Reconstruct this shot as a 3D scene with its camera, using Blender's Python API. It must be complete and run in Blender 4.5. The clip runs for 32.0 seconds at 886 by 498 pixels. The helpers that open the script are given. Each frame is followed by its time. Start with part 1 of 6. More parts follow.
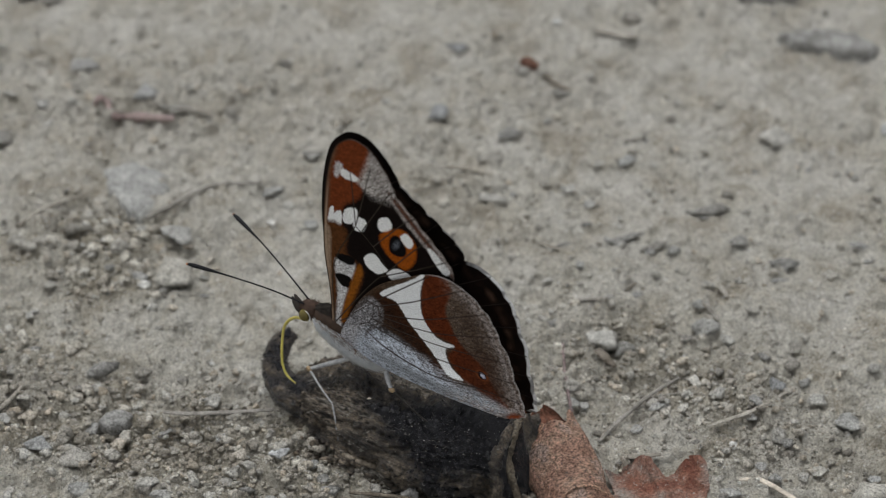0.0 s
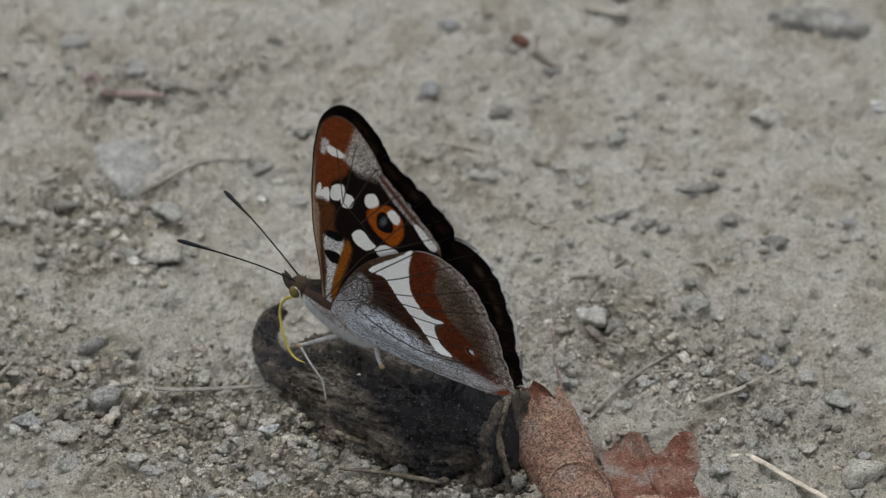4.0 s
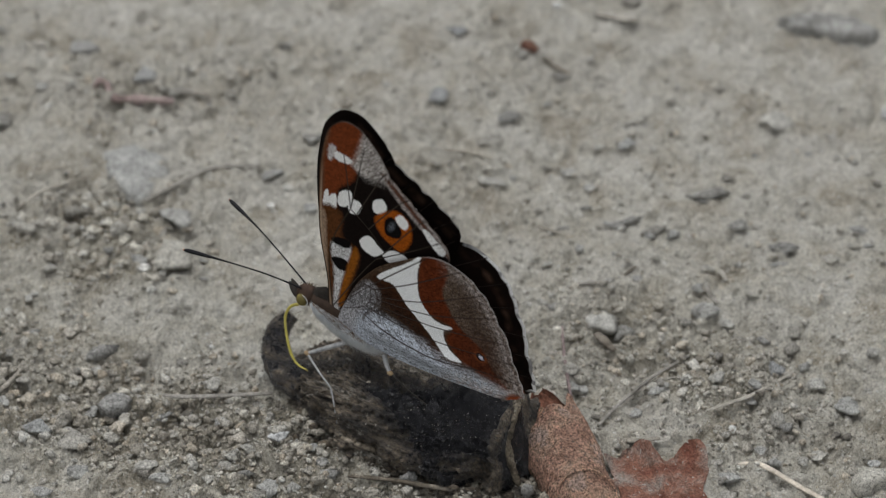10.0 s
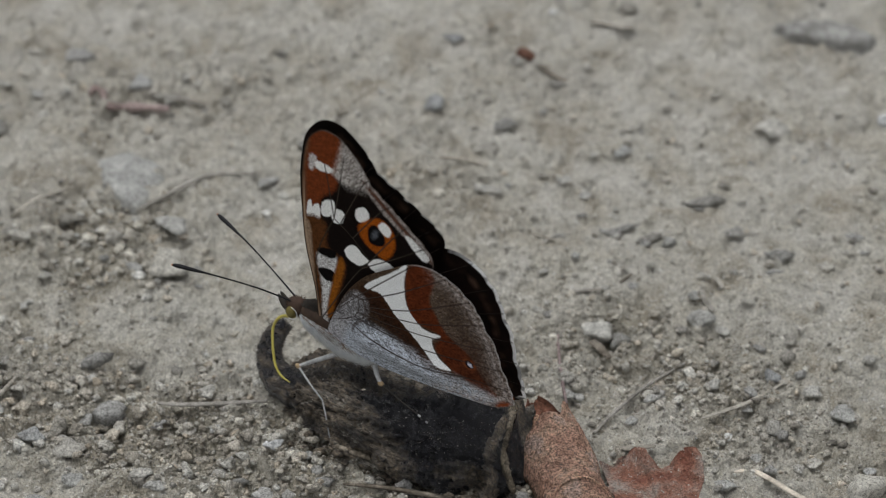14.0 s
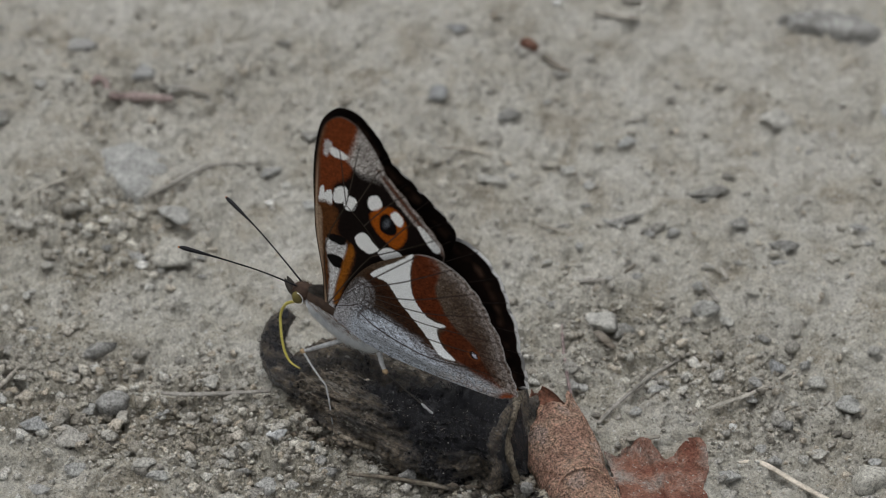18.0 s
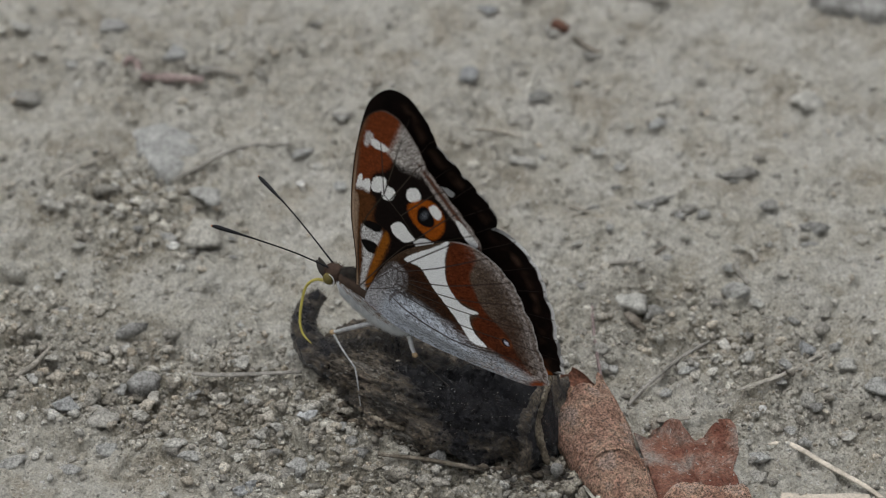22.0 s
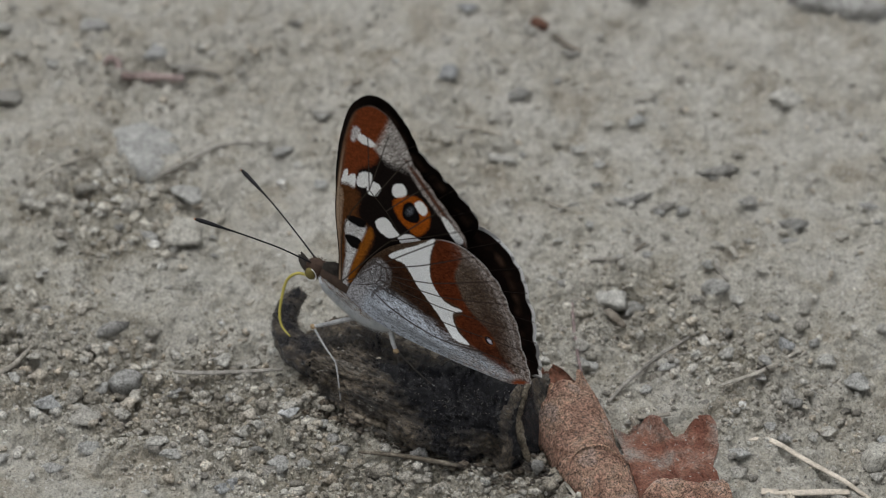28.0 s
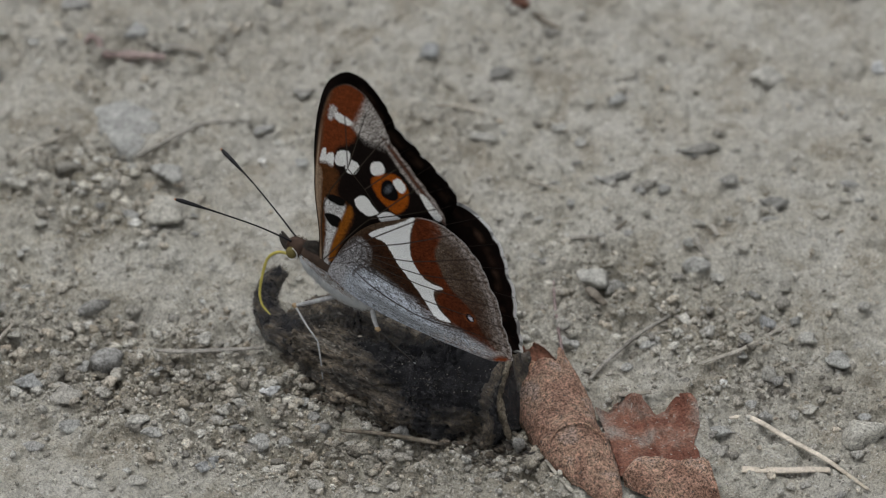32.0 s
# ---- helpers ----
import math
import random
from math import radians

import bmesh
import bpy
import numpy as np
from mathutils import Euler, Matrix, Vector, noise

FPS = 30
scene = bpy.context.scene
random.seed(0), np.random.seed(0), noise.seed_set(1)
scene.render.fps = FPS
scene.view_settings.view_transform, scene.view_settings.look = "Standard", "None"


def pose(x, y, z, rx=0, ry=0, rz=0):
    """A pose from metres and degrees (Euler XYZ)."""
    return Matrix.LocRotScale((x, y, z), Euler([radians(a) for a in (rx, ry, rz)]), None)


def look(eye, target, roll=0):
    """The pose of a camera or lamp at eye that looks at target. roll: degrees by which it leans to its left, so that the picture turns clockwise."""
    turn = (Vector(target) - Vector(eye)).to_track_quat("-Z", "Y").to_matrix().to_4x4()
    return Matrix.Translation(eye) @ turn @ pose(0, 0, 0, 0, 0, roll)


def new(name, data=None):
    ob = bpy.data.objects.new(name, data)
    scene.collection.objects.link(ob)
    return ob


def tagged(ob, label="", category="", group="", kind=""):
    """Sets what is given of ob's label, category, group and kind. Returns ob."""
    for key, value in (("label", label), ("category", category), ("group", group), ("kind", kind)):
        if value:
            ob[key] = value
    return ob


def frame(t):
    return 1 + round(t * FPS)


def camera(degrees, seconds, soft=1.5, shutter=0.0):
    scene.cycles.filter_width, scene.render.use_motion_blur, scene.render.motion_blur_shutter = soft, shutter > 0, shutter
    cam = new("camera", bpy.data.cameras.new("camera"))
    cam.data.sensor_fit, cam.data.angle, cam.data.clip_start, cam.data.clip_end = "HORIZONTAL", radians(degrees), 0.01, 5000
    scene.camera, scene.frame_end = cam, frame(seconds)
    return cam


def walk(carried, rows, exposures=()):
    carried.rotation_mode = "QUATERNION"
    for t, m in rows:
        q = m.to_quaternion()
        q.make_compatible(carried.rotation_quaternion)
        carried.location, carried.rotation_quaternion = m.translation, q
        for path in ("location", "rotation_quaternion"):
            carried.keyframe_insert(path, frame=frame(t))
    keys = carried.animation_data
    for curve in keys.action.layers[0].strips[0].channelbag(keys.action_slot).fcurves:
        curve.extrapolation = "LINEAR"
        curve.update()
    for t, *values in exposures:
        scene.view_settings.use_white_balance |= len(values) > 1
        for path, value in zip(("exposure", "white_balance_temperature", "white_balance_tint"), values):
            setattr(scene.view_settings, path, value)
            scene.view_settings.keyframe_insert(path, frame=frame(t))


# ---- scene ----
cam = camera(12, 32.0, soft=1.0, shutter=0.5)
cam.data.dof.use_dof = True
cam.data.dof.focus_distance = 0.714
cam.data.dof.aperture_fstop = 19


def view(x, y, z, pan, tilt, roll):
    """A hand-held camera pose: metres, degrees to the left, downwards, and roll."""
    return pose(x, y, z, 90 - tilt, 0, pan) @ pose(0, 0, 0, 0, 0, roll)


walk(cam, [
    (0, view(0.00001, -0.56706, 0.51167, -0.3682, 41.6402, 0.1463)),
    (0.5, view(-0.00027, -0.56769, 0.51191, -0.1507, 41.6902, 0.0902)),
    (1, view(0.00034, -0.56822, 0.51292, -0.2933, 41.6990, 0.1752)),
    (1.5, view(0.00019, -0.56823, 0.51272, -0.8183, 41.6377, 0.5246)),
    (2, view(-0.00004, -0.56758, 0.51140, -0.8611, 41.9316, 0.5193)),
    (2.5, view(0.00022, -0.56693, 0.51142, -1.0412, 42.1974, 0.6830)),
    (3, view(0.00086, -0.56721, 0.51210, -0.6727, 42.4171, 0.5205)),
    (3.5, view(0.00103, -0.56786, 0.51130, -0.6291, 41.7407, 0.4131)),
    (4, view(0.00052, -0.56846, 0.50971, -0.4961, 41.7755, 0.2924)),
    (4.5, view(0.00073, -0.56576, 0.51105, -0.1494, 42.3289, 0.1505)),
    (6.5, view(-0.00017, -0.56562, 0.51442, -0.2497, 42.1280, 0.1258)),
    (7, view(-0.00031, -0.56830, 0.51138, -0.7879, 41.5650, 0.4206)),
    (7.5, view(0.00019, -0.56578, 0.51145, -1.3120, 42.1250, 0.7770)),
    (8, view(-0.00066, -0.56482, 0.51094, -0.4525, 41.9689, 0.2181)),
    (8.5, view(-0.00098, -0.56575, 0.51129, 0.1853, 41.9593, -0.1854)),
    (9, view(-0.00055, -0.56632, 0.51209, 0.0921, 42.1730, -0.0616)),
    (9.5, view(0.00013, -0.56702, 0.51089, -0.2477, 42.0811, 0.1779)),
    (10, view(0.00009, -0.56646, 0.51180, -0.3694, 41.9030, 0.2516)),
    (10.5, view(0.00003, -0.56642, 0.51127, -0.3515, 41.6431, 0.2734)),
    (11, view(0.00029, -0.56602, 0.50919, -0.6607, 42.1657, 0.4431)),
    (11.5, view(0.00155, -0.56466, 0.50932, -0.7258, 42.5871, 0.5020)),
    (12, view(0.00162, -0.56391, 0.51042, -0.5188, 42.8265, 0.3115)),
    (12.5, view(0.00087, -0.56568, 0.51076, -0.4281, 42.1613, 0.2499)),
    (13, view(0.00064, -0.56690, 0.51093, 0.0598, 42.0238, -0.0426)),
    (13.5, view(0.00185, -0.56576, 0.51103, -0.3501, 41.8732, 0.2176)),
    (15.5, view(-0.00024, -0.56714, 0.50907, -0.0265, 41.5579, -0.0394)),
    (16, view(-0.00043, -0.56750, 0.50933, -0.3394, 41.4148, 0.1701)),
    (16.5, view(-0.00046, -0.56687, 0.50913, -0.6298, 41.5116, 0.3901)),
    (17, view(-0.00048, -0.56635, 0.50846, -0.5901, 41.7451, 0.3735)),
    (17.5, view(0.00077, -0.56633, 0.50895, -0.3841, 41.8219, 0.2902)),
    (18, view(-0.00008, -0.56557, 0.50846, -0.4005, 41.7912, 0.3233)),
    (18.5, view(0.00008, -0.56468, 0.50837, -0.0106, 41.7607, 0.0092)),
    (19, view(0.00015, -0.56505, 0.50787, 0.2524, 41.7559, -0.1553)),
    (19.1, view(-0.00029, -0.56640, 0.50878, 0.3183, 41.7807, -0.2793)),
    (19.2, view(-0.00028, -0.56713, 0.50988, 0.4394, 41.8643, -0.3633)),
    (19.3, view(-0.00026, -0.56716, 0.50955, 0.5499, 41.9022, -0.3876)),
    (19.4, view(-0.00048, -0.56728, 0.51023, 0.6246, 41.9997, -0.4707)),
    (19.5, view(-0.00023, -0.56648, 0.50923, 0.7496, 42.0505, -0.4728)),
    (19.6, view(-0.00044, -0.56748, 0.51107, 0.8325, 42.1395, -0.4490)),
    (19.8, view(-0.00043, -0.56776, 0.51213, 0.8455, 42.2187, -0.4103)),
    (20, view(-0.00032, -0.56642, 0.51049, 0.3550, 41.9883, -0.1892)),
    (20.2, view(0.00015, -0.56773, 0.51228, 0.1447, 41.7302, 0.1456)),
    (20.4, view(0.00013, -0.56762, 0.51170, -0.0231, 41.5578, 0.2460)),
    (20.5, view(-0.00055, -0.56875, 0.51090, -0.1418, 41.4055, 0.0977)),
    (21, view(-0.00077, -0.56862, 0.51123, -0.2465, 41.1488, 0.1825)),
    (21.5, view(-0.00097, -0.56861, 0.51008, -0.3563, 41.1763, 0.1998)),
    (22, view(-0.00044, -0.56628, 0.50997, 0.1217, 42.0971, 0.0698)),
    (22.5, view(-0.00007, -0.56715, 0.51034, 0.0815, 42.0037, 0.0454)),
    (23, view(0.00054, -0.56755, 0.50924, -0.3293, 42.0422, 0.3124)),
    (23.5, view(0.00004, -0.56697, 0.50887, -0.4765, 41.9157, 0.3547)),
    (24, view(0.00019, -0.56721, 0.50933, -0.0640, 41.7915, 0.1049)),
    (24.5, view(0.00020, -0.56778, 0.50970, 0.0598, 41.6235, -0.0141)),
    (26.5, view(0.00001, -0.56832, 0.51129, 0.0944, 41.7379, -0.0635)),
    (27, view(0.00002, -0.56775, 0.51106, -0.4402, 41.7165, 0.2469)),
    (27.5, view(-0.00095, -0.56786, 0.51097, -0.5044, 41.8728, 0.2327)),
    (28, view(-0.00012, -0.56780, 0.51131, -0.2060, 42.1278, 0.0964)),
    (28.5, view(0.00007, -0.56796, 0.51120, -0.3757, 42.1467, 0.1890)),
    (29, view(0.00046, -0.56801, 0.51123, -0.3362, 42.0743, 0.1651)),
    (29.5, view(-0.00078, -0.56718, 0.51059, -0.2095, 42.0911, 0.0078)),
    (30, view(-0.00023, -0.56694, 0.51099, 0.3732, 42.2481, -0.3142)),
    (30.5, view(0.00079, -0.56703, 0.51046, 0.6472, 42.3123, -0.4724)),
    (31, view(-0.00052, -0.56703, 0.51072, -0.2735, 42.4450, 0.0421)),
    (31.5, view(0.00010, -0.56763, 0.51026, -0.4358, 42.3924, 0.2027)),
    (32, view(0.00026, -0.56817, 0.51099, -0.5158, 42.3852, 0.2700)),
])

# ---- light: a bright overcast sky over an open path ----
world = bpy.data.worlds.new("overcast_sky")
scene.world = world
world.use_nodes = True
wn = world.node_tree
wn.nodes.clear()
sky = wn.nodes.new("ShaderNodeTexSky")
sky.sky_type = 'NISHITA'
sky.sun_disc = False
sky.sun_elevation = radians(78)
sky.sun_rotation = radians(309)
sky.dust_density = 4.0
sky.air_density = 1.0
soften = wn.nodes.new("ShaderNodeHueSaturation")
soften.inputs["Saturation"].default_value = 0.12
back = wn.nodes.new("ShaderNodeBackground")
back.inputs["Strength"].default_value = 0.123
wout = wn.nodes.new("ShaderNodeOutputWorld")
wn.links.new(sky.outputs["Color"], soften.inputs["Color"])
wn.links.new(soften.outputs["Color"], back.inputs["Color"])
wn.links.new(back.outputs["Background"], wout.inputs["Surface"])

sun_data = bpy.data.lights.new("sun", 'SUN')
sun_data.energy = 1.07
sun_data.angle = radians(48)
sun_data.color = (0.985, 1.0, 1.0)
sun = new("sun", sun_data)
sun.matrix_world = look((-0.25, 0.2, 1.5), (0, 0, 0))
scene.view_settings.exposure = 0.0
MM = 0.001


# ---- materials ----
def material(name):
    m = bpy.data.materials.new(name)
    m.use_nodes = True
    return m, m.node_tree, m.node_tree.nodes["Principled BSDF"]


def coords(nt, scale=(1, 1, 1), turn=0.0):
    tc = nt.nodes.new("ShaderNodeTexCoord")
    mp = nt.nodes.new("ShaderNodeMapping")
    mp.vector_type = 'TEXTURE'
    mp.inputs["Scale"].default_value = scale
    mp.inputs["Rotation"].default_value = (0, 0, turn)
    nt.links.new(tc.outputs["Object"], mp.inputs["Vector"])
    return mp.outputs["Vector"]


def noise_tex(nt, vec, scale, detail=6.0, rough=0.6, dist=0.0):
    n = nt.nodes.new("ShaderNodeTexNoise")
    n.inputs["Scale"].default_value = scale
    n.inputs["Detail"].default_value = detail
    n.inputs["Roughness"].default_value = rough
    n.inputs["Distortion"].default_value = dist
    nt.links.new(vec, n.inputs["Vector"])
    return n.outputs["Fac"]


def ramp(nt, fac, stops):
    r = nt.nodes.new("ShaderNodeValToRGB")
    el = r.color_ramp.elements
    while len(el) < len(stops):
        el.new(0.5)
    for e, (p, c) in zip(el, stops):
        e.position = p
        e.color = (*c, 1) if len(c) == 3 else c
    nt.links.new(fac, r.inputs["Fac"])
    return r.outputs["Color"]


def mix_col(nt, fac, a, b, mode='MIX'):
    m = nt.nodes.new("ShaderNodeMix")
    m.data_type = 'RGBA'
    m.blend_type = mode
    for sock, v in ((m.inputs[0], fac), (m.inputs[6], a), (m.inputs[7], b)):
        if isinstance(v, (int, float)):
            sock.default_value = v
        elif isinstance(v, tuple):
            sock.default_value = (*v, 1)
        else:
            nt.links.new(v, sock)
    return m.outputs[2]


def bump(nt, bsdf, height, strength, dist):
    b = nt.nodes.new("ShaderNodeBump")
    b.inputs["Strength"].default_value = strength
    b.inputs["Distance"].default_value = dist
    nt.links.new(height, b.inputs["Height"])
    nt.links.new(b.outputs["Normal"], bsdf.inputs["Normal"])


def loose_and_shade_tint(m):
    """Loose soil is darker and browner than the trodden crust, and shade at the dung's foot is in the tint too; how
    loose it is stands on the mesh.
    """
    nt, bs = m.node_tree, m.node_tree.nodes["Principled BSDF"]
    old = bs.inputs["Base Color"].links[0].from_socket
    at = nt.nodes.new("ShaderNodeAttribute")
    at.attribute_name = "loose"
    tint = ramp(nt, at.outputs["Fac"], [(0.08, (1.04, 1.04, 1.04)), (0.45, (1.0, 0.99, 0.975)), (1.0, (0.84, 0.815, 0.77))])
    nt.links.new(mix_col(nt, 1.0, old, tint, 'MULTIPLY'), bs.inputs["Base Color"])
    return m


def grainy(name, stops, scale, fine, rough=0.9, bump_scale=None, bump_d=0.0004, stretch=(1, 1, 1), speck=None, turn=0.0, bite=1.0, blotch=1.0):
    """A mineral, bark or leaf surface: broad mottling, fine grain, small relief, a shade of its own per object."""
    m, nt, bs = material(name)
    v = coords(nt, stretch, turn)
    broad = noise_tex(nt, v, scale, 5, 0.62, 0.4)
    grain = noise_tex(nt, v, fine, 4, 0.7)
    col = ramp(nt, broad, [(0.5 + (p - 0.5) * 0.62, c) for p, c in stops])
    g = ramp(nt, grain, [(0.36, (1 - 0.45 * bite,) * 3), (0.5, (1, 1, 1)), (0.64, (1 + 0.32 * bite, 1 + 0.31 * bite, 1 + 0.29 * bite))])
    col = mix_col(nt, 1.0, col, g, 'MULTIPLY')
    mid = ramp(nt, noise_tex(nt, v, scale * 4.2, 8, 0.72, 0.6), [(0.35, (1 - 0.34 * blotch, 1 - 0.35 * blotch, 1 - 0.365 * blotch)), (0.48, (0.97, 0.97, 0.97)), (0.64, (1 + 0.2 * blotch,) * 3)])
    col = mix_col(nt, 1.0, col, mid, 'MULTIPLY')
    oi = nt.nodes.new("ShaderNodeObjectInfo")
    own = ramp(nt, oi.outputs["Random"], [(0.0, (0.82, 0.83, 0.86)), (0.3, (0.98, 1.0, 1.03)), (0.6, (1.02, 1.0, 0.97)), (0.8, (1.06, 1.05, 1.02)), (1.0, (1.18, 1.19, 1.2))])
    col = mix_col(nt, 1.0, col, own, 'MULTIPLY')
    if speck:
        s = noise_tex(nt, v, fine * 0.55, 2, 0.5)
        col = mix_col(nt, ramp(nt, s, [(speck[0] - 0.06, (0, 0, 0)), (speck[0] - 0.02, (1, 1, 1))]), col, speck[1])
    nt.links.new(col, bs.inputs["Base Color"])
    bs.inputs["Roughness"].default_value = rough
    bs.inputs["Specular IOR Level"].default_value = 0.25
    bump(nt, bs, noise_tex(nt, v, bump_scale or fine * 0.6, 6, 0.7), 0.9, bump_d)
    return m


CLAY = loose_and_shade_tint(grainy("dry_clay", [(0.27, (0.385, 0.36, 0.31)), (0.43, (0.46, 0.447, 0.402)), (0.56, (0.49, 0.482, 0.445)), (0.72, (0.54, 0.533, 0.5))], 90, 2400, 0.95, 700, 0.002, (1, 1, 1), (0.71, (0.66, 0.655, 0.63)), 0.0, 0.8, 0.5))
CRUMB = loose_and_shade_tint(grainy("clay_crumbs", [(0.3, (0.28, 0.265, 0.235)), (0.5, (0.39, 0.375, 0.34)), (0.72, (0.48, 0.47, 0.435))], 120, 2600, 0.95, 1200, 0.0007, (1, 1, 1), (0.7, (0.55, 0.545, 0.52)), 0.0, 1.2))
def sorts(m):
    """Every crumb has a colour of its own: grey, bluish, tan, whitish or dark."""
    nt, bs = m.node_tree, m.node_tree.nodes["Principled BSDF"]
    old = bs.inputs["Base Color"].links[0].from_socket
    geo = nt.nodes.new("ShaderNodeNewGeometry")
    tint = ramp(nt, geo.outputs["Random Per Island"], [(0.0, (0.55, 0.55, 0.56)), (0.2, (0.82, 0.8, 0.77)), (0.45, (1, 1, 1)), (0.62, (1.05, 1.08, 1.12)), (0.78, (1.08, 1.0, 0.91)), (0.9, (1.1, 1.1, 1.08)), (0.97, (1.35, 1.36, 1.36))])
    nt.links.new(mix_col(nt, 1.0, old, tint, 'MULTIPLY'), bs.inputs["Base Color"])
    return m


sorts(CRUMB)
STONE = {
    'g': grainy("grey_stone", [(0.3, (0.36, 0.352, 0.325)), (0.7, (0.5, 0.492, 0.46))], 220, 2600, 0.9, 1400, 0.0008),
    'd': grainy("dark_clod", [(0.3, (0.25, 0.242, 0.222)), (0.7, (0.42, 0.41, 0.38))], 260, 2600, 0.95, 1400, 0.0008),
    'p': grainy("pale_stone", [(0.3, (0.42, 0.41, 0.375)), (0.7, (0.55, 0.545, 0.51))], 200, 2600, 0.85, 1400, 0.0008),
    'w': grainy("white_quartz", [(0.3, (0.5, 0.51, 0.5)), (0.7, (0.66, 0.66, 0.64))], 300, 1500, 0.5, 900, 0.0002),
    'b': grainy("blue_grey_stone", [(0.3, (0.31, 0.313, 0.305)), (0.7, (0.45, 0.455, 0.445))], 220, 2600, 0.9, 1400, 0.0008),
}
DUNG = grainy("dark_felted_dung", [(0.24, (0.035, 0.03, 0.025)), (0.4, (0.11, 0.09, 0.07)), (0.54, (0.21, 0.165, 0.115)), (0.64, (0.28, 0.23, 0.175)), (0.76, (0.38, 0.345, 0.29))],
              170, 1700, 0.7, 620, 0.005, (3.0, 0.8, 0.8), (0.73, (0.34, 0.32, 0.28)), radians(-30.7), 1.9)


def wet_and_shade(m):
    """Smears of black, glossy, still moist dung over the dry brown felt, and the shade of the hollow blunt end painted
    in the same black; where they lie stands on the mesh.
    """
    nt, bs = m.node_tree, m.node_tree.nodes["Principled BSDF"]
    old = bs.inputs["Base Color"].links[0].from_socket
    at = nt.nodes.new("ShaderNodeAttribute")
    at.attribute_name = "wet_and_shade"
    v = coords(nt)
    black = ramp(nt, noise_tex(nt, v, 900, 6, 0.7), [(0.35, (0.006, 0.006, 0.009)), (0.55, (0.022, 0.022, 0.028)), (0.75, (0.085, 0.084, 0.086))])
    edge = nt.nodes.new("ShaderNodeMath")
    edge.operation = 'ADD'
    nt.links.new(at.outputs["Fac"], edge.inputs[0])
    nt.links.new(ramp(nt, noise_tex(nt, v, 500, 6, 0.7), [(0.3, (0, 0, 0)), (0.7, (0.6, 0.6, 0.6))]), edge.inputs[1])
    k = ramp(nt, edge.outputs[0], [(0.6, (0, 0, 0)), (1.0, (1, 1, 1))])
    nt.links.new(mix_col(nt, k, old, black), bs.inputs["Base Color"])
    nt.links.new(ramp(nt, k, [(0.0, (0.6, 0.6, 0.6)), (1.0, (0.24, 0.24, 0.24))]), bs.inputs["Roughness"])
    bs.inputs["Specular IOR Level"].default_value = 0.75
    return m


wet_and_shade(DUNG)
DRY_DUNG = grainy("dry_torn_dung", [(0.28, (0.06, 0.05, 0.038)), (0.5, (0.16, 0.135, 0.1)), (0.72, (0.27, 0.235, 0.185))], 300, 2600, 0.85, 1200, 0.001, (1, 1, 1), (0.72, (0.34, 0.32, 0.28)), 0.0, 1.4)
LEAF = grainy("dead_leaf_pinkish", [(0.28, (0.44, 0.25, 0.175)), (0.46, (0.64, 0.39, 0.285)), (0.58, (0.68, 0.45, 0.32)), (0.72, (0.64, 0.47, 0.385))], 190, 2500, 0.9, 1300, 0.003,
              (1, 1, 1), (0.7, (0.2, 0.15, 0.13)), 0.0, 1.7, 1.15)
LEAF_RED = grainy("dead_leaf_red", [(0.3, (0.25, 0.1, 0.066)), (0.46, (0.35, 0.17, 0.117)), (0.57, (0.39, 0.25, 0.195)), (0.7, (0.42, 0.36, 0.31))], 150, 2600, 0.6, 1100, 0.0014, (1, 1, 1), (0.72, (0.46, 0.43, 0.39)), 0.0, 1.0)
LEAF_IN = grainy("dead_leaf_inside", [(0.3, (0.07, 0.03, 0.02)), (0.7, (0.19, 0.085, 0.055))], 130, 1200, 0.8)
STRAW = grainy("dry_straw", [(0.3, (0.43, 0.385, 0.325)), (0.7, (0.57, 0.52, 0.455))], 60, 1500, 0.7, 1500, 0.0001, (1, 1, 1), None, 0.0, 0.4)
TWIG = grainy("weathered_twig", [(0.3, (0.25, 0.232, 0.2)), (0.7, (0.42, 0.395, 0.35))], 120, 1800, 0.9, 1500, 0.0002, (1, 1, 1), None, 0.0, 0.6)
BROWN_TWIG = grainy("brown_twig", [(0.3, (0.13, 0.11, 0.085)), (0.7, (0.29, 0.255, 0.21))], 200, 2200, 0.9, 1500, 0.0002, (1, 1, 1), None, 0.0, 0.8)
RED_BARK = grainy("red_brown_bark", [(0.3, (0.11, 0.05, 0.035)), (0.7, (0.26, 0.14, 0.1))], 300, 2200, 0.9, 1500, 0.0003)
RED_TWIG = grainy("reddish_twig", [(0.3, (0.19, 0.14, 0.132)), (0.7, (0.38, 0.3, 0.285))], 180, 2300, 0.9)


def plain(name, colour, rough=0.6, scale=600, spread=0.25, spec=0.4):
    m, nt, bs = material(name)
    v = coords(nt)
    lo = tuple(c * (1 - spread) for c in colour)
    hi = tuple(min(1, c * (1 + spread)) for c in colour)
    nt.links.new(ramp(nt, noise_tex(nt, v, scale, 4), [(0.3, lo), (0.7, hi)]), bs.inputs["Base Color"])
    bs.inputs["Roughness"].default_value = rough
    bs.inputs["Specular IOR Level"].default_value = spec
    bump(nt, bs, noise_tex(nt, v, scale * 3, 3), 0.4, 0.00005)
    return m


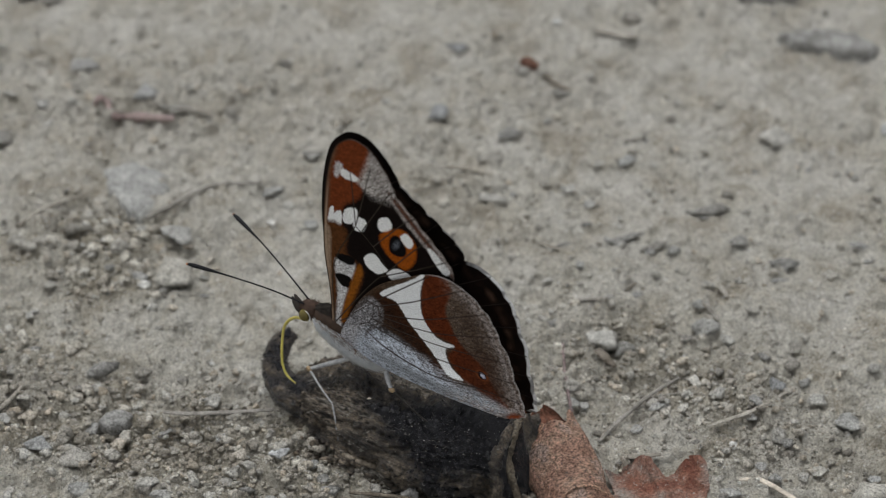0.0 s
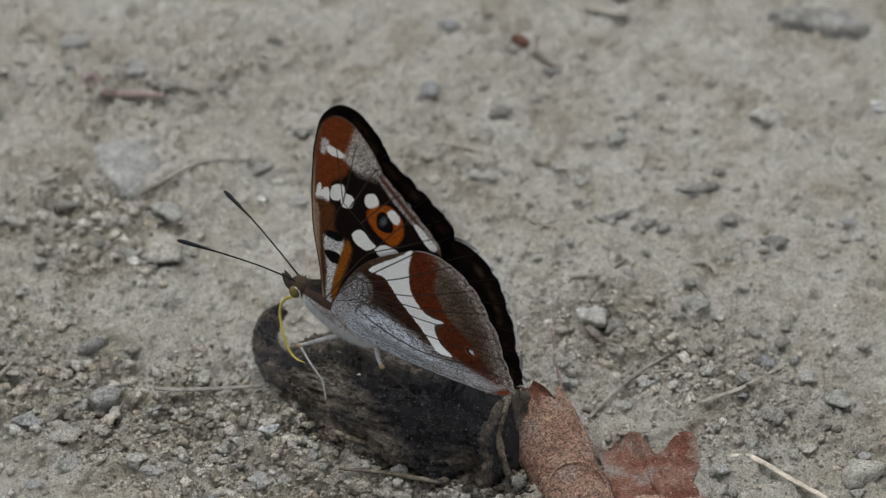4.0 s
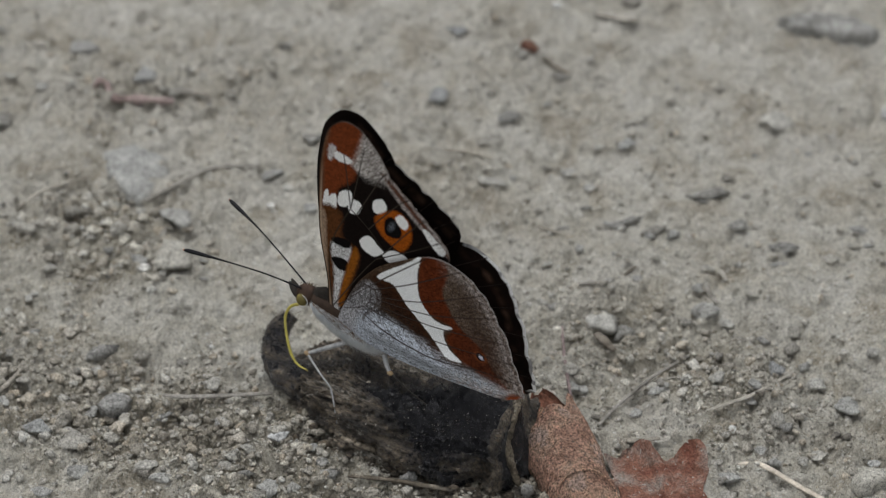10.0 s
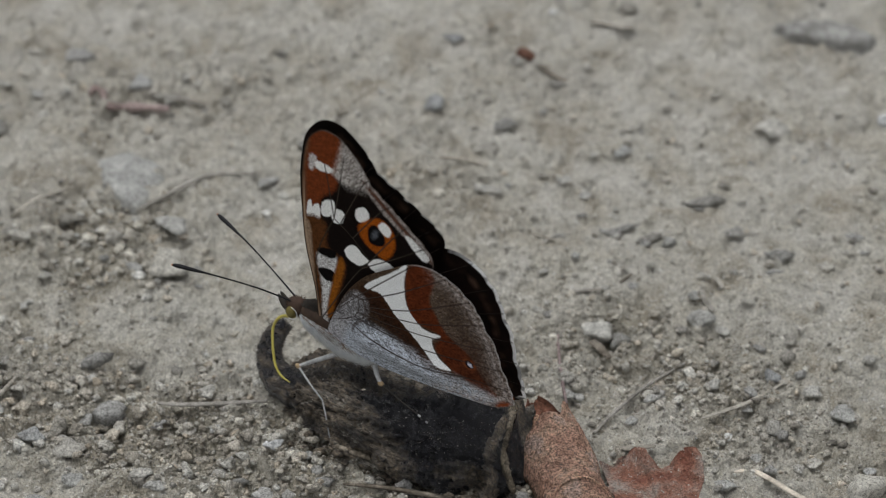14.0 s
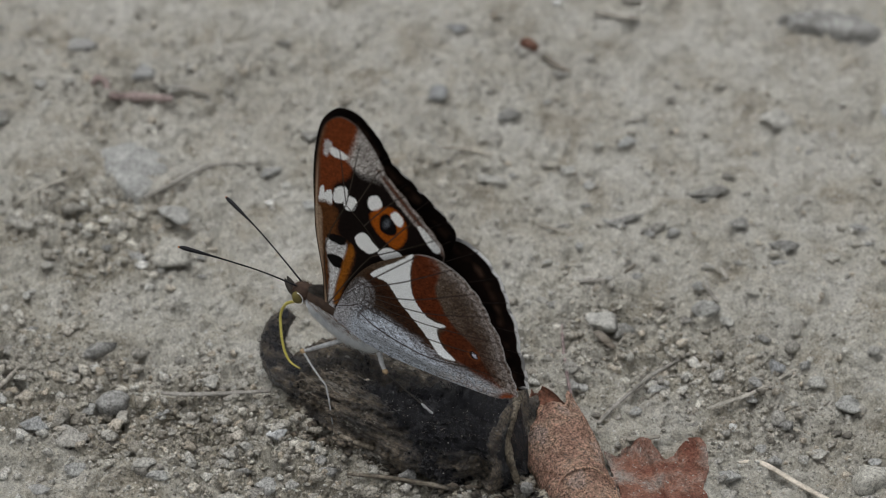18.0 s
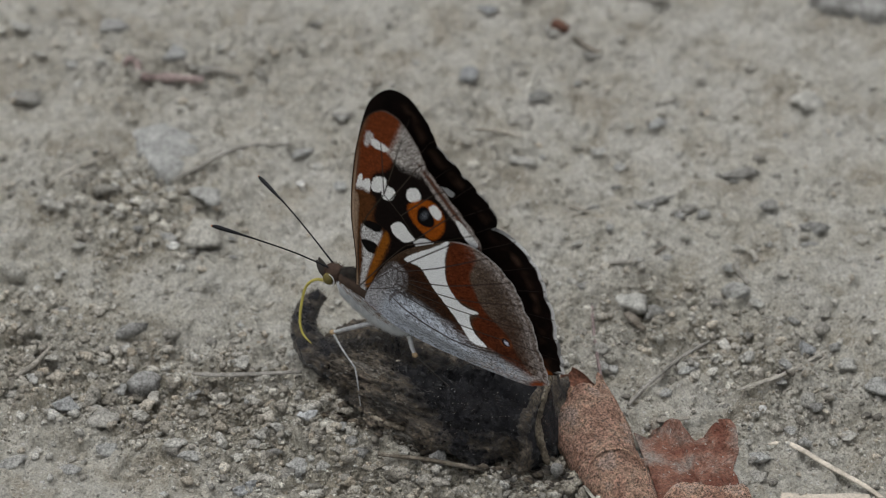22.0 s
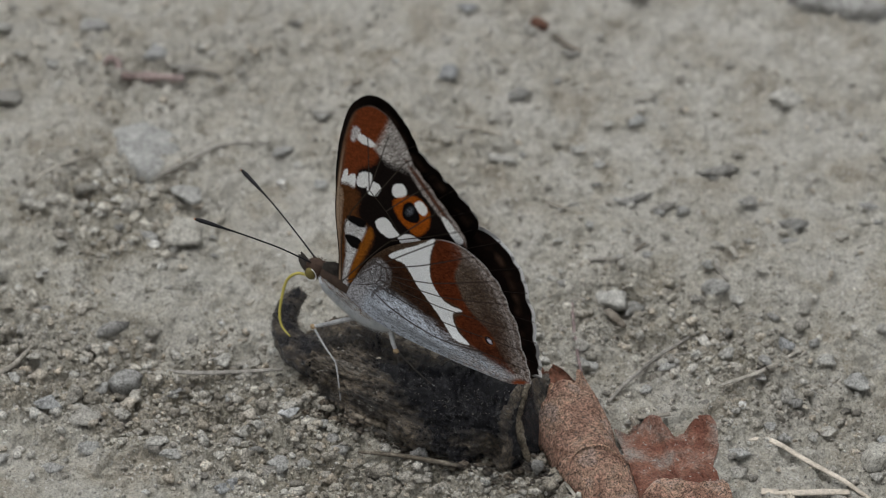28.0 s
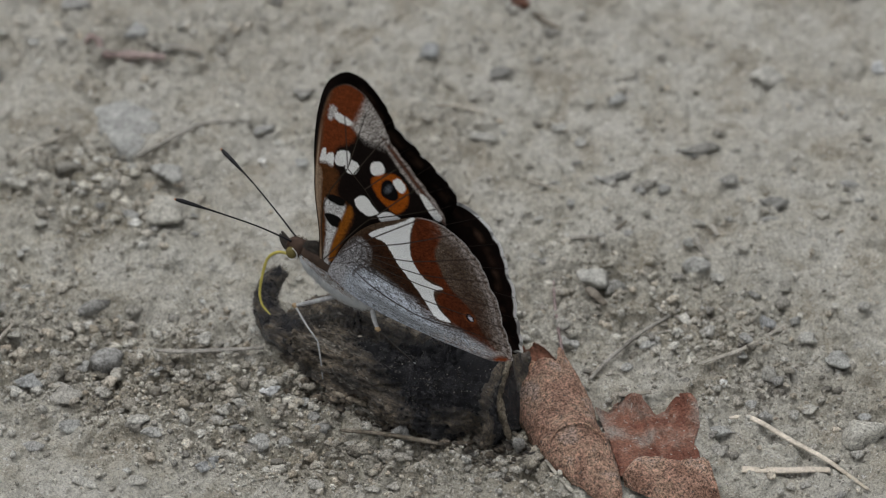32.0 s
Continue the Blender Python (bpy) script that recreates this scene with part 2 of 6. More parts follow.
def wing_material(name, iridescent):
    """Wing scales: the pattern is painted on the mesh; a structural violet gloss comes up at a slant on the upper side."""
    m, nt, bs = material(name)
    at = nt.nodes.new("ShaderNodeAttribute")
    at.attribute_name = "pattern"
    v = coords(nt)
    scales = ramp(nt, noise_tex(nt, v, 5200, 3, 0.7), [(0.3, (0.68, 0.68, 0.68)), (0.55, (1, 1, 1)), (0.75, (1.3, 1.3, 1.3))])
    col = mix_col(nt, 1.0, at.outputs["Color"], scales, 'MULTIPLY')
    if not iridescent:
        # where single dark and pale scales lie mixed, they can be told apart
        pepper = ramp(nt, noise_tex(nt, v, 3100, 3, 0.65), [(0.36, (0.3, 0.28, 0.27)), (0.48, (0.9, 0.9, 0.9)), (0.64, (1.5, 1.52, 1.55))])
        col = mix_col(nt, at.outputs["Alpha"], col, mix_col(nt, 1.0, col, pepper, 'MULTIPLY'))
    nt.links.new(col, bs.inputs["Base Color"])
    bs.inputs["Roughness"].default_value = 0.7
    bs.inputs["Specular IOR Level"].default_value = 0.04
    bump(nt, bs, noise_tex(nt, v, 3800, 3), 0.35, 0.00006)
    if iridescent:
        lw = nt.nodes.new("ShaderNodeLayerWeight")
        lw.inputs["Blend"].default_value = 0.5
        # the scales are tilted outwards along the wing
        span = nt.nodes.new("ShaderNodeVectorTransform")
        span.vector_type, span.convert_from, span.convert_to = 'NORMAL', 'OBJECT', 'WORLD'
        span.inputs[0].default_value = (0, 1, 0)
        lean = nt.nodes.new("ShaderNodeVectorMath")
        lean.operation = 'MULTIPLY_ADD'
        lean.inputs[1].default_value = (0.58, 0.58, 0.58)
        geo = nt.nodes.new("ShaderNodeNewGeometry")
        nt.links.new(span.outputs[0], lean.inputs[0])
        nt.links.new(geo.outputs["Normal"], lean.inputs[2])
        unit = nt.nodes.new("ShaderNodeVectorMath")
        unit.operation = 'NORMALIZE'
        nt.links.new(lean.outputs[0], unit.inputs[0])
        nt.links.new(unit.outputs[0], lw.inputs["Normal"])
        glow = ramp(nt, lw.outputs["Facing"], [(0.36, (0, 0, 0)), (0.5, (1, 1, 1)), (0.64, (0.85, 0.85, 0.85)), (0.8, (0.42, 0.42, 0.42))])
        mul = nt.nodes.new("ShaderNodeMath")
        mul.operation = 'MULTIPLY'
        nt.links.new(glow, mul.inputs[0])
        nt.links.new(at.outputs["Alpha"], mul.inputs[1])
        gloss = nt.nodes.new("ShaderNodeBsdfGlossy")
        gloss.inputs["Color"].default_value = (0.024, 0.014, 0.16, 1)
        gloss.inputs["Roughness"].default_value = 0.5
        mx = nt.nodes.new("ShaderNodeMixShader")
        out = nt.nodes["Material Output"]
        nt.links.new(mul.outputs[0], mx.inputs[0])
        nt.links.new(bs.outputs["BSDF"], mx.inputs[1])
        nt.links.new(gloss.outputs["BSDF"], mx.inputs[2])
        nt.links.new(mx.outputs["Shader"], out.inputs["Surface"])
    return m


WING_UP = wing_material("wing_upperside", True)
WING_DOWN = wing_material("wing_underside", False)
FELT = plain("felt_hairs", (0.11, 0.095, 0.075), 0.8, 300, 0.5)
PALE_SKIN = plain("pale_breast_skin", (0.45, 0.46, 0.48), 0.85, 900, 0.2)
FUR_DARK = plain("dark_thorax_fur", (0.042, 0.036, 0.03), 0.8, 900, 0.4)
FUR_PALE = plain("pale_breast_fur", (0.82, 0.86, 0.9), 0.85, 900, 0.2)
FUR_TAN = plain("tan_shoulder_fur", (0.2, 0.115, 0.06), 0.85, 900, 0.35)
FUR_TAWNY = plain("tawny_collar_fur", (0.052, 0.03, 0.02), 0.85, 900, 0.3)
ABDOMEN = plain("grey_abdomen", (0.085, 0.088, 0.097), 0.45, 500, 0.35)
THORAX_SKIN = plain("brown_thorax_skin", (0.05, 0.03, 0.02), 0.7, 900, 0.3)
LEG_DARK = plain("dark_leg", (0.02, 0.016, 0.013), 0.6, 1200, 0.3)
EYE = plain("olive_eye", (0.13, 0.105, 0.025), 0.25, 300, 0.25, 0.6)
BLACK = plain("black_antenna", (0.008, 0.008, 0.01), 0.55, 700, 0.3, 0.2)
TIP = plain("orange_antenna_tip", (0.4, 0.14, 0.04), 0.5)
YELLOW = plain("yellow_proboscis", (0.44, 0.38, 0.085), 0.45, 700, 0.15)
LEG_WHITE = plain("white_scaled_leg", (0.36, 0.365, 0.37), 0.7, 1500, 0.3)
VEIN = plain("dark_wing_vein", (0.045, 0.033, 0.028), 0.7, 900, 0.4, 0.1)
TAWNY = grainy("tawny_spotted_wing", [(0.3, (0.24, 0.08, 0.018)), (0.7, (0.36, 0.14, 0.032))], 150, 2600, 0.7, 1800, 0.0002, (1, 1, 1), (0.6, (0.05, 0.025, 0.012)), 0.0, 0.6)
LEG_TAN = plain("tan_foot", (0.36, 0.26, 0.15), 0.6, 1200, 0.3)
WHITE_RIM = plain("white_eye_rim", (0.72, 0.72, 0.7), 0.7)


# ---- shapes ----
def hash_noise(x, y, seed=0):
    """Smooth value noise on numpy arrays, 0 to 1."""
    xi, yi = np.floor(x).astype(np.int64), np.floor(y).astype(np.int64)
    fx, fy = x - xi, y - yi
    fx, fy = fx * fx * (3 - 2 * fx), fy * fy * (3 - 2 * fy)

    def h(a, b):
        n = (a * 374761393 + b * 668265263 + seed * 1442695041) & 0xFFFFFFFF
        n = ((n ^ (n >> 13)) * 1274126177) & 0xFFFFFFFF
        return ((n ^ (n >> 16)) & 0xFFFF) / 65535.0

    a, b, c, d = h(xi, yi), h(xi + 1, yi), h(xi, yi + 1), h(xi + 1, yi + 1)
    return (a * (1 - fx) + b * fx) * (1 - fy) + (c * (1 - fx) + d * fx) * fy


def fbm(x, y, scale, octaves=4, seed=0, gain=0.5):
    t, amp, tot = 0, 1.0, 0.0
    for o in range(octaves):
        t = t + amp * hash_noise(x * scale * 2 ** o + 17.3 * o, y * scale * 2 ** o - 9.1 * o, seed + o)
        tot += amp
        amp *= gain
    return t / tot


def lumps(x, y, scale, seed):
    """Rounded grains packed side by side: 1 in a grain's middle, falling to 0 at its rim; and the grain's own number."""
    u, v = x * scale, y * scale
    ui, vi = np.floor(u).astype(np.int64), np.floor(v).astype(np.int64)
    best, own = np.full(x.shape, 9.0), np.zeros(x.shape)
    for a in (-1, 0, 1):
        for b in (-1, 0, 1):
            cu, cv = ui + a, vi + b
            n = (cu * 374761393 + cv * 668265263 + seed * 974711) & 0xFFFFFFFF
            n = ((n ^ (n >> 13)) * 1274126177) & 0xFFFFFFFF
            h1, h2 = ((n >> 3) & 0x3FF) / 1023.0, ((n >> 13) & 0x3FF) / 1023.0
            d = np.hypot(u - cu - h1, v - cv - h2)
            own = np.where(d < best, ((n >> 20) & 0xFF) / 255.0, own)
            best = np.minimum(best, d)
    return np.clip(1 - best * best * 1.6, 0, 1), own


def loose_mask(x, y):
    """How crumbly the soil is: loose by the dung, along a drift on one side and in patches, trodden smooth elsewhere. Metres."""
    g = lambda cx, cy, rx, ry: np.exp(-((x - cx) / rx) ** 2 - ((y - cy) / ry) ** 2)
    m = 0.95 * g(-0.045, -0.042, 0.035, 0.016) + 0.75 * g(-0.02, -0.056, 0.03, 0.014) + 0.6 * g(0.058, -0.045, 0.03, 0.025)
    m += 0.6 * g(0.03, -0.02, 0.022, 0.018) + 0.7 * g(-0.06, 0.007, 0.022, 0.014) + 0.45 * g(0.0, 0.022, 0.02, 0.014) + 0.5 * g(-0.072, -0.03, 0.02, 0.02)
    # last patch: brown soil, with shade at the dung's foot put into its tint
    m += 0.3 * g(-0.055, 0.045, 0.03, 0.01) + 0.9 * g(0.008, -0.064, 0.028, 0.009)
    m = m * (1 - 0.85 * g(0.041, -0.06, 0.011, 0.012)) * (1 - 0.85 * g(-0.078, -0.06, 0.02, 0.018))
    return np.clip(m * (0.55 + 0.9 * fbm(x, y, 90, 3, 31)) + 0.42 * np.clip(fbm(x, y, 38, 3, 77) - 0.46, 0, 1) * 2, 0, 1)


def ground_z(x, y):
    x, y = np.asarray(x, float), np.asarray(y, float)
    r = np.hypot(x, y)
    near = np.exp(-(r / 0.35) ** 2)
    loose = loose_mask(x, y)
    z = 0.0035 * (fbm(x, y, 22, 3, 3) - 0.5)
    z = z + (0.0014 + 0.0020 * loose) * (fbm(x, y, 130, 3, 5) - 0.5)
    for sc, amp, seed in ((95, 0.0020, 2), (170, 0.0023, 3), (330, 0.0019, 5), (620, 0.0013, 6)):
        wx, wy = x + 0.0012 * (fbm(x, y, 400, 2, 50) - 0.5), y + 0.0012 * (fbm(x, y, 400, 2, 51) - 0.5)
        dome, own = lumps(wx, wy, sc, seed)
        z = z + amp * (0.4 + 0.45 * loose) * dome ** 0.7 * np.clip(own * 1.8 - 0.7, 0, 1)
    ridged = np.abs(fbm(x, y, 330, 2, 9) - 0.5) * 2
    z = z + (0.0006 + 0.0019 * loose) * (0.35 - ridged)
    z = z + (0.0009 + 0.0008 * loose) * (fbm(x, y, 800, 3, 11, 0.65) - 0.5)
    pits = np.clip(fbm(x, y, 210, 2, 15) - 0.62, 0, 1)
    z = z - 0.006 * pits * near
    cracks = np.clip(1 - np.abs(fbm(x, y, 240, 3, 25, 0.6) - 0.5) * 22, 0, 1)
    z = z - (0.0003 + 0.0016 * loose) * cracks * hash_noise(x * 90, y * 90, 26)
    far = 0.02 * (fbm(x, y, 1.2, 3, 21) - 0.5) * np.clip(r - 0.3, 0, 1)
    return z * near + far


def gz(x, y):
    return float(ground_z(np.array([x]), np.array([y]))[0])


def mesh_from(name, verts, faces, smooth=True):
    me = bpy.data.meshes.new(name)
    verts = np.asarray(verts, dtype=np.float32)
    faces = np.asarray(faces, dtype=np.int32)
    n = faces.shape[1]
    me.vertices.add(len(verts))
    me.vertices.foreach_set("co", verts.ravel())
    me.loops.add(faces.size)
    me.loops.foreach_set("vertex_index", faces.ravel())
    me.polygons.add(len(faces))
    me.polygons.foreach_set("loop_start", np.arange(0, faces.size, n, dtype=np.int32))
    if smooth:
        me.polygons.foreach_set("use_smooth", np.ones(len(faces), dtype=bool))
    me.update(calc_edges=True)
    return me


def grid_faces(nu, nv, wrap_u=False):
    i, j = np.meshgrid(np.arange(nu if wrap_u else nu - 1), np.arange(nv - 1), indexing="ij")
    a = i * nv + j
    b = ((i + 1) % nu) * nv + j
    return np.stack([a, b, b + 1, a + 1], -1).reshape(-1, 4)


def put(name, me, mat, parent=None, label=""):
    ob = new(name, me)
    me.materials.append(mat)
    if parent is not None:
        ob.parent = parent
    if label:
        tagged(ob, label)
    return ob


def spline(points, n, closed=False):
    """Catmull-Rom through the points, n samples."""
    p = np.asarray(points, float)
    m = len(p)
    t = np.linspace(0, m if closed else m - 1, n, endpoint=not closed)
    i = np.minimum(np.floor(t).astype(int), (m - 1) if closed else (m - 2))
    f = (t - i)[:, None]
    k = (lambda q: p[q % m]) if closed else (lambda q: p[np.clip(q, 0, m - 1)])
    a, b, c, d = k(i - 1), k(i), k(i + 1), k(i + 2)
    return 0.5 * (2 * b + (c - a) * f + (2 * a - 5 * b + 4 * c - d) * f ** 2 + (3 * b - a - 3 * c + d) * f ** 3)


def tube_mesh(name, points, radii, n=40, sides=10, rough=0.0, seed=0, flat=1.0):
    """A bent, tapering, capped rod through points."""
    c = spline(points, n)
    r = np.interp(np.linspace(0, 1, n), np.linspace(0, 1, len(radii)), radii)
    r = r * (1 + rough * (hash_noise(np.arange(n) * 0.7, np.zeros(n), seed) - 0.5) * 2)
    tan = np.gradient(c, axis=0)
    tan /= np.linalg.norm(tan, axis=1)[:, None] + 1e-12
    up = np.array([0.13, 0.07, 1.0])
    u = np.cross(tan, up)
    u /= np.linalg.norm(u, axis=1)[:, None] + 1e-12
    v = np.cross(u, tan)
    a = np.linspace(0, 2 * math.pi, sides, endpoint=False)
    wob = 1 + rough * 0.6 * (hash_noise(np.repeat(np.arange(n), sides) * 0.5, np.tile(np.arange(sides), n) * 1.3, seed + 4).reshape(n, sides) - 0.5) * 2
    ring = c[:, None] + (r[:, None] * wob)[..., None] * (np.cos(a)[None, :, None] * u[:, None] + flat * np.sin(a)[None, :, None] * v[:, None])
    verts = ring.reshape(-1, 3)
    i, j = np.meshgrid(np.arange(n - 1), np.arange(sides), indexing="ij")
    q = np.stack([i * sides + j, i * sides + (j + 1) % sides, (i + 1) * sides + (j + 1) % sides, (i + 1) * sides + j], -1).reshape(-1, 4)
    s, e = len(verts), len(verts) + 1
    verts = np.vstack([verts, c[:1], c[-1:]])
    k = np.arange(sides)
    k2 = (k + 1) % sides
    caps = np.vstack([np.stack([k2, k, np.full(sides, s), np.full(sides, s)], -1), np.stack([k + (n - 1) * sides, k2 + (n - 1) * sides, np.full(sides, e), np.full(sides, e)], -1)])
    bm = bmesh.new()
    vs = [bm.verts.new(x) for x in verts]
    for f in q:
        bm.faces.new([vs[x] for x in f])
    for f in caps:
        bm.faces.new([vs[x] for x in f[:3]])
    for f in bm.faces:
        f.smooth = True
    bmesh.ops.recalc_face_normals(bm, faces=bm.faces)
    me = bpy.data.meshes.new(name)
    bm.to_mesh(me)
    bm.free()
    return me


# ---- ground: one sheet out to the horizon, fine where the clip looks ----
def axis_steps(lo, hi, fine, far):
    core = np.arange(lo, hi + fine / 2, fine)
    grow, step, pos = [], fine, 0.0
    while pos < far:
        step *= 1.22
        pos += step
        grow.append(pos)
    grow = np.array(grow)
    return np.concatenate([lo - grow[::-1], core, hi + grow])


def build_ground():
    xs = axis_steps(-0.1, 0.1, 0.00033, 900)
    ys = axis_steps(-0.08, 0.095, 0.0004, 900)
    X, Y = np.meshgrid(xs, ys, indexing="ij")
    Z = ground_z(X, Y)
    me = mesh_from("ground", np.stack([X, Y, Z], -1).reshape(-1, 3), grid_faces(len(xs), len(ys)))
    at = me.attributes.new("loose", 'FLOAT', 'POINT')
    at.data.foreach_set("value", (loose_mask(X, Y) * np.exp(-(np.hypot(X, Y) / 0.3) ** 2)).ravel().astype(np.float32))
    ob = put("ground", me, CLAY)
    tagged(ob, "dry grey-beige clay path with crumbs and small pits", "ground", kind="structure")


build_ground()

ICO = {}


def ico(sub):
    if sub not in ICO:
        bm = bmesh.new()
        bmesh.ops.create_icosphere(bm, subdivisions=sub, radius=1.0)
        ICO[sub] = (np.array([v.co[:] for v in bm.verts]), np.array([[v.index for v in f.verts] for f in bm.faces]))
        bm.free()
    return ICO[sub]


def clod_verts(rng, sub, w, d, h, jag):
    v, f = ico(sub)
    ax = rng.normal(size=(9, 3))
    ax /= np.linalg.norm(ax, axis=1)[:, None]
    cut = rng.uniform(0.36, 0.82, 9)
    s = np.ones(len(v))
    for a, c in zip(ax, cut):
        dp = v @ a
        s = np.where(dp * s > c, c / np.maximum(dp, 1e-3), s)
    k, o = int(rng.integers(999)), 5 * rng.random()
    s = s * (1 + jag * (hash_noise(v[:, 0] * 2.3 + o, v[:, 1] * 2.3 + v[:, 2] * 1.7, k) - 0.5) + 0.45 * jag * (hash_noise(v[:, 0] * 6 + o, v[:, 1] * 6 + v[:, 2] * 4.3, k + 1) - 0.5))
    ang = rng.uniform(-0.5, 0.5)
    p = v * s[:, None] * np.array([w / 2, d / 2, h / 2])
    c, q = math.cos(ang), math.sin(ang)
    return np.stack([c * p[:, 0] - q * p[:, 1], q * p[:, 0] + c * p[:, 1], p[:, 2]], -1), f


# ---- the dark dropping on which the butterfly feeds ----
LUMP_C, LUMP_DIR = np.array([-3.2, -42.6]) * MM, np.array([0.86, -0.51])
LUMP_N = np.array([0.51, 0.86])


def lump_half(s):
    """Half width and height, in metres, along the lump: s runs from -1 at the thin end to 1 at the blunt one."""
    end = np.clip(1 - np.abs(s) ** 3.2, 0, 1) ** 0.5
    w = (11.0 + 1.6 * s) * end * (1 - 0.3 * np.clip(-s, 0, 1) ** 1.6)
    h = (12.2 + 3.4 * s) * (1 - 0.4 * np.clip(-s - 0.45, 0, 1)) * np.clip(1 - np.abs(s) ** 3.6, 0, 1) ** 0.5
    return w * MM, h * MM


def lump_top(s, n):
    """Height of the lump's skin over the ground, s along (-1..1), n across in metres."""
    w, h = lump_half(s)
    return h * max(0.0, 1 - abs(n / max(w, 1e-5)) ** 2.4) ** (1 / 2.4)


def build_lump():
    thing = tagged(new("dung_lump"), "dark grey-brown felted dung lump with a curled tip on clay", "dung")
    nu, nv = 240, 200
    s = np.sin(np.linspace(-math.pi / 2, math.pi / 2, nu))
    a = np.linspace(-math.pi / 2, 1.5 * math.pi, nv, endpoint=False)
    S, A = np.meshgrid(s, a, indexing="ij")
    W, Hh = lump_half(S)
    ca, sa = np.cos(A), np.sin(A)
    cx = np.sign(ca) * np.abs(ca) ** 0.7
    cz = np.sign(sa) * np.abs(sa) ** 0.72
    n = W * cx
    z = Hh * np.where(sa > 0, 0.3 + 0.7 * cz, 0.3 + 0.31 * cz)
    along = S * 25.2 * MM
    q = along * 1000 + 50
    taper = np.clip((1 - np.abs(S)) * 6, 0.15, 1)
    disp = 0.0017 * (fbm(q * 0.11, A * 1.3 + 9, 1, 3, 41) - 0.5) * 2 + 0.0017 * (fbm(q * 0.3, A * 4 + 30, 1, 5, 43, 0.65) - 0.5) * 2 - 0.0007 * np.abs(fbm(q * 0.2, A * 9 + 12, 1, 2, 49) - 0.5) * 2
    disp = disp + 0.0011 * (0.25 - np.abs(fbm(q * 0.16, A * 7 + 60, 1, 3, 45) - 0.5) * 2) + 0.0009 * (fbm(q * 1.6, A * 16 + 90, 1, 3, 47, 0.6) - 0.5) * 2
    fibre = fbm(q * 0.09 + 0.8 * fbm(q * 0.2, A * 2, 1, 2, 95), A * 26 + 14, 1, 2, 93)
    disp = disp + 0.0011 * (0.3 - np.abs(fibre - 0.5) * 2.4) * np.clip(fbm(q * 0.07, A * 1.7 + 5, 1, 2, 94) * 3 - 0.9, 0, 1)
    disp = disp + 0.0008 * (lumps(q * 0.9, A * 14, 1.0, 96)[0] - 0.5) * np.clip(fbm(q * 0.1, A * 2.4 + 3, 1, 2, 97) * 4 - 1.6, 0, 1)
    disp = disp * taper
    lip = 0.79 + 0.1 * np.clip(-ca, 0, 1) + 0.02 * np.sin(A * 5)
    fold = 0.0016 * np.exp(-((S - lip) / 0.035) ** 2) - 0.0015 * np.exp(-((S - lip + 0.11) / 0.06) ** 2) - 0.0026 * np.clip((S - lip - 0.04) / 0.08, 0, 1) - 0.0008 * np.exp(-((S + 0.1 - 0.3 * ca) / 0.12) ** 2)
    disp = disp + fold * (sa > -0.3)
    n = n + disp * ca
    z = z + disp * np.clip(sa, 0, 1) + 0.0004
    X = LUMP_C[0] + LUMP_DIR[0] * along + LUMP_N[0] * n
    Y = LUMP_C[1] + LUMP_DIR[1] * along + LUMP_N[1] * n
    f = grid_faces(nv, nu, True)
    v = np.stack([X, Y, z], -1).transpose(1, 0, 2).reshape(-1, 3)
    me = mesh_from("lump_body", v, f)
    put("lump_body", me, DUNG, thing)
    blot = lambda cs, ca_, rs, ra: np.exp(-((S - cs) / rs) ** 2 - ((A - ca_ * math.pi) / (ra * math.pi)) ** 2)
    # the blot at 1.0 paints in the shade of the cavity beyond the lip
    wet_and_shade_at = 1.35 * blot(0.45, 0.7, 0.34, 0.22) + 1.0 * blot(0.66, 0.55, 0.2, 0.16) + 0.6 * blot(-0.05, 0.62, 0.3, 0.1) + 0.3 * blot(-0.85, 0.6, 0.25, 0.3) + 0.7 * blot(0.5, 1.02, 0.3, 0.1) + 1.7 * blot(1.0, 0.75, 0.13, 0.6) + 0.4 * blot(-0.35, 0.45, 0.5, 0.12)
    wet_and_shade_at = np.clip(wet_and_shade_at * (0.4 + 1.2 * fbm(q * 0.12, A * 2.2, 1, 4, 57)) - 0.9 * np.exp(-((S - lip) / 0.03) ** 2), 0, 1)
    me.attributes.new("wet_and_shade", 'FLOAT', 'POINT').data.foreach_set("value", wet_and_shade_at.T.ravel().astype(np.float32))
    curl = np.array([(-0.0190, -0.0362, 0.0042), (-0.0238, -0.0336, 0.0048), (-0.0258, -0.0300, 0.0066), (-0.0250, -0.0268, 0.0088), (-0.0226, -0.0250, 0.0104)])
    tip_ob = put("curled_tip", tube_mesh("curled_tip", curl, [0.0040, 0.0031, 0.0023, 0.0021, 0.0011], 60, 22, 0.07, 3), DUNG, thing)
    axis = spline(curl, 60)
    fuzz = np.random.default_rng(17)
    i = fuzz.integers(8, 60, 900)
    way = fuzz.normal(size=(900, 3)) + np.array([-0.25, 0.1, 0.35])
    way /= np.linalg.norm(way, axis=1)[:, None]
    foot = axis[i] + way * np.interp(i, [0, 20, 50, 60], [0.0034, 0.0023, 0.0017, 0.0008])[:, None]
    way = way + fuzz.normal(0, 0.5, (900, 3)) + np.gradient(axis, axis=0)[i] / np.linalg.norm(np.gradient(axis, axis=0)[i], axis=1)[:, None] * 0.6
    way /= np.linalg.norm(way, axis=1)[:, None]
    broad = np.cross(way, (0.3, 0.5, 0.8))
    end = foot + way * fuzz.uniform(0.0006, 0.0024, (900, 1))
    hair = np.stack([foot - broad * 0.00003, foot + broad * 0.00003, foot + np.cross(way, broad) * 0.00004, end], 1).reshape(-1, 3)
    k4 = np.arange(900)[:, None] * 4
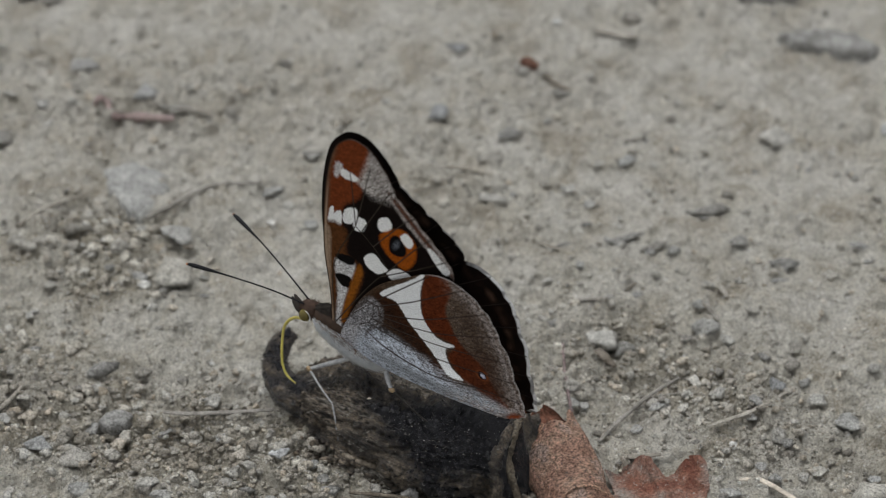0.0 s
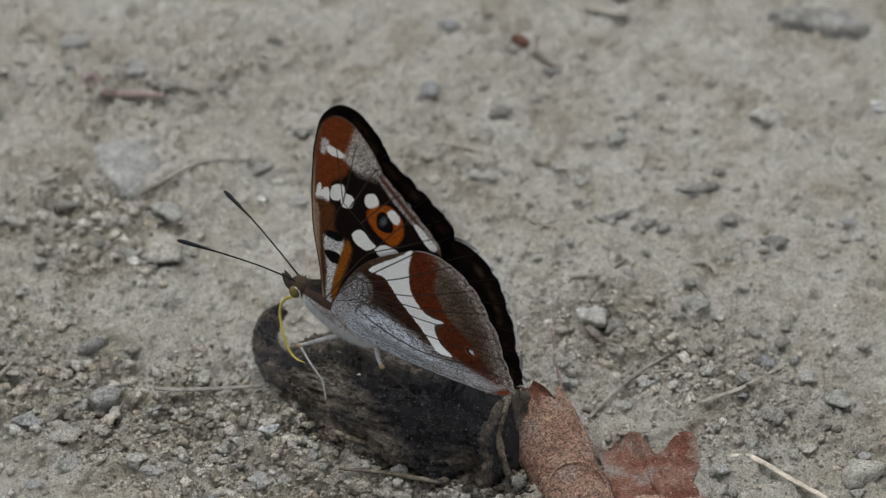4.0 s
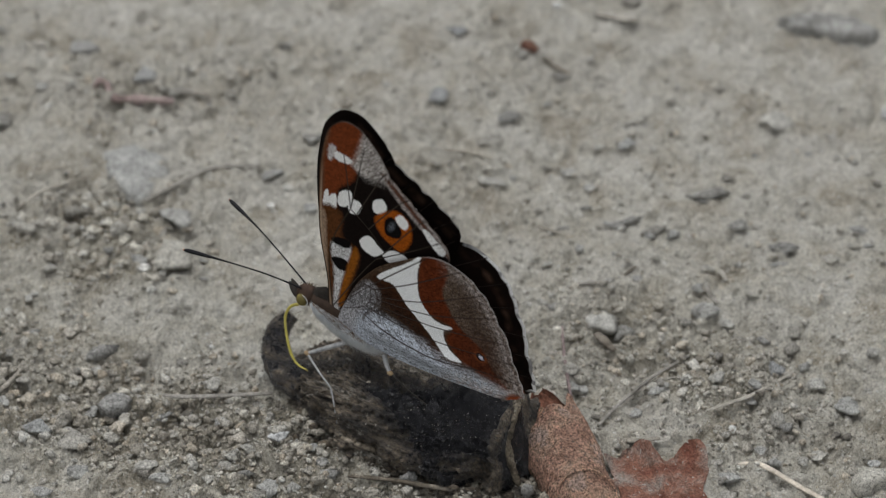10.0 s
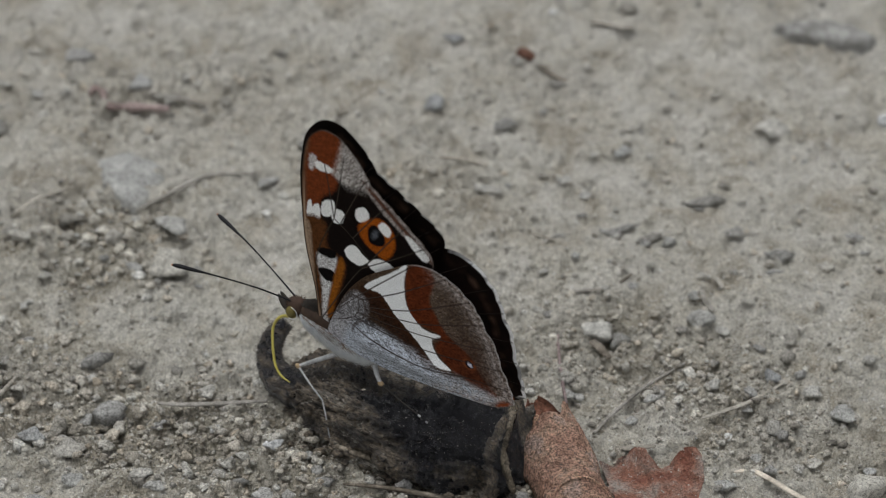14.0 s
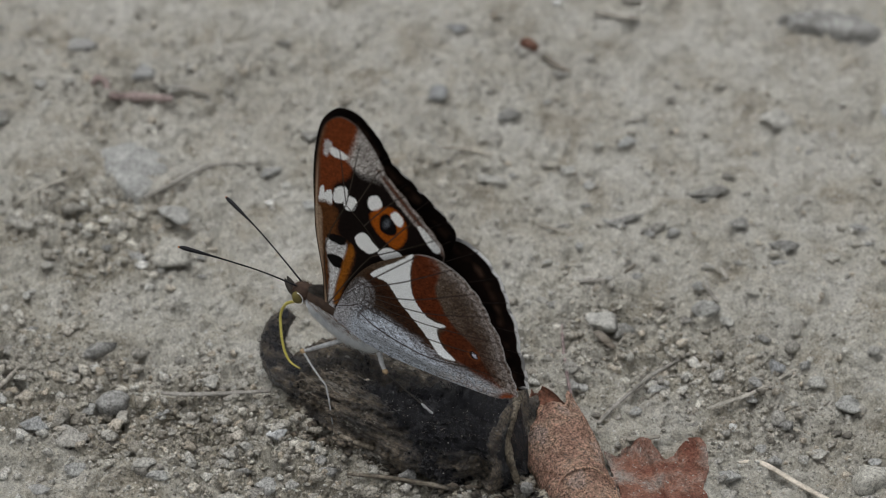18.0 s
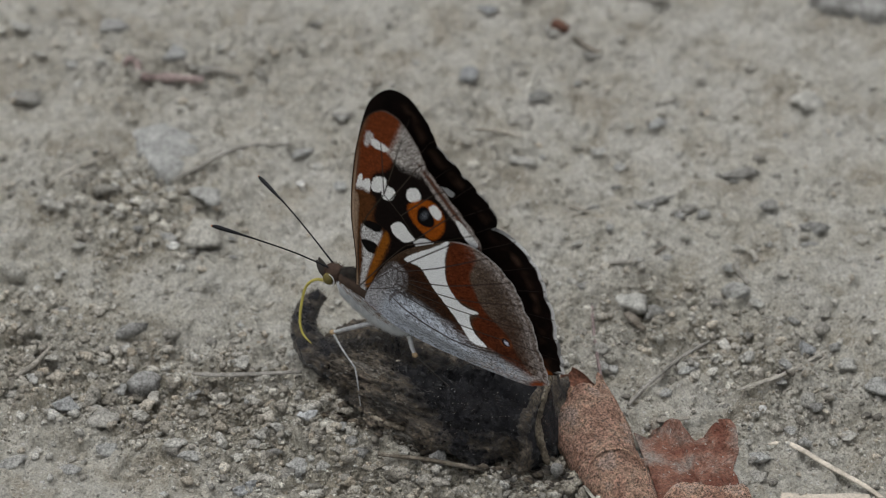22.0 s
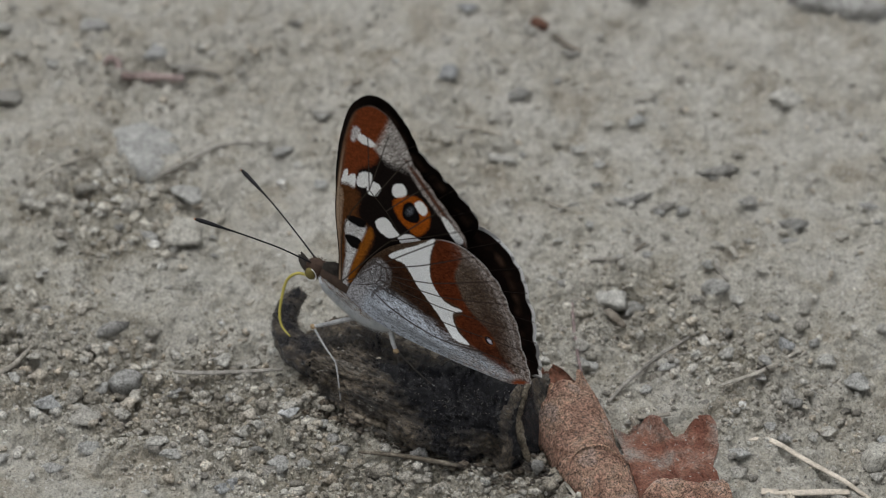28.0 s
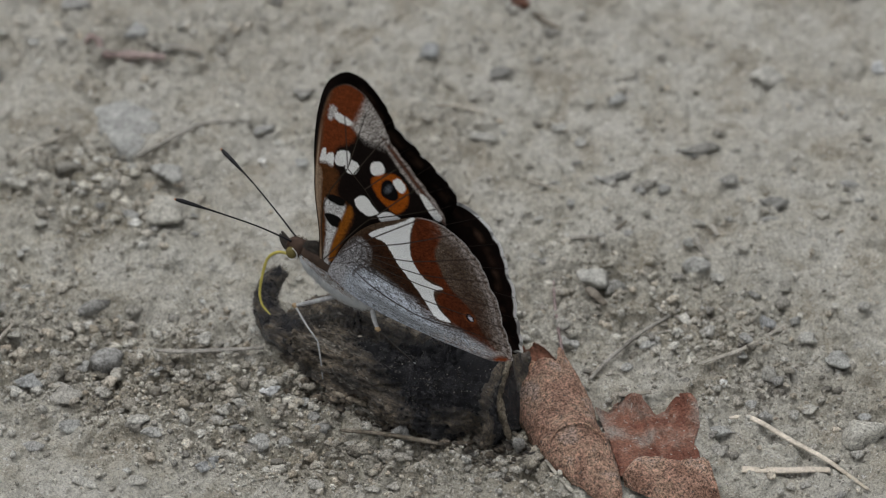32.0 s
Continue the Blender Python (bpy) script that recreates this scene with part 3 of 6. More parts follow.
    put("tip_fuzz", mesh_from("tip_fuzz", hair, np.concatenate([k4 + np.array([0, 1, 3]), k4 + np.array([1, 2, 3]), k4 + np.array([2, 0, 3])]), False), FELT, thing, "fuzz of dark hairs on the tip")
    put("dung_lip", tube_mesh("dung_lip", np.array([(16.4, -48.4, 13.2), (16.3, -50.0, 13.4), (15.3, -53.1, 11.6), (14.6, -55.9, 9.6), (15.0, -57.4, 6.6), (15.9, -58.8, 4.0), (16.6, -59.4, 2.4)]) * MM,
                              [0.0004, 0.0008, 0.0007, 0.0006, 0.0008, 0.0006, 0.0003], 70, 14, 0.22, 5), DRY_DUNG, thing, "dry grey-tan torn lip of the lump")
    tip = tip_ob.data
    tip.attributes.new("wet_and_shade", 'FLOAT', 'POINT').data.foreach_set("value", np.full(len(tip.vertices), 0.6, dtype=np.float32))
    rng = np.random.default_rng(6)
    cnt = 1600
    fs, fa = rng.uniform(-0.95, 0.97, cnt), rng.uniform(-0.2, math.pi + 0.2, cnt)
    ii = np.clip(np.searchsorted(s, fs), 0, nu - 1)
    jj = np.clip(((fa + math.pi / 2) / (2 * math.pi) * nv).astype(int), 0, nv - 1)
    base = np.stack([X[ii, jj], Y[ii, jj], z[ii, jj]], -1)
    d = np.array([LUMP_DIR[0], LUMP_DIR[1], 0]) * rng.normal(0, 1, (cnt, 1)) + rng.normal(0, 0.3, (cnt, 3)) + np.stack([LUMP_N[0] * np.cos(fa), LUMP_N[1] * np.cos(fa), np.sin(fa)], -1) * 0.22
    d /= np.linalg.norm(d, axis=1)[:, None]
    sd = np.cross(d, rng.normal(size=(cnt, 3)))
    sd /= np.linalg.norm(sd, axis=1)[:, None]
    ot = np.cross(d, sd)
    w = 0.000032
    v = np.stack([base + sd * w, base - sd * w * 0.5 + ot * w * 0.87, base - sd * w * 0.5 - ot * w * 0.87, base + d * rng.uniform(0.0003, 0.0009, (cnt, 1))], 1).reshape(-1, 3)
    k4 = np.arange(cnt)[:, None] * 4
    put("felt", mesh_from("felt", v, np.concatenate([k4 + np.array([0, 1, 3]), k4 + np.array([1, 2, 3]), k4 + np.array([2, 0, 3])]), False), FELT, thing)
    V, F = [], []
    bits = rng.integers(0, cnt, 700)
    for k, b in enumerate(bits):
        v, fc = clod_verts(rng, 1, *(rng.uniform(0.08, 0.2) * (1 + rng.pareto(4)) * np.array([1, 0.9, 0.7])), 0.4)
        V.append(v * MM + base[b] + (0, 0, 0.00005))
        F.append(fc + k * len(v))
    put("grit", mesh_from("grit", np.vstack(V), np.vstack(F), False), STONE['p'], thing, "pale grit stuck to the dung")
    for k, (sx, nn, ln, ang, mat) in enumerate([(-0.5, -6.0, 2.2, 20, STRAW), (0.1, -8.2, 2.0, -5, STRAW), (0.62, -7.0, 2.6, 80, TWIG), (-0.2, -3.5, 1.4, 50, STRAW), (0.45, -4.2, 1.3, -30, STRAW), (-0.75, -4.0, 1.6, 10, TWIG), (0.3, -8.8, 1.6, 35, STRAW)]):
        zc = lump_top(sx, nn * MM)
        c = np.array([*(LUMP_C + LUMP_DIR * sx * 25.2 * MM + LUMP_N * nn * MM), zc])
        d = np.array([math.cos(radians(ang)), -0.3 * math.sin(radians(ang)), 0.7 * math.sin(radians(ang))]) * ln * MM / 2
        put("stuck_fibre", tube_mesh("stuck_fibre", [c - d, c + (0, 0, 0.0003), c + d], [0.00013, 0.00018, 0.0001], 8, 6), mat, thing)
    return thing


build_lump()


# ---- the dead leaf beside it ----
def sheet(name, grid, thick, mat, inner, parent, label=""):
    """A thin curved sheet with two skins and a rim from an array of points nu x nv x 3, clear of the ground."""
    grid = grid.copy()
    grid[..., 2] = np.maximum(grid[..., 2], ground_z(grid[..., 0], grid[..., 1]) + 0.0004)
    nu, nv = grid.shape[:2]
    du = np.gradient(grid, axis=0)
    dv = np.gradient(grid, axis=1)
    nor = np.cross(du, dv)
    nor /= np.linalg.norm(nor, axis=2)[..., None] + 1e-12
    up = nor[..., 2].mean() > 0
    top, bot = (grid + nor * thick / 2).reshape(-1, 3), (grid - nor * thick / 2).reshape(-1, 3)
    f = grid_faces(nu, nv)
    m = nu * nv
    rim = np.concatenate([np.arange(nv), np.arange(1, nu) * nv + nv - 1, (nu - 1) * nv + np.arange(nv - 2, -1, -1), np.arange(nu - 2, -1, -1) * nv])
    r2 = np.roll(rim, -1)
    walls = np.stack([rim, rim + m, r2 + m, r2], -1)
    me = mesh_from(name, np.vstack([top, bot]), np.vstack([f, f[:, ::-1] + m, walls]))
    ob = put(name, me, mat, parent, label)
    me.materials.append(inner)
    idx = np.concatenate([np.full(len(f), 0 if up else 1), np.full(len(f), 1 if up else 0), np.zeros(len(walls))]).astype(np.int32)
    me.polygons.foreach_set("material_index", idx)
    return ob


def build_leaf():
    thing = tagged(new("dead_leaf"), "curled brown dead leaf with a flat reddish lobe lying on clay", "leaf")
    # the rolled half, a cone that closes in a point on the ground
    nu, nv = 120, 90
    s, a = np.meshgrid(np.linspace(0, 1, nu), np.linspace(-1, 1, nv), indexing="ij")
    edge = 0.05 * (fbm(a * 4 + 7, a * 0, 1, 3, 61) - 0.5) * 2 - 0.07 * np.exp(-((a - 0.3) / 0.14) ** 2) + 0.03 * np.exp(-((a - 0.05) / 0.1) ** 2) + 0.11 * np.exp(-((a + 0.5) / 0.32) ** 2)
    s2 = s + edge * (1 - s) ** 2
    ax = np.stack([np.interp(s2, [-0.2, 0, 0.5, 0.8, 1], [19.6, 21.4, 26.2, 30.6, 34.6]), np.interp(s2, [-0.2, 0, 0.5, 0.8, 1], [-38.5, -44.4, -59.0, -67.5, -73.6]),
                   np.interp(s2, [-0.2, 0.6, 1], [2.6, 2.4, 0.9])], -1)
    rad = np.interp(s2, [-0.2, 0, 0.3, 0.6, 0.8, 0.93, 1], [5.9, 6.1, 6.3, 5.4, 4.0, 2.1, 0.25]) * (1 + 0.09 * (fbm(s * 6, a * 2.4, 1, 3, 63) - 0.5) * 2)
    phi = np.radians(18 + 134 * a) + 0.25 * s
    side = np.array([0.94, 0.34, 0])
    g = ax + rad[..., None] * (np.sin(phi)[..., None] * side + np.cos(phi)[..., None] * np.array([0, 0, 0.9]))
    rough = np.clip((1 - s) * 8, 0, 1)
    g = g + (rough * (1.3 * (fbm(s * 12, a * 7, 1, 4, 65) - 0.5) + 0.5 * (fbm(s * 40, a * 20, 1, 3, 66) - 0.5)))[..., None] * np.array([0.3, 0.2, 1])
    g[..., 2] -= 0.6 * np.exp(-((s - 0.62 + 0.12 * a) / 0.018) ** 2) + 0.35 * np.exp(-((a - 0.1 - 0.25 * s) / 0.05) ** 2) * (1 - s)
    g[..., 2] = np.maximum(g[..., 2], 0.35)
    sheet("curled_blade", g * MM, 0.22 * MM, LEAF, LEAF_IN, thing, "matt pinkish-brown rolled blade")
    # the flat half: red-brown, its far edge wavy and turned up
    nu, nv = 120, 90
    s, a = np.meshgrid(np.linspace(0, 1, nu), np.linspace(0, 1, nv), indexing="ij")
    k = [0, 0.14, 0.31, 0.43, 0.58, 0.7, 0.86, 1]
    top = np.stack([np.interp(s, k, [31.2, 33.9, 36.7, 38.7, 41.2, 43.3, 45.9, 48.4]), np.interp(s, k, [-51.9, -50.8, -49.2, -50.5, -52.3, -50.6, -49.6, -50.6])], -1)
    bot = np.stack([35.0 + 14.2 * s, -66.8 + 0 * s], -1)
    xy = top * (1 - a[..., None]) + bot * a[..., None]
    xy[..., 0] += 0.9 * s * np.sin(a * 7 + 0.6) * np.sin(a * math.pi)
    xy += 0.7 * (fbm(s * 9, a * 9, 1, 4, 71) - 0.5)[..., None] * np.clip((1 - a) * 4, 0, 1)[..., None]
    lip = np.exp(-(a / 0.09) ** 2)
    z = 2.2 - 0.4 * a + lip * (0.4 + 1.5 * np.sin(s * 13.0 + 2.6)) + 1.0 * np.sin(s * 11 + 3) * np.exp(-(a / 0.3) ** 2) * 0.6 + 1.9 * (fbm(s * 5 + 3, a * 4, 1, 4, 79) - 0.5)
    z += 0.7 * np.exp(-((s - 0.45 - 0.1 * a) / 0.03) ** 2) - 0.5 * np.exp(-((s - 0.7 - 0.15 * a) / 0.025) ** 2)
    g = np.concatenate([xy, np.maximum(z, 0.5)[..., None]], -1)
    sheet("flat_lobe", g * MM, 0.2 * MM, LEAF_RED, LEAF_IN, thing, "red-brown flat lobe with a ragged edge")
    # its near edge, folded over and down to the ground
    nu, nv = 90, 50
    s, a = np.meshgrid(np.linspace(0, 1, nu), np.linspace(0, 1, nv), indexing="ij")
    hi = np.stack([np.interp(s, [0, 0.2, 0.42, 0.65, 1], [35.2, 38.1, 41.2, 44.1, 49.2]), np.interp(s, [0, 0.2, 0.42, 0.65, 1], [-67.6, -65.0, -64.4, -65.6, -64.6])], -1)
    lo = np.stack([35.6 + 16.0 * s, np.interp(s, [0, 0.16, 0.35, 0.55, 0.8, 1], [-68.2, -70.5, -72.0, -73.8, -74.6, -72.0])], -1)
    xy = hi * (1 - a[..., None]) + lo * a[..., None]
    xy += 0.5 * (fbm(s * 9, a * 5, 1, 3, 74) - 0.5)[..., None]
    z = 3.5 * np.cos(np.clip(a, 0, 1) * 1.5) ** 0.7 + 0.25 + 1.0 * np.sin(a * math.pi) + 0.9 * (fbm(s * 8, a * 5, 1, 4, 75) - 0.5) - 0.5 * np.exp(-((s - 0.72 - 0.2 * a) / 0.03) ** 2)
    z = z * np.clip(0.55 + s * 3, 0, 1)
    g = np.concatenate([xy, np.maximum(z, 0.3)[..., None]], -1)
    sheet("folded_edge", g * MM, 0.2 * MM, LEAF, LEAF_IN, thing, "pinkish folded-over edge with grey dust")
    # the torn base: the dark inner side shows behind the roll
    nu, nv = 50, 40
    s, a = np.meshgrid(np.linspace(0, 1, nu), np.linspace(-1, 1, nv), indexing="ij")
    half = np.interp(s, [0, 0.3, 1], [0.9, 2.2, 3.6]) * (1 + 0.25 * (fbm(s * 5, a * 0 + np.sign(a), 1, 3, 84) - 0.5))
    g = np.stack([20.0 + 3.0 * s + half * a, -37.4 - 7.5 * s + 0.4 * half * a, 2.6 - 0.9 * s + 1.6 * a * a + 0.9 * (fbm(s * 6, a * 4, 1, 3, 83) - 0.5)], -1)
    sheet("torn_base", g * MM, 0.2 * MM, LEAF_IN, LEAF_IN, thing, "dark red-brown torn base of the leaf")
    s, a = np.meshgrid(np.linspace(0, 1, 40), np.linspace(0, 1, 24), indexing="ij")
    g = np.stack([18.1 + 2.9 * s - 1.8 * a, -41.4 - 3.6 * s - 3.0 * a, 6.0 + 0.6 * s - 2.4 * a * a + 0.7 * (fbm(s * 6, a * 4, 1, 3, 85) - 0.5) + 0.5 * np.sin(s * 8)], -1)
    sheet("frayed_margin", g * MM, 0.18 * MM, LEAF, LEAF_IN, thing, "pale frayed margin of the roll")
    put("vein", tube_mesh("vein", np.array([(22.6, -63.2, 5.6), (25.0, -61.4, 7.6), (28.5, -61.2, 8.3), (31.5, -62.4, 6.9), (33.4, -64.8, 4.2), (34.6, -68.0, 2.6)]) * MM, [0.0001, 0.00022, 0.0002, 0.0001], 40, 8), LEAF, thing)


build_leaf()


# ---- the butterfly ----
FORE = [(-0.4, -1.6), (-1.6, 6), (-3.5, 14.5), (-4.2, 21), (-4.4, 27), (-4.2, 33.3), (-3.2, 40), (-1.3, 43.5), (0.8, 45.1), (3.6, 44.9), (6, 43), (8.2, 40.3),
        (10, 37.2), (12.8, 35), (16.6, 32), (19.9, 29.4), (22, 26.8), (22, 24), (20.5, 20.5), (16.4, 16.5), (11, 11), (6.5, 5.5), (2.8, -0.8)]
HIND = [(1.4, -1.6), (3.4, 4.6), (5.8, 10), (9.6, 15.5), (14.5, 20), (19, 23.6), (23, 24.8), (26.8, 24), (29.8, 22), (32, 19.6), (33.6, 16.3), (35.6, 13), (36.5, 9.5),
        (37.8, 6.5), (38.8, 3.8), (39.2, 1.6), (37.6, 0.2), (35, -1.4), (30, -2.4), (22, -3.6), (13, -4.6), (6, -4.2), (2.6, -3.4)]
FORE_VEINS = [((0, 0), (6, 13), (9.5, 19)), ((0, 0), (-1.5, 13), (2.2, 25)), ((2.2, 25), (0.5, 37)), ((2.2, 25), (4.5, 41)), ((3.5, 24.5), (8, 36), (9.5, 38)),
              ((6, 22.5), (11, 31), (13.5, 34.3)), ((9.5, 19), (14, 27), (17, 31.5)), ((8, 16.5), (15, 23), (20.5, 28.5)), ((1, 1), (12, 14), (21.5, 24.5)), ((2.2, 25), (6, 22.5), (9.5, 19))]
HIND_VEINS = [((1, 1), (8, 10), (19, 23)), ((8, 9), (16, 15), (26, 24)), ((9, 8), (18, 12), (30.5, 21)), ((9, 7.5), (20, 10), (33, 17)), ((8, 6), (20, 7.4), (35.5, 12)),
              ((7, 4.5), (20, 4.2), (36.8, 8)), ((6, 2.5), (20, 1.2), (38, 4)), ((2, 1), (7, 4.5), (8.5, 9))]


def poly_dist(x, y, pts):
    """Signed distance to a closed polygon in mm, negative inside."""
    p = np.asarray(pts, float)
    d2 = np.full(x.shape, 1e9)
    inside = np.zeros(x.shape, bool)
    for (ax, ay), (bx, by) in zip(p, np.roll(p, -1, 0)):
        ex, ey = bx - ax, by - ay
        t = np.clip(((x - ax) * ex + (y - ay) * ey) / (ex * ex + ey * ey + 1e-9), 0, 1)
        d2 = np.minimum(d2, (x - ax - t * ex) ** 2 + (y - ay - t * ey) ** 2)
        cross = ((ay > y) != (by > y)) & (x < (bx - ax) * (y - ay) / (by - ay + 1e-12) + ax)
        inside ^= cross
    d = np.sqrt(d2)
    return np.where(inside, -d, d)


def line_dist(x, y, lines):
    d2 = np.full(x.shape, 1e9)
    for ln in lines:
        c = spline(ln, 7)
        for (ax, ay), (bx, by) in zip(c[:-1], c[1:]):
            ex, ey = bx - ax, by - ay
            t = np.clip(((x - ax) * ex + (y - ay) * ey) / (ex * ex + ey * ey + 1e-9), 0, 1)
            d2 = np.minimum(d2, (x - ax - t * ex) ** 2 + (y - ay - t * ey) ** 2)
    return np.sqrt(d2)


class Paint:
    """Colours laid over one another on the points of a wing, with ragged edges of scales."""

    def __init__(self, x, y, base):
        self.x, self.y = x, y
        self.jit = (hash_noise(x * 3.1, y * 3.1, 7) - 0.5) * 0.3 + (hash_noise(x * 8, y * 8, 8) - 0.5) * 0.26
        self.col = np.tile(np.array(base, float), (len(x), 1))
        self.gloss = np.zeros(len(x))

    def lay(self, m, colour, gloss=None):
        m = np.clip(m, 0, 1)[:, None]
        self.col = self.col * (1 - m) + np.array(colour) * m
        if gloss is not None:
            self.gloss = self.gloss * (1 - m[:, 0]) + gloss * m[:, 0]

    def poly(self, pts, colour, soft=0.14, rag=1.0, gloss=0.0, amount=1.0):
        d = poly_dist(self.x, self.y, spline(pts, 4 * len(pts), True)) + self.jit * rag
        self.lay(amount * np.clip(0.5 - d / (2 * soft), 0, 1), colour, gloss)

    def oval(self, cx, cy, rx, ry, colour, turn=0, soft=0.12, rag=0.5):
        c, s = math.cos(radians(turn)), math.sin(radians(turn))
        u, v = (self.x - cx) * c + (self.y - cy) * s, -(self.x - cx) * s + (self.y - cy) * c
        d = (np.sqrt((u / rx) ** 2 + (v / ry) ** 2) - 1) * min(rx, ry) + self.jit * rag
        self.lay(np.clip(0.5 - d / (2 * soft), 0, 1), colour, 0.0)

    def mottle(self, x0, amount):
        """Uneven scales: flecks in two sizes, drawn out along the veins."""
        u, v = self.x * 0.8 + self.y * 0.6, self.y * 0.8 - self.x * 0.6
        n = 0.3 * hash_noise(u * 1.1, v * 3.4, 31) + 0.35 * hash_noise(self.x * 3.6, self.y * 3.6, 32) + 0.35 * hash_noise(self.x * 7, self.y * 7, 33)
        amount = amount * np.clip((0.62 - self.col.mean(1)) / 0.2, 0.12, 1)[:, None]
        k = 1 + (n - 0.5)[:, None] * 3.2 * amount * np.clip((self.x - x0) / 2, 0, 1)[:, None]
        self.col = self.col * np.clip(k, 0.25, 1.8)

    def streak(self, pts, colour, amount, turn, soft=1.0):
        """Long fine hairs that lie along one direction."""
        d = poly_dist(self.x, self.y, pts)
        c, k = math.cos(radians(turn)), math.sin(radians(turn))
        u, v = self.x * c + self.y * k, self.y * c - self.x * k
        n = hash_noise(u * 0.9, v * 4.6, 23) * 0.5 + hash_noise(u * 1.7 + 5, v * 9.5, 24) * 0.5
        self.lay(np.clip(0.5 - d / (2 * soft), 0, 1) * np.clip((n - 0.5) * 5 + 0.42, 0, 1) * amount, colour, 0.0)

    def mixed_scales(self):
        """Greyish parts are a mixture of dark and pale scales; white and rusty ones are not."""
        hi, lo = self.col.max(1), self.col.min(1)
        grey = np.clip(1.5 - 2.4 * (hi - lo) / (hi + 0.02), 0, 1)
        self.gloss = grey * np.clip((0.66 - hi) / 0.12, 0, 1) * np.clip((hi - 0.03) / 0.05, 0, 1)

    def deepen(self, power):
        self.col = np.clip(self.col, 0, 1) ** power * 0.95

    def speckle(self, pts, colour, amount, soft=1.0):
        d = poly_dist(self.x, self.y, pts)
        n = hash_noise(self.x * 6.5, self.y * 6.5, 21) * 0.6 + hash_noise(self.x * 13, self.y * 13, 22) * 0.4
        self.lay(np.clip(0.5 - d / (2 * soft), 0, 1) * np.clip((n - 0.5) * 4 + 0.5, 0, 1) * amount, colour, 0.0)


FORE_TERMEN, HIND_TERMEN = [tuple(FORE[8:17])], [tuple(HIND[6:16])]
WHITE, DARK = (0.93, 0.94, 0.94), (0.0065, 0.0045, 0.0038)
RUST, ORANGE = (0.2, 0.055, 0.018), (0.36, 0.1, 0.01)


def fore_up(x, y, edge):
    p = Paint(x, y, DARK)
    rim = line_dist(x, y, FORE_TERMEN)
    p.gloss[:] = np.clip((rim - 3.6) / 2.4, 0, 1) * np.clip((x + 3.3) / 1.8, 0, 1) * np.clip((y - 2) / 8, 0, 1) * (0.75 + 0.4 * hash_noise(x * 0.2, y * 0.2, 19))
    band = np.clip(1 - np.abs(rim - 2.2) / 1.4, 0, 1) * np.clip((x - 2) / 4, 0, 1)
    gaps = np.clip(line_dist(x, y, FORE_VEINS) / 0.9, 0, 1)
    p.lay(band * gaps * np.clip(hash_noise(x * 0.6, y * 0.6, 5) * 1.6 - 0.35, 0, 1), (0.085, 0.05, 0.034))
    p.lay(0.5 * np.clip(fbm(x, y, 0.5, 4, 61) * 2.2 - 0.9, 0, 1), (0.016, 0.0085, 0.007))
    p.lay(np.clip((0.3 - edge) / 0.15, 0, 1) * np.clip((x - 8) / 2, 0, 1) * np.clip((y - 26 + 0) / 2, 0, 1) * np.clip((hash_noise(x * 0.8, y * 0.8, 2) - 0.4) * 5, 0, 1), (0.5, 0.49, 0.47), 0)
    for q in ([(-1.5, 35.8), (-0.7, 37.0), (2.4, 36.8), (1.7, 35.6), (-0.4, 35.0)], [(3.6, 36.6), (4.4, 37.2), (5.2, 36.7), (4.7, 35.8)],
              [(-2.6, 24.0), (-1.8, 25.8), (-0.7, 25.7), (-0.6, 23.9), (-1.8, 22.8)], [(-0.8, 25.5), (-0.3, 27.3), (1.6, 28.5), (2.3, 27.5), (1.6, 25.5), (0.2, 24.6)],
              [(2.0, 25.2), (2.4, 27.0), (3.5, 27.8), (4.1, 26.5), (3.4, 24.9)], [(6.5, 29.2), (7.8, 30.3), (9.4, 29.6), (8.9, 28.0), (7.4, 27.9)],
              [(11.3, 28.1), (12.2, 28.8), (14.0, 28.4), (13.5, 27.1)], [(4.4, 19.2), (5.5, 20.5), (8.5, 19.8), (8.8, 18.3), (6.8, 17.4), (5.4, 17.8)],
              [(8.8, 18.3), (12.0, 20.1), (12.9, 18.8), (13.1, 15.6), (12.0, 15.6), (11.5, 17.7)], [(12.9, 14.8), (14.7, 16.1), (15.6, 15.5), (14.0, 13.8)]):
        p.poly(q, WHITE, 0.1, 0.5)
    p.oval(11.2, 25.6, 1.5, 1.2, (0.008, 0.006, 0.006))
    v = line_dist(x, y, FORE_VEINS)
    p.lay(np.clip(0.16 - v, 0, 0.1) * 6 * np.clip(hash_noise(x * 1.3, y * 1.3, 64) * 2 - 0.4, 0, 1), (0.05, 0.04, 0.036), 0)
    return p


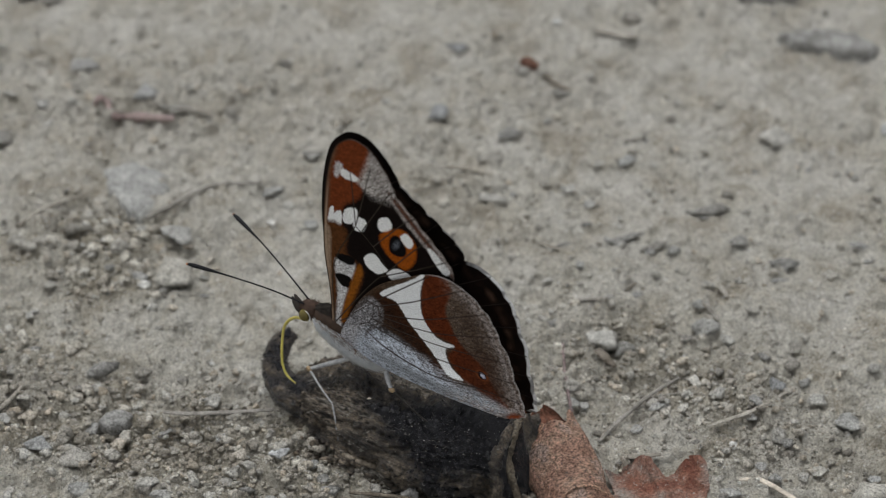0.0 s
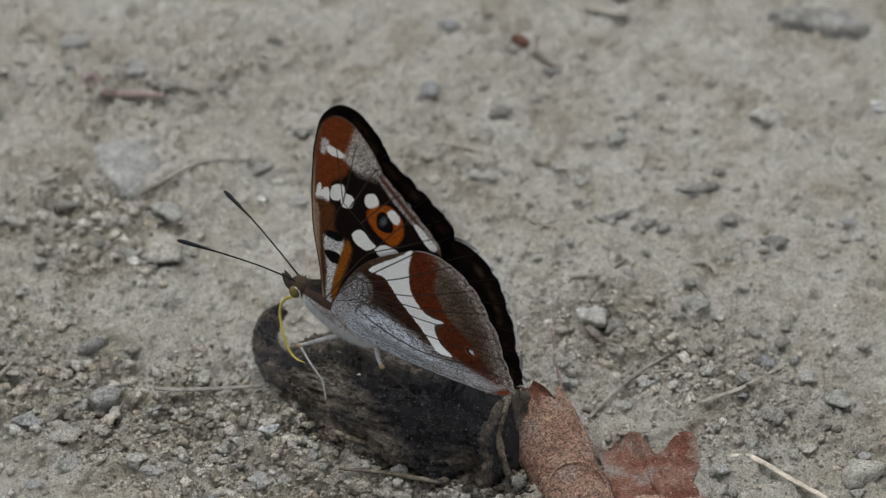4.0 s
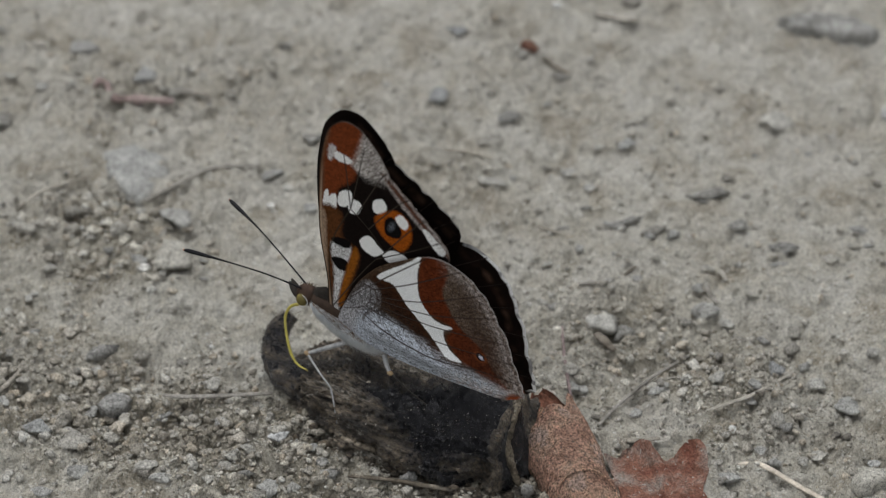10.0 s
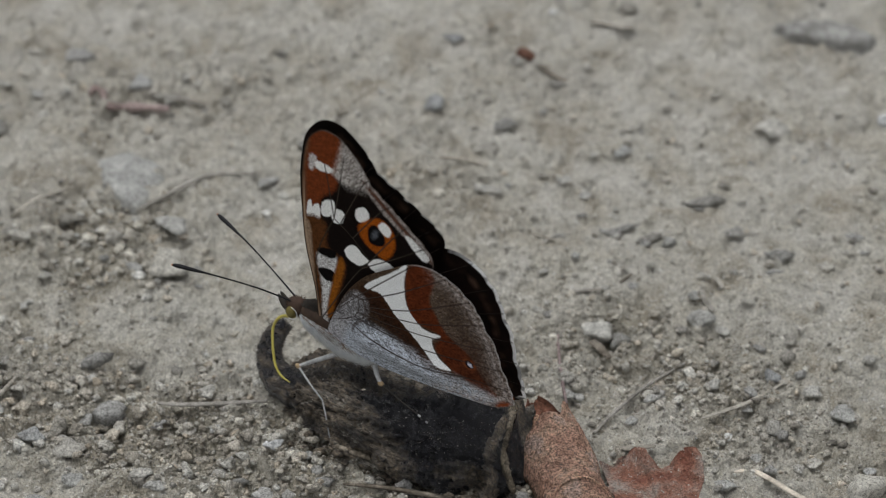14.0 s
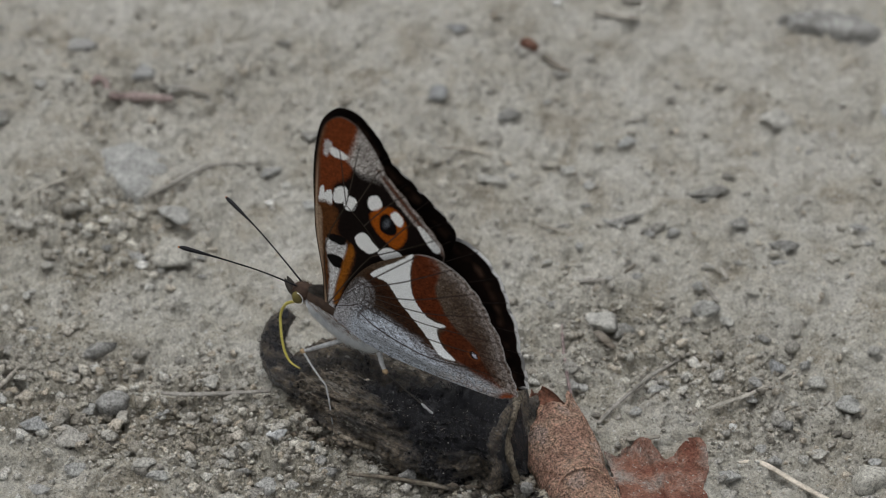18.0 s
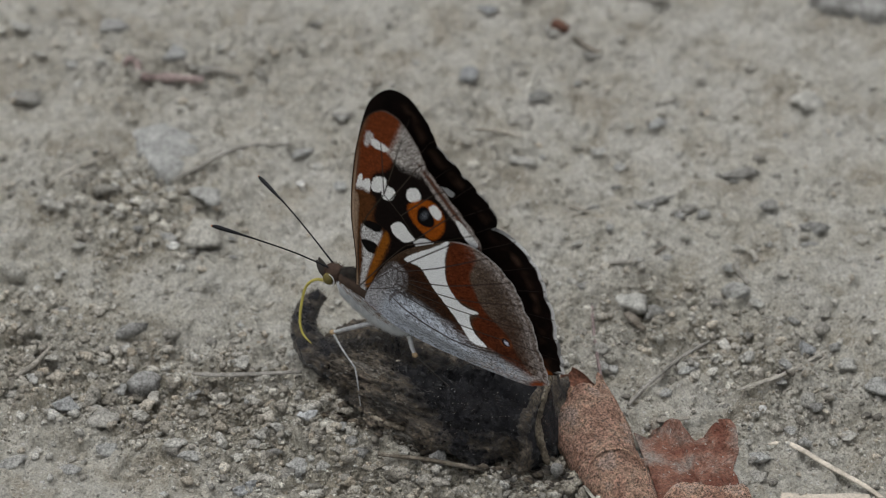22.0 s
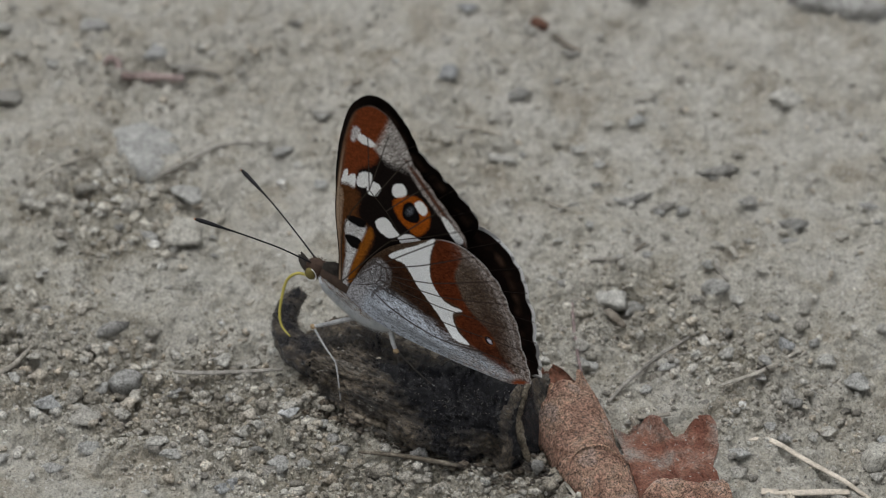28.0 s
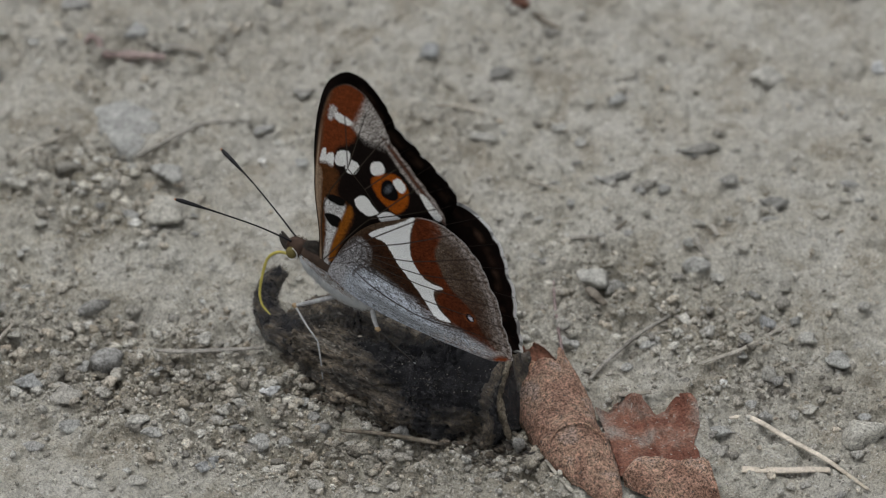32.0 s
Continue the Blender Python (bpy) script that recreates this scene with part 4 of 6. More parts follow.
def hind_up(x, y, edge):
    p = Paint(x, y, (0.0075, 0.0052, 0.0042))
    rim = line_dist(x, y, HIND_TERMEN)
    p.gloss[:] = np.clip((rim - 4.2) / 2.6, 0, 1) * np.clip((y - 8) / 5, 0, 1) * 0.7
    band = np.clip(1 - np.abs(rim - 3.0) / 1.1, 0, 1) * np.clip((x - 20) / 5, 0, 1)
    gaps = np.clip(line_dist(x, y, HIND_VEINS) / 0.9, 0, 1)
    p.lay(band * gaps * np.clip(hash_noise(x * 0.6, y * 0.6, 6) * 1.6 - 0.3, 0, 1), (0.10, 0.058, 0.04))
    p.lay(0.6 * np.clip(fbm(x, y, 0.5, 4, 62) * 2.2 - 0.9, 0, 1), (0.022, 0.011, 0.009))
    p.lay(np.clip((6.5 - y - 0.1 * x) / 5, 0, 1) * 0.8, (0.026, 0.021, 0.018))
    p.poly([(14.3, 13.0), (17.1, 15.9), (20.2, 12.1), (23.0, 10.7), (22.5, 7.4), (24.6, 4.7), (22.3, 4.6), (19.9, 6.1), (17.1, 9.5)], WHITE, 0.1, 0.6)
    p.poly([(22, 7), (24.6, 4.7), (27, 2.6), (24, 2.2), (21, 5)], (0.34, 0.34, 0.34), 0.9, 1.0, 0, 0.6)
    p.oval(28.7, 6.2, 1.95, 1.7, (0.27, 0.065, 0.01), 20)
    p.oval(28.7, 6.2, 1.4, 1.2, (0.008, 0.006, 0.006), 20)
    p.oval(28.6, 6.3, 0.22, 0.22, (0.2, 0.25, 0.45), 0, 0.1)
    p.poly([(34.0, -0.2), (35.2, 0.8), (37.0, 0.2), (36.6, -0.6), (35, -1.4)], (0.36, 0.09, 0.012), 0.3, 1.2, 0, 0.95)
    p.poly([(31, 2.0), (34.5, 2.6), (36, 1.6), (33.5, 1.2)], (0.12, 0.04, 0.015), 0.5, 1.5, 0, 0.6)
    p.lay(np.clip((0.7 - edge) / 0.15, 0, 1) * np.clip((x - 21) / 2, 0, 1) * np.clip(y - 0.6, 0, 1) * np.clip((hash_noise(x * 0.9, y * 0.9, 4) - 0.15) * 4, 0.4, 1), (0.86, 0.86, 0.86), 0)
    v = line_dist(x, y, HIND_VEINS)
    p.lay(np.clip(0.2 - v, 0, 0.14) * 6, (0.014, 0.011, 0.01), 0)
    return p


def fore_down(x, y, edge):
    p = Paint(x, y, (0.011, 0.007, 0.006))
    p.poly([(-4.4, 20), (-4.4, 28), (-3.6, 40), (-1.0, 46), (0.7, 46.2), (3.5, 44.9), (4.4, 42.2), (3.5, 38.1), (2.6, 32), (-0.5, 28), (-0.6, 22), (-1.5, 20)], RUST, 0.4, 1.0)
    p.poly([(-4.4, 20.4), (-3.4, 25), (-3.4, 34), (-2.4, 42), (-5, 38), (-5.2, 24)], (0.16, 0.085, 0.05), 0.4, 0.8)
    p.poly([(-2.5, 37.5), (-1.1, 37.7), (-1.7, 34.7), (-2.6, 34.1)], (0.62, 0.6, 0.6), 0.25)
    p.poly([(-1.1, 37.0), (2.1, 36.7), (1.4, 35.3), (-1.1, 35.0)], WHITE, 0.12)
    p.poly([(4.4, 44), (6.3, 43.4), (9.1, 38.6), (9.4, 35.9), (6.6, 34.9), (4.6, 34.4), (2.2, 35.6), (3.5, 38.1)], (0.5, 0.465, 0.44), 0.5, 1.2)
    p.speckle([(4.4, 44), (9.4, 38.2), (9.6, 35), (5, 33.6), (2.4, 35.6)], (0.66, 0.63, 0.6), 0.85)
    p.poly([(8.9, 37.6), (11.1, 36.8), (22.4, 28.0), (21.6, 25.6), (17.0, 28.3), (9.8, 34.1)], (0.48, 0.44, 0.42), 0.3, 1.0)
    p.poly([(9.6, 36.6), (21.6, 26.6), (21.2, 26.0), (9.2, 35.6)], (0.15, 0.07, 0.045), 0.3, 0.6)
    for q in ([(-3.2, 25.7), (-2.4, 26.6), (-2.3, 22.9), (-3.3, 22.3)], [(-2.2, 25.4), (-0.8, 26.5), (-0.7, 23.1), (-1.9, 21.7), (-2.5, 22.8)],
              [(-0.1, 27.6), (2.0, 29.2), (2.4, 27.0), (1.0, 24.6), (-0.4, 24.7)], [(2.4, 27.4), (4.3, 27.4), (3.9, 24.9), (2.4, 24.0), (1.7, 25.0)],
              [(6.6, 29.5), (8.2, 31.1), (9.4, 29.8), (8.5, 27.7), (6.8, 27.2)], [(4.4, 18.9), (6.2, 21.0), (8.5, 19.5), (9.3, 18.8), (7.4, 16.8), (5.2, 17.1)],
              [(9.0, 18.4), (11.6, 20.8), (14.5, 20.0), (11.9, 17.0), (10.2, 17.3)], [(16.5, 28.9), (17.7, 29.4), (21.2, 26.8), (20.2, 25.2), (18.2, 26.7)]):
        p.poly(q, WHITE, 0.11, 0.55)
    p.poly([(7.0, 25.7), (9.1, 28.7), (11.6, 30.4), (14.2, 28.6), (14.5, 24.8), (12.7, 21.2), (10.2, 21.9), (8.5, 22.8)], ORANGE, 0.25, 0.8)
    p.poly([(9.1, 26.2), (9.9, 27.9), (11.1, 28.1), (12.5, 26.3), (12.3, 24.5), (10.4, 23.4), (9.3, 23.9)], (0.006, 0.005, 0.006), 0.15, 0.4)
    p.poly([(11.1, 28.5), (12.3, 29.9), (13.8, 28.7), (13.2, 26.9), (12.0, 27.1)], WHITE, 0.12, 0.5)
    p.oval(10.5, 26.0, 0.55, 1.2, (0.12, 0.13, 0.15), -20, 0.3)
    p.poly([(-4.2, 21.4), (0.4, 23.1), (0.9, 17.8), (3.4, 16.6), (4.6, 14.5), (3, 6.4), (1.6, 1.0), (-1, 0), (-3.2, 8)], (0.12, 0.05, 0.018), 0.5, 1.0)
    p.poly([(-4.2, 20.4), (-2.7, 21.1), (-2.1, 15.0), (-1.2, 5.7), (0.4, -2), (-1.1, -2), (-3.2, 8)], (0.33, 0.24, 0.17), 0.25, 0.5)
    p.poly([(-1.2, 15.0), (2.5, 16.4), (2.7, 13.5), (1.3, 5.6), (1.4, -2.0), (0.2, -2.0), (-0.2, 7.5)], (0.62, 0.62, 0.62), 0.3, 0.9)
    p.poly([(-1.2, 15.6), (0, 16.9), (2.5, 17.3), (2.3, 15.5), (0, 15.0)], (0.008, 0.007, 0.007), 0.12, 0.6)
    p.poly([(-1.0, 11.4), (2.0, 12.4), (2.6, 10.4), (0.6, 9.4)], (0.008, 0.007, 0.007), 0.12, 0.6)
    p.poly([(3.2, 15.9), (4.4, 14.5), (2.8, 6.4), (1.8, 1.3), (1.0, 2.6)], (0.3, 0.11, 0.015), 0.3, 0.6)
    p.streak([(4.4, 44), (6.3, 43.4), (9.1, 38.6), (10, 36), (6.6, 34.9), (4.6, 34.4), (2.2, 35.6)], (0.72, 0.7, 0.68), 0.7, 62, 0.5)
    p.streak([(4.4, 44), (6.3, 43.4), (9.1, 38.6), (10, 36), (6.6, 34.9), (4.6, 34.4), (2.2, 35.6)], (0.14, 0.11, 0.1), 0.5, 58, 0.5)
    p.speckle([(4.4, 44), (9.4, 38.2), (22.4, 28), (21.6, 25.6), (9.6, 34), (5, 34)], (0.05, 0.035, 0.03), 0.45)
    p.mottle(-5, 0.3)
    p.deepen(1.12)
    v = line_dist(x, y, FORE_VEINS)
    p.lay(np.clip(0.2 - v, 0, 0.12) * 6, (0.03, 0.025, 0.018))
    p.mixed_scales()
    p.lay(np.clip((0.35 - edge) / 0.2, 0, 1) * np.clip((x + 2) / 2, 0, 1), (0.1, 0.08, 0.07))
    p.lay(np.clip(1 - np.abs(edge - 0.55) / 0.3, 0, 1) * np.clip((-x - 1.5) / 1.5, 0, 1) * np.clip((33 - y) / 8, 0, 1), (0.36, 0.27, 0.19))
    p.lay(np.clip((0.3 - edge) / 0.15, 0, 1) * np.clip((-x + 1) / 1.5, 0, 1), (0.03, 0.022, 0.017))
    return p


def hind_down(x, y, edge):
    p = Paint(x, y, (0.125, 0.09, 0.064))
    p.speckle([(20, 26), (40, 18), (41, -3), (26, 4)], (0.27, 0.225, 0.2), 0.6)
    rim = np.clip(1 - np.abs(edge - 1.5) / 0.9, 0, 1) * np.clip((x - 20) / 6, 0, 1)
    p.lay(rim * (0.45 + 0.55 * hash_noise(x * 0.6, y * 0.6, 12)), (0.5, 0.46, 0.45))
    p.poly([(18.2, 22.2), (22.0, 25.5), (23.6, 22.4), (22.5, 17.3), (23.8, 13.9), (26.2, 10.6), (30.5, 8.0), (32.5, 4.6), (36, 1.5), (33, 1.0), (28.7, 2.4), (26.7, 3.0), (23.4, 6.2), (24.6, 9.6), (19.8, 10.4), (17.9, 13.4)],
           (0.165, 0.05, 0.02), 0.35, 0.8)
    p.lay(np.clip((x - 24) / 8, 0, 1) * np.clip((14 - y) / 4, 0, 1) * 0.55 * (edge > 3), (0.09, 0.045, 0.03))
    p.poly([(2, 4), (9.3, 14.5), (12.5, 13.2), (15.2, 10.1), (18.0, 7.5), (20.7, 5.0), (23.6, 2.6), (19.5, 0.4), (12, -1), (5, -2)], (0.1, 0.066, 0.044), 0.6, 1.2)
    p.poly([(8.3, 12.2), (10.2, 13.6), (12.5, 13.0), (15.2, 9.9), (18.0, 7.3), (20.7, 4.8), (24.2, 2.2), (19.5, 2.6), (14.5, 5.0), (10.6, 8.2)], (0.075, 0.034, 0.017), 0.9, 1.4)
    p.poly([(1, -3), (4.0, 5.5), (7.3, 10.8), (9.8, 9.6), (9.6, 5.8), (7.4, 1.1), (6.2, -4.0)], (0.47, 0.47, 0.49), 0.5, 1.0)
    p.poly([(5, -4), (7, 3.6), (12, 4.6), (18, 3.0), (25, 1.4), (32, 1.0), (36, 0.6), (30, -3), (14, -6)], (0.54, 0.58, 0.64), 0.9, 1.3)
    p.streak([(7, 2), (12, 4.5), (22, 3), (35, 1.2), (38, 0), (30, -3), (12, -5), (6, -4)], (0.15, 0.14, 0.14), 0.5, -3)
    p.speckle([(2, 3), (6, 11), (10, 12), (20, 4), (12, 4), (7, 2)], (0.05, 0.04, 0.035), 0.75)
    p.streak([(7, 2), (12, 4.5), (22, 3), (34, 1.0), (30, -3), (12, -5), (6, -4)], (0.62, 0.67, 0.74), 0.5, 4)
    p.lay(np.clip(1.15 - edge / 4.2, 0, 1) * np.clip((x - 21) / 5, 0, 1) * np.clip((hash_noise(x * 2.1, y * 2.1, 41) * 0.5 + hash_noise(x * 5, y * 5, 42) * 0.5 - 0.3) * 3, 0, 1) * 0.75, (0.56, 0.51, 0.49))
    p.speckle([(24, 24), (30, 21), (36, 10), (38, 3), (31, 9), (26, 15)], (0.07, 0.05, 0.042), 0.55)
    p.mottle(-5, 0.45)
    p.deepen(1.25)
    p.poly([(9.3, 13.2), (16.2, 20.8), (18.2, 23.4), (17.5, 18.6), (17.9, 13.4), (19.8, 10.4), (21.7, 9.3), (24.6, 9.6), (22.9, 7.7), (23.3, 5.5), (24.7, 3.9), (26.7, 2.8), (23.6, 2.6), (20.7, 4.8), (18.0, 7.3), (15.2, 9.9), (12.5, 13.0)],
           (0.9, 0.925, 0.945), 0.11, 0.6)
    p.mixed_scales()
    p.oval(30.3, 6.0, 1.25, 1.1, (0.2, 0.06, 0.02), 0, 0.3)
    p.oval(30.3, 6.0, 0.85, 0.95, (0.008, 0.006, 0.008), 40)
    p.oval(30.4, 6.0, 0.38, 0.6, (0.6, 0.6, 0.72), 40, 0.1)
    p.poly([(36.4, 0.6), (38.2, 1.3), (39.2, 1.2), (37.6, 0.1), (35.8, -1.2)], (0.24, 0.055, 0.018), 0.4, 0.8)
    v = line_dist(x, y, HIND_VEINS)
    p.lay(np.clip(0.2 - v, 0, 0.12) * 6.5 * np.clip((x - 6) / 4, 0.3, 1), (0.03, 0.02, 0.017))
    p.lay(np.clip(0.32 - line_dist(x, y, [((3.2, 4.8), (7.4, 10.2), (9.4, 8.6), (9.2, 5.6), (7.4, 3.2), (6.6, 1.0))]), 0, 0.16) * 4.5, (0.06, 0.045, 0.04))
    p.lay(np.clip((0.28 - edge) / 0.15, 0, 1) * np.clip((x - 18) / 3, 0, 1) * np.clip(y - 0.5, 0, 1) * 0.8, (0.5, 0.48, 0.48))
    p.lay(np.clip(1 - np.abs(edge - 0.8) / 0.2, 0, 1) * np.clip((x - 22) / 3, 0, 1) * 0.7, (0.09, 0.06, 0.05))
    return p


PAINTED, EDGES = {}, {}


def wing(name, outline, centre, scallop, upper, lower, right, lift, root):
    """One wing: two painted skins that meet in a rim. x runs to the tail, y out along the wing, in mm until the end."""
    ns, nr = 620, 144
    o = spline(outline, ns, True)
    run = np.linspace(0, 1, ns, endpoint=False)
    out = o - np.array(centre)
    out_n = out / np.linalg.norm(out, axis=1)[:, None]
    a0, a1, k, depth = scallop
    w = np.clip((run - a0) / 0.03, 0, 1) * np.clip((a1 - run) / 0.03, 0, 1)
    o = o + out_n * (w * depth * (np.abs(np.sin((run - a0) * k * math.pi / (a1 - a0))) - 0.5))[:, None]
    r = np.linspace(0, 1, nr) ** 0.85
    g = np.array(centre) + r[None, :, None] * (o - np.array(centre))[:, None, :]
    x, y = g[..., 0].ravel(), g[..., 1].ravel()
    if upper not in EDGES:
        EDGES[upper] = np.maximum(-poly_dist(x, y, o[::4]), 0), line_dist(x, y, FORE_VEINS if outline is FORE else HIND_VEINS)
    edge, veins = EDGES[upper]
    up = 1 if right else -1

    def rise(x, y, edge, veins):
        relief = 0.05 * np.exp(-(veins / 0.22) ** 2) + 0.16 * (hash_noise(x * 0.16, y * 0.16, 3) - 0.5) * np.clip(edge / 3, 0, 1)
        relief = relief + 0.035 * np.clip(veins - 0.2, 0, 1.2) * np.clip(edge / 2, 0, 1)
        bow = 0.0009 * (y - 14) ** 2 - 0.006 * np.clip(x - 2, 0, 40) ** 1.2 * (0.4 if outline is FORE else 0.8)
        groove = 0.0 if outline is FORE else 1.25 * np.exp(-((y - 0.4) / 2.3) ** 2) * np.clip((x - 6) / 4, 0, 1) * np.clip((29 - x) / 5, 0, 1)
        return up * (lift + relief - bow - groove)

    z0 = rise(x, y, edge, veins)
    skins = []
    for sgn, fn in ((1, upper), (-1, lower)):
        if fn not in PAINTED:
            PAINTED[fn] = fn(x, y, edge)
        p = PAINTED[fn]
        gap = 0.06 * np.clip(edge / 0.4, 0, 1)
        skins.append((np.stack([x, y, z0 + up * sgn * gap], -1), np.concatenate([p.col, p.gloss[:, None]], 1)))
    f = grid_faces(ns, nr, True)
    m = ns * nr
    top, bot = (f, f[:, ::-1] + m) if right else (f[:, ::-1], f + m)
    me = mesh_from(name, np.vstack([skins[0][0], skins[1][0]]) * MM, np.vstack([top, bot]))
    me.materials.append(WING_UP)
    me.materials.append(WING_DOWN)
    me.polygons.foreach_set("material_index", np.concatenate([np.zeros(len(f)), np.ones(len(f))]).astype(np.int32))
    ca = me.color_attributes.new("pattern", 'FLOAT_COLOR', 'POINT')
    ca.data.foreach_set("color", np.vstack([skins[0][1], skins[1][1]]).astype(np.float32).ravel())
    ob = new(name, me)
    ob.parent = root
    for ln in FORE_VEINS if outline is FORE else HIND_VEINS:
        c = spline(ln, 30)
        depth = np.maximum(-poly_dist(c[:, 0], c[:, 1], o[::4]), 0)
        c = c[depth > 0.25]
        depth = depth[depth > 0.25]
        pts = np.concatenate([c, rise(c[:, 0], c[:, 1], depth, np.zeros(len(c)))[:, None]], 1)
        put("vein", tube_mesh("vein", pts * MM, [0.00009, 0.000075, 0.00006] if outline is FORE else [0.0001, 0.00008, 0.000065], 30, 6), VEIN, ob)
    return ob


def blob(name, rows, mat, parent, label="", sides=28, rings=40, squash=1.0):
    """A body of revolution along x: rows of x, z, half-width, half-height in mm."""
    t = np.linspace(0, len(rows) - 1, rings)
    c = spline(rows, rings)
    a = np.linspace(0, 2 * math.pi, sides, endpoint=False)
    v = np.stack([np.repeat(c[:, 0:1], sides, 1), np.maximum(c[:, 2:3], 0.02) * np.cos(a), c[:, 1:2] + np.maximum(c[:, 3:4], 0.02) * np.sin(a)], -1)
    f = grid_faces(sides, rings, True)
    me = mesh_from(name, v.transpose(1, 0, 2).reshape(-1, 3) * MM, f)
    return put(name, me, mat, parent, label)


def fur(name, rows, mat, parent, count, length, lay, arc, seed, thick=0.045, label=""):
    """Fine hairs on a body: slim three-sided spikes on the skin between two angles."""
    rng = np.random.default_rng(seed)
    c = spline(rows, 60)
    i = rng.integers(4, 56, count)
    a = np.radians(rng.uniform(arc[0], arc[1], count))
    base = np.stack([c[i, 0] + rng.normal(0, 0.2, count), c[i, 2] * np.cos(a), c[i, 1] + c[i, 3] * np.sin(a)], -1)
    nor = np.stack([np.zeros(count), np.cos(a), np.sin(a)], -1)
    d = nor + np.array(lay) + rng.normal(0, 0.28, (count, 3))
    d /= np.linalg.norm(d, axis=1)[:, None]
    ln = length * rng.uniform(0.5, 1.2, count)
    side = np.cross(d, rng.normal(size=(count, 3)))
    side /= np.linalg.norm(side, axis=1)[:, None]
    other = np.cross(d, side)
    tip = base + d * ln[:, None] + np.array([0.12, 0, -0.1]) * ln[:, None]
    v = np.stack([base + side * thick, base - side * thick * 0.5 + other * thick * 0.87, base - side * thick * 0.5 - other * thick * 0.87, tip], 1).reshape(-1, 3)
    k = np.arange(count)[:, None] * 4
    f = np.concatenate([k + np.array([0, 1, 3]), k + np.array([1, 2, 3]), k + np.array([2, 0, 3])])
    return put(name, mesh_from(name, v * MM, f, False), mat, parent, label)


def rod(name, pts, radii, mat, parent, n=24, sides=8, label="", rough=0.0, flat=1.0):
    return put(name, tube_mesh(name, np.asarray(pts, float) * MM, [r * MM for r in radii], n, sides, rough, 2, flat), mat, parent, label)


THORAX = [(-4.6, -1.6, 0.1, 0.1), (-4.0, -1.6, 1.4, 1.6), (-1.5, -1.3, 1.8, 2.2), (1.5, -1.1, 1.8, 2.4), (5.0, -1.0, 1.8, 2.3), (8.0, -1.1, 1.7, 2.0), (9.6, -1.3, 1.3, 1.6), (10.2, -1.3, 0.1, 0.1)]
BREAST = [(-4.3, -2.4, 0.1, 0.1), (-3.7, -2.6, 1.5, 1.4), (-1.5, -3.1, 2.2, 1.9), (1.5, -3.7, 2.5, 2.2), (5.0, -4.2, 2.5, 2.2), (8.0, -4.0, 2.1, 1.8), (9.8, -3.5, 1.5, 1.3), (10.8, -3.2, 0.1, 0.1)]
BELLY = [(7.4, -0.8, 0.1, 0.1), (8.2, -0.6, 1.5, 1.7), (11.5, 0.1, 2.3, 1.8), (15.5, 0.5, 2.6, 1.8), (19.5, 0.6, 2.4, 1.7), (23.5, 0.5, 1.8, 1.4), (26.2, 0.4, 1.0, 0.8), (26.9, 0.4, 0.1, 0.1)]


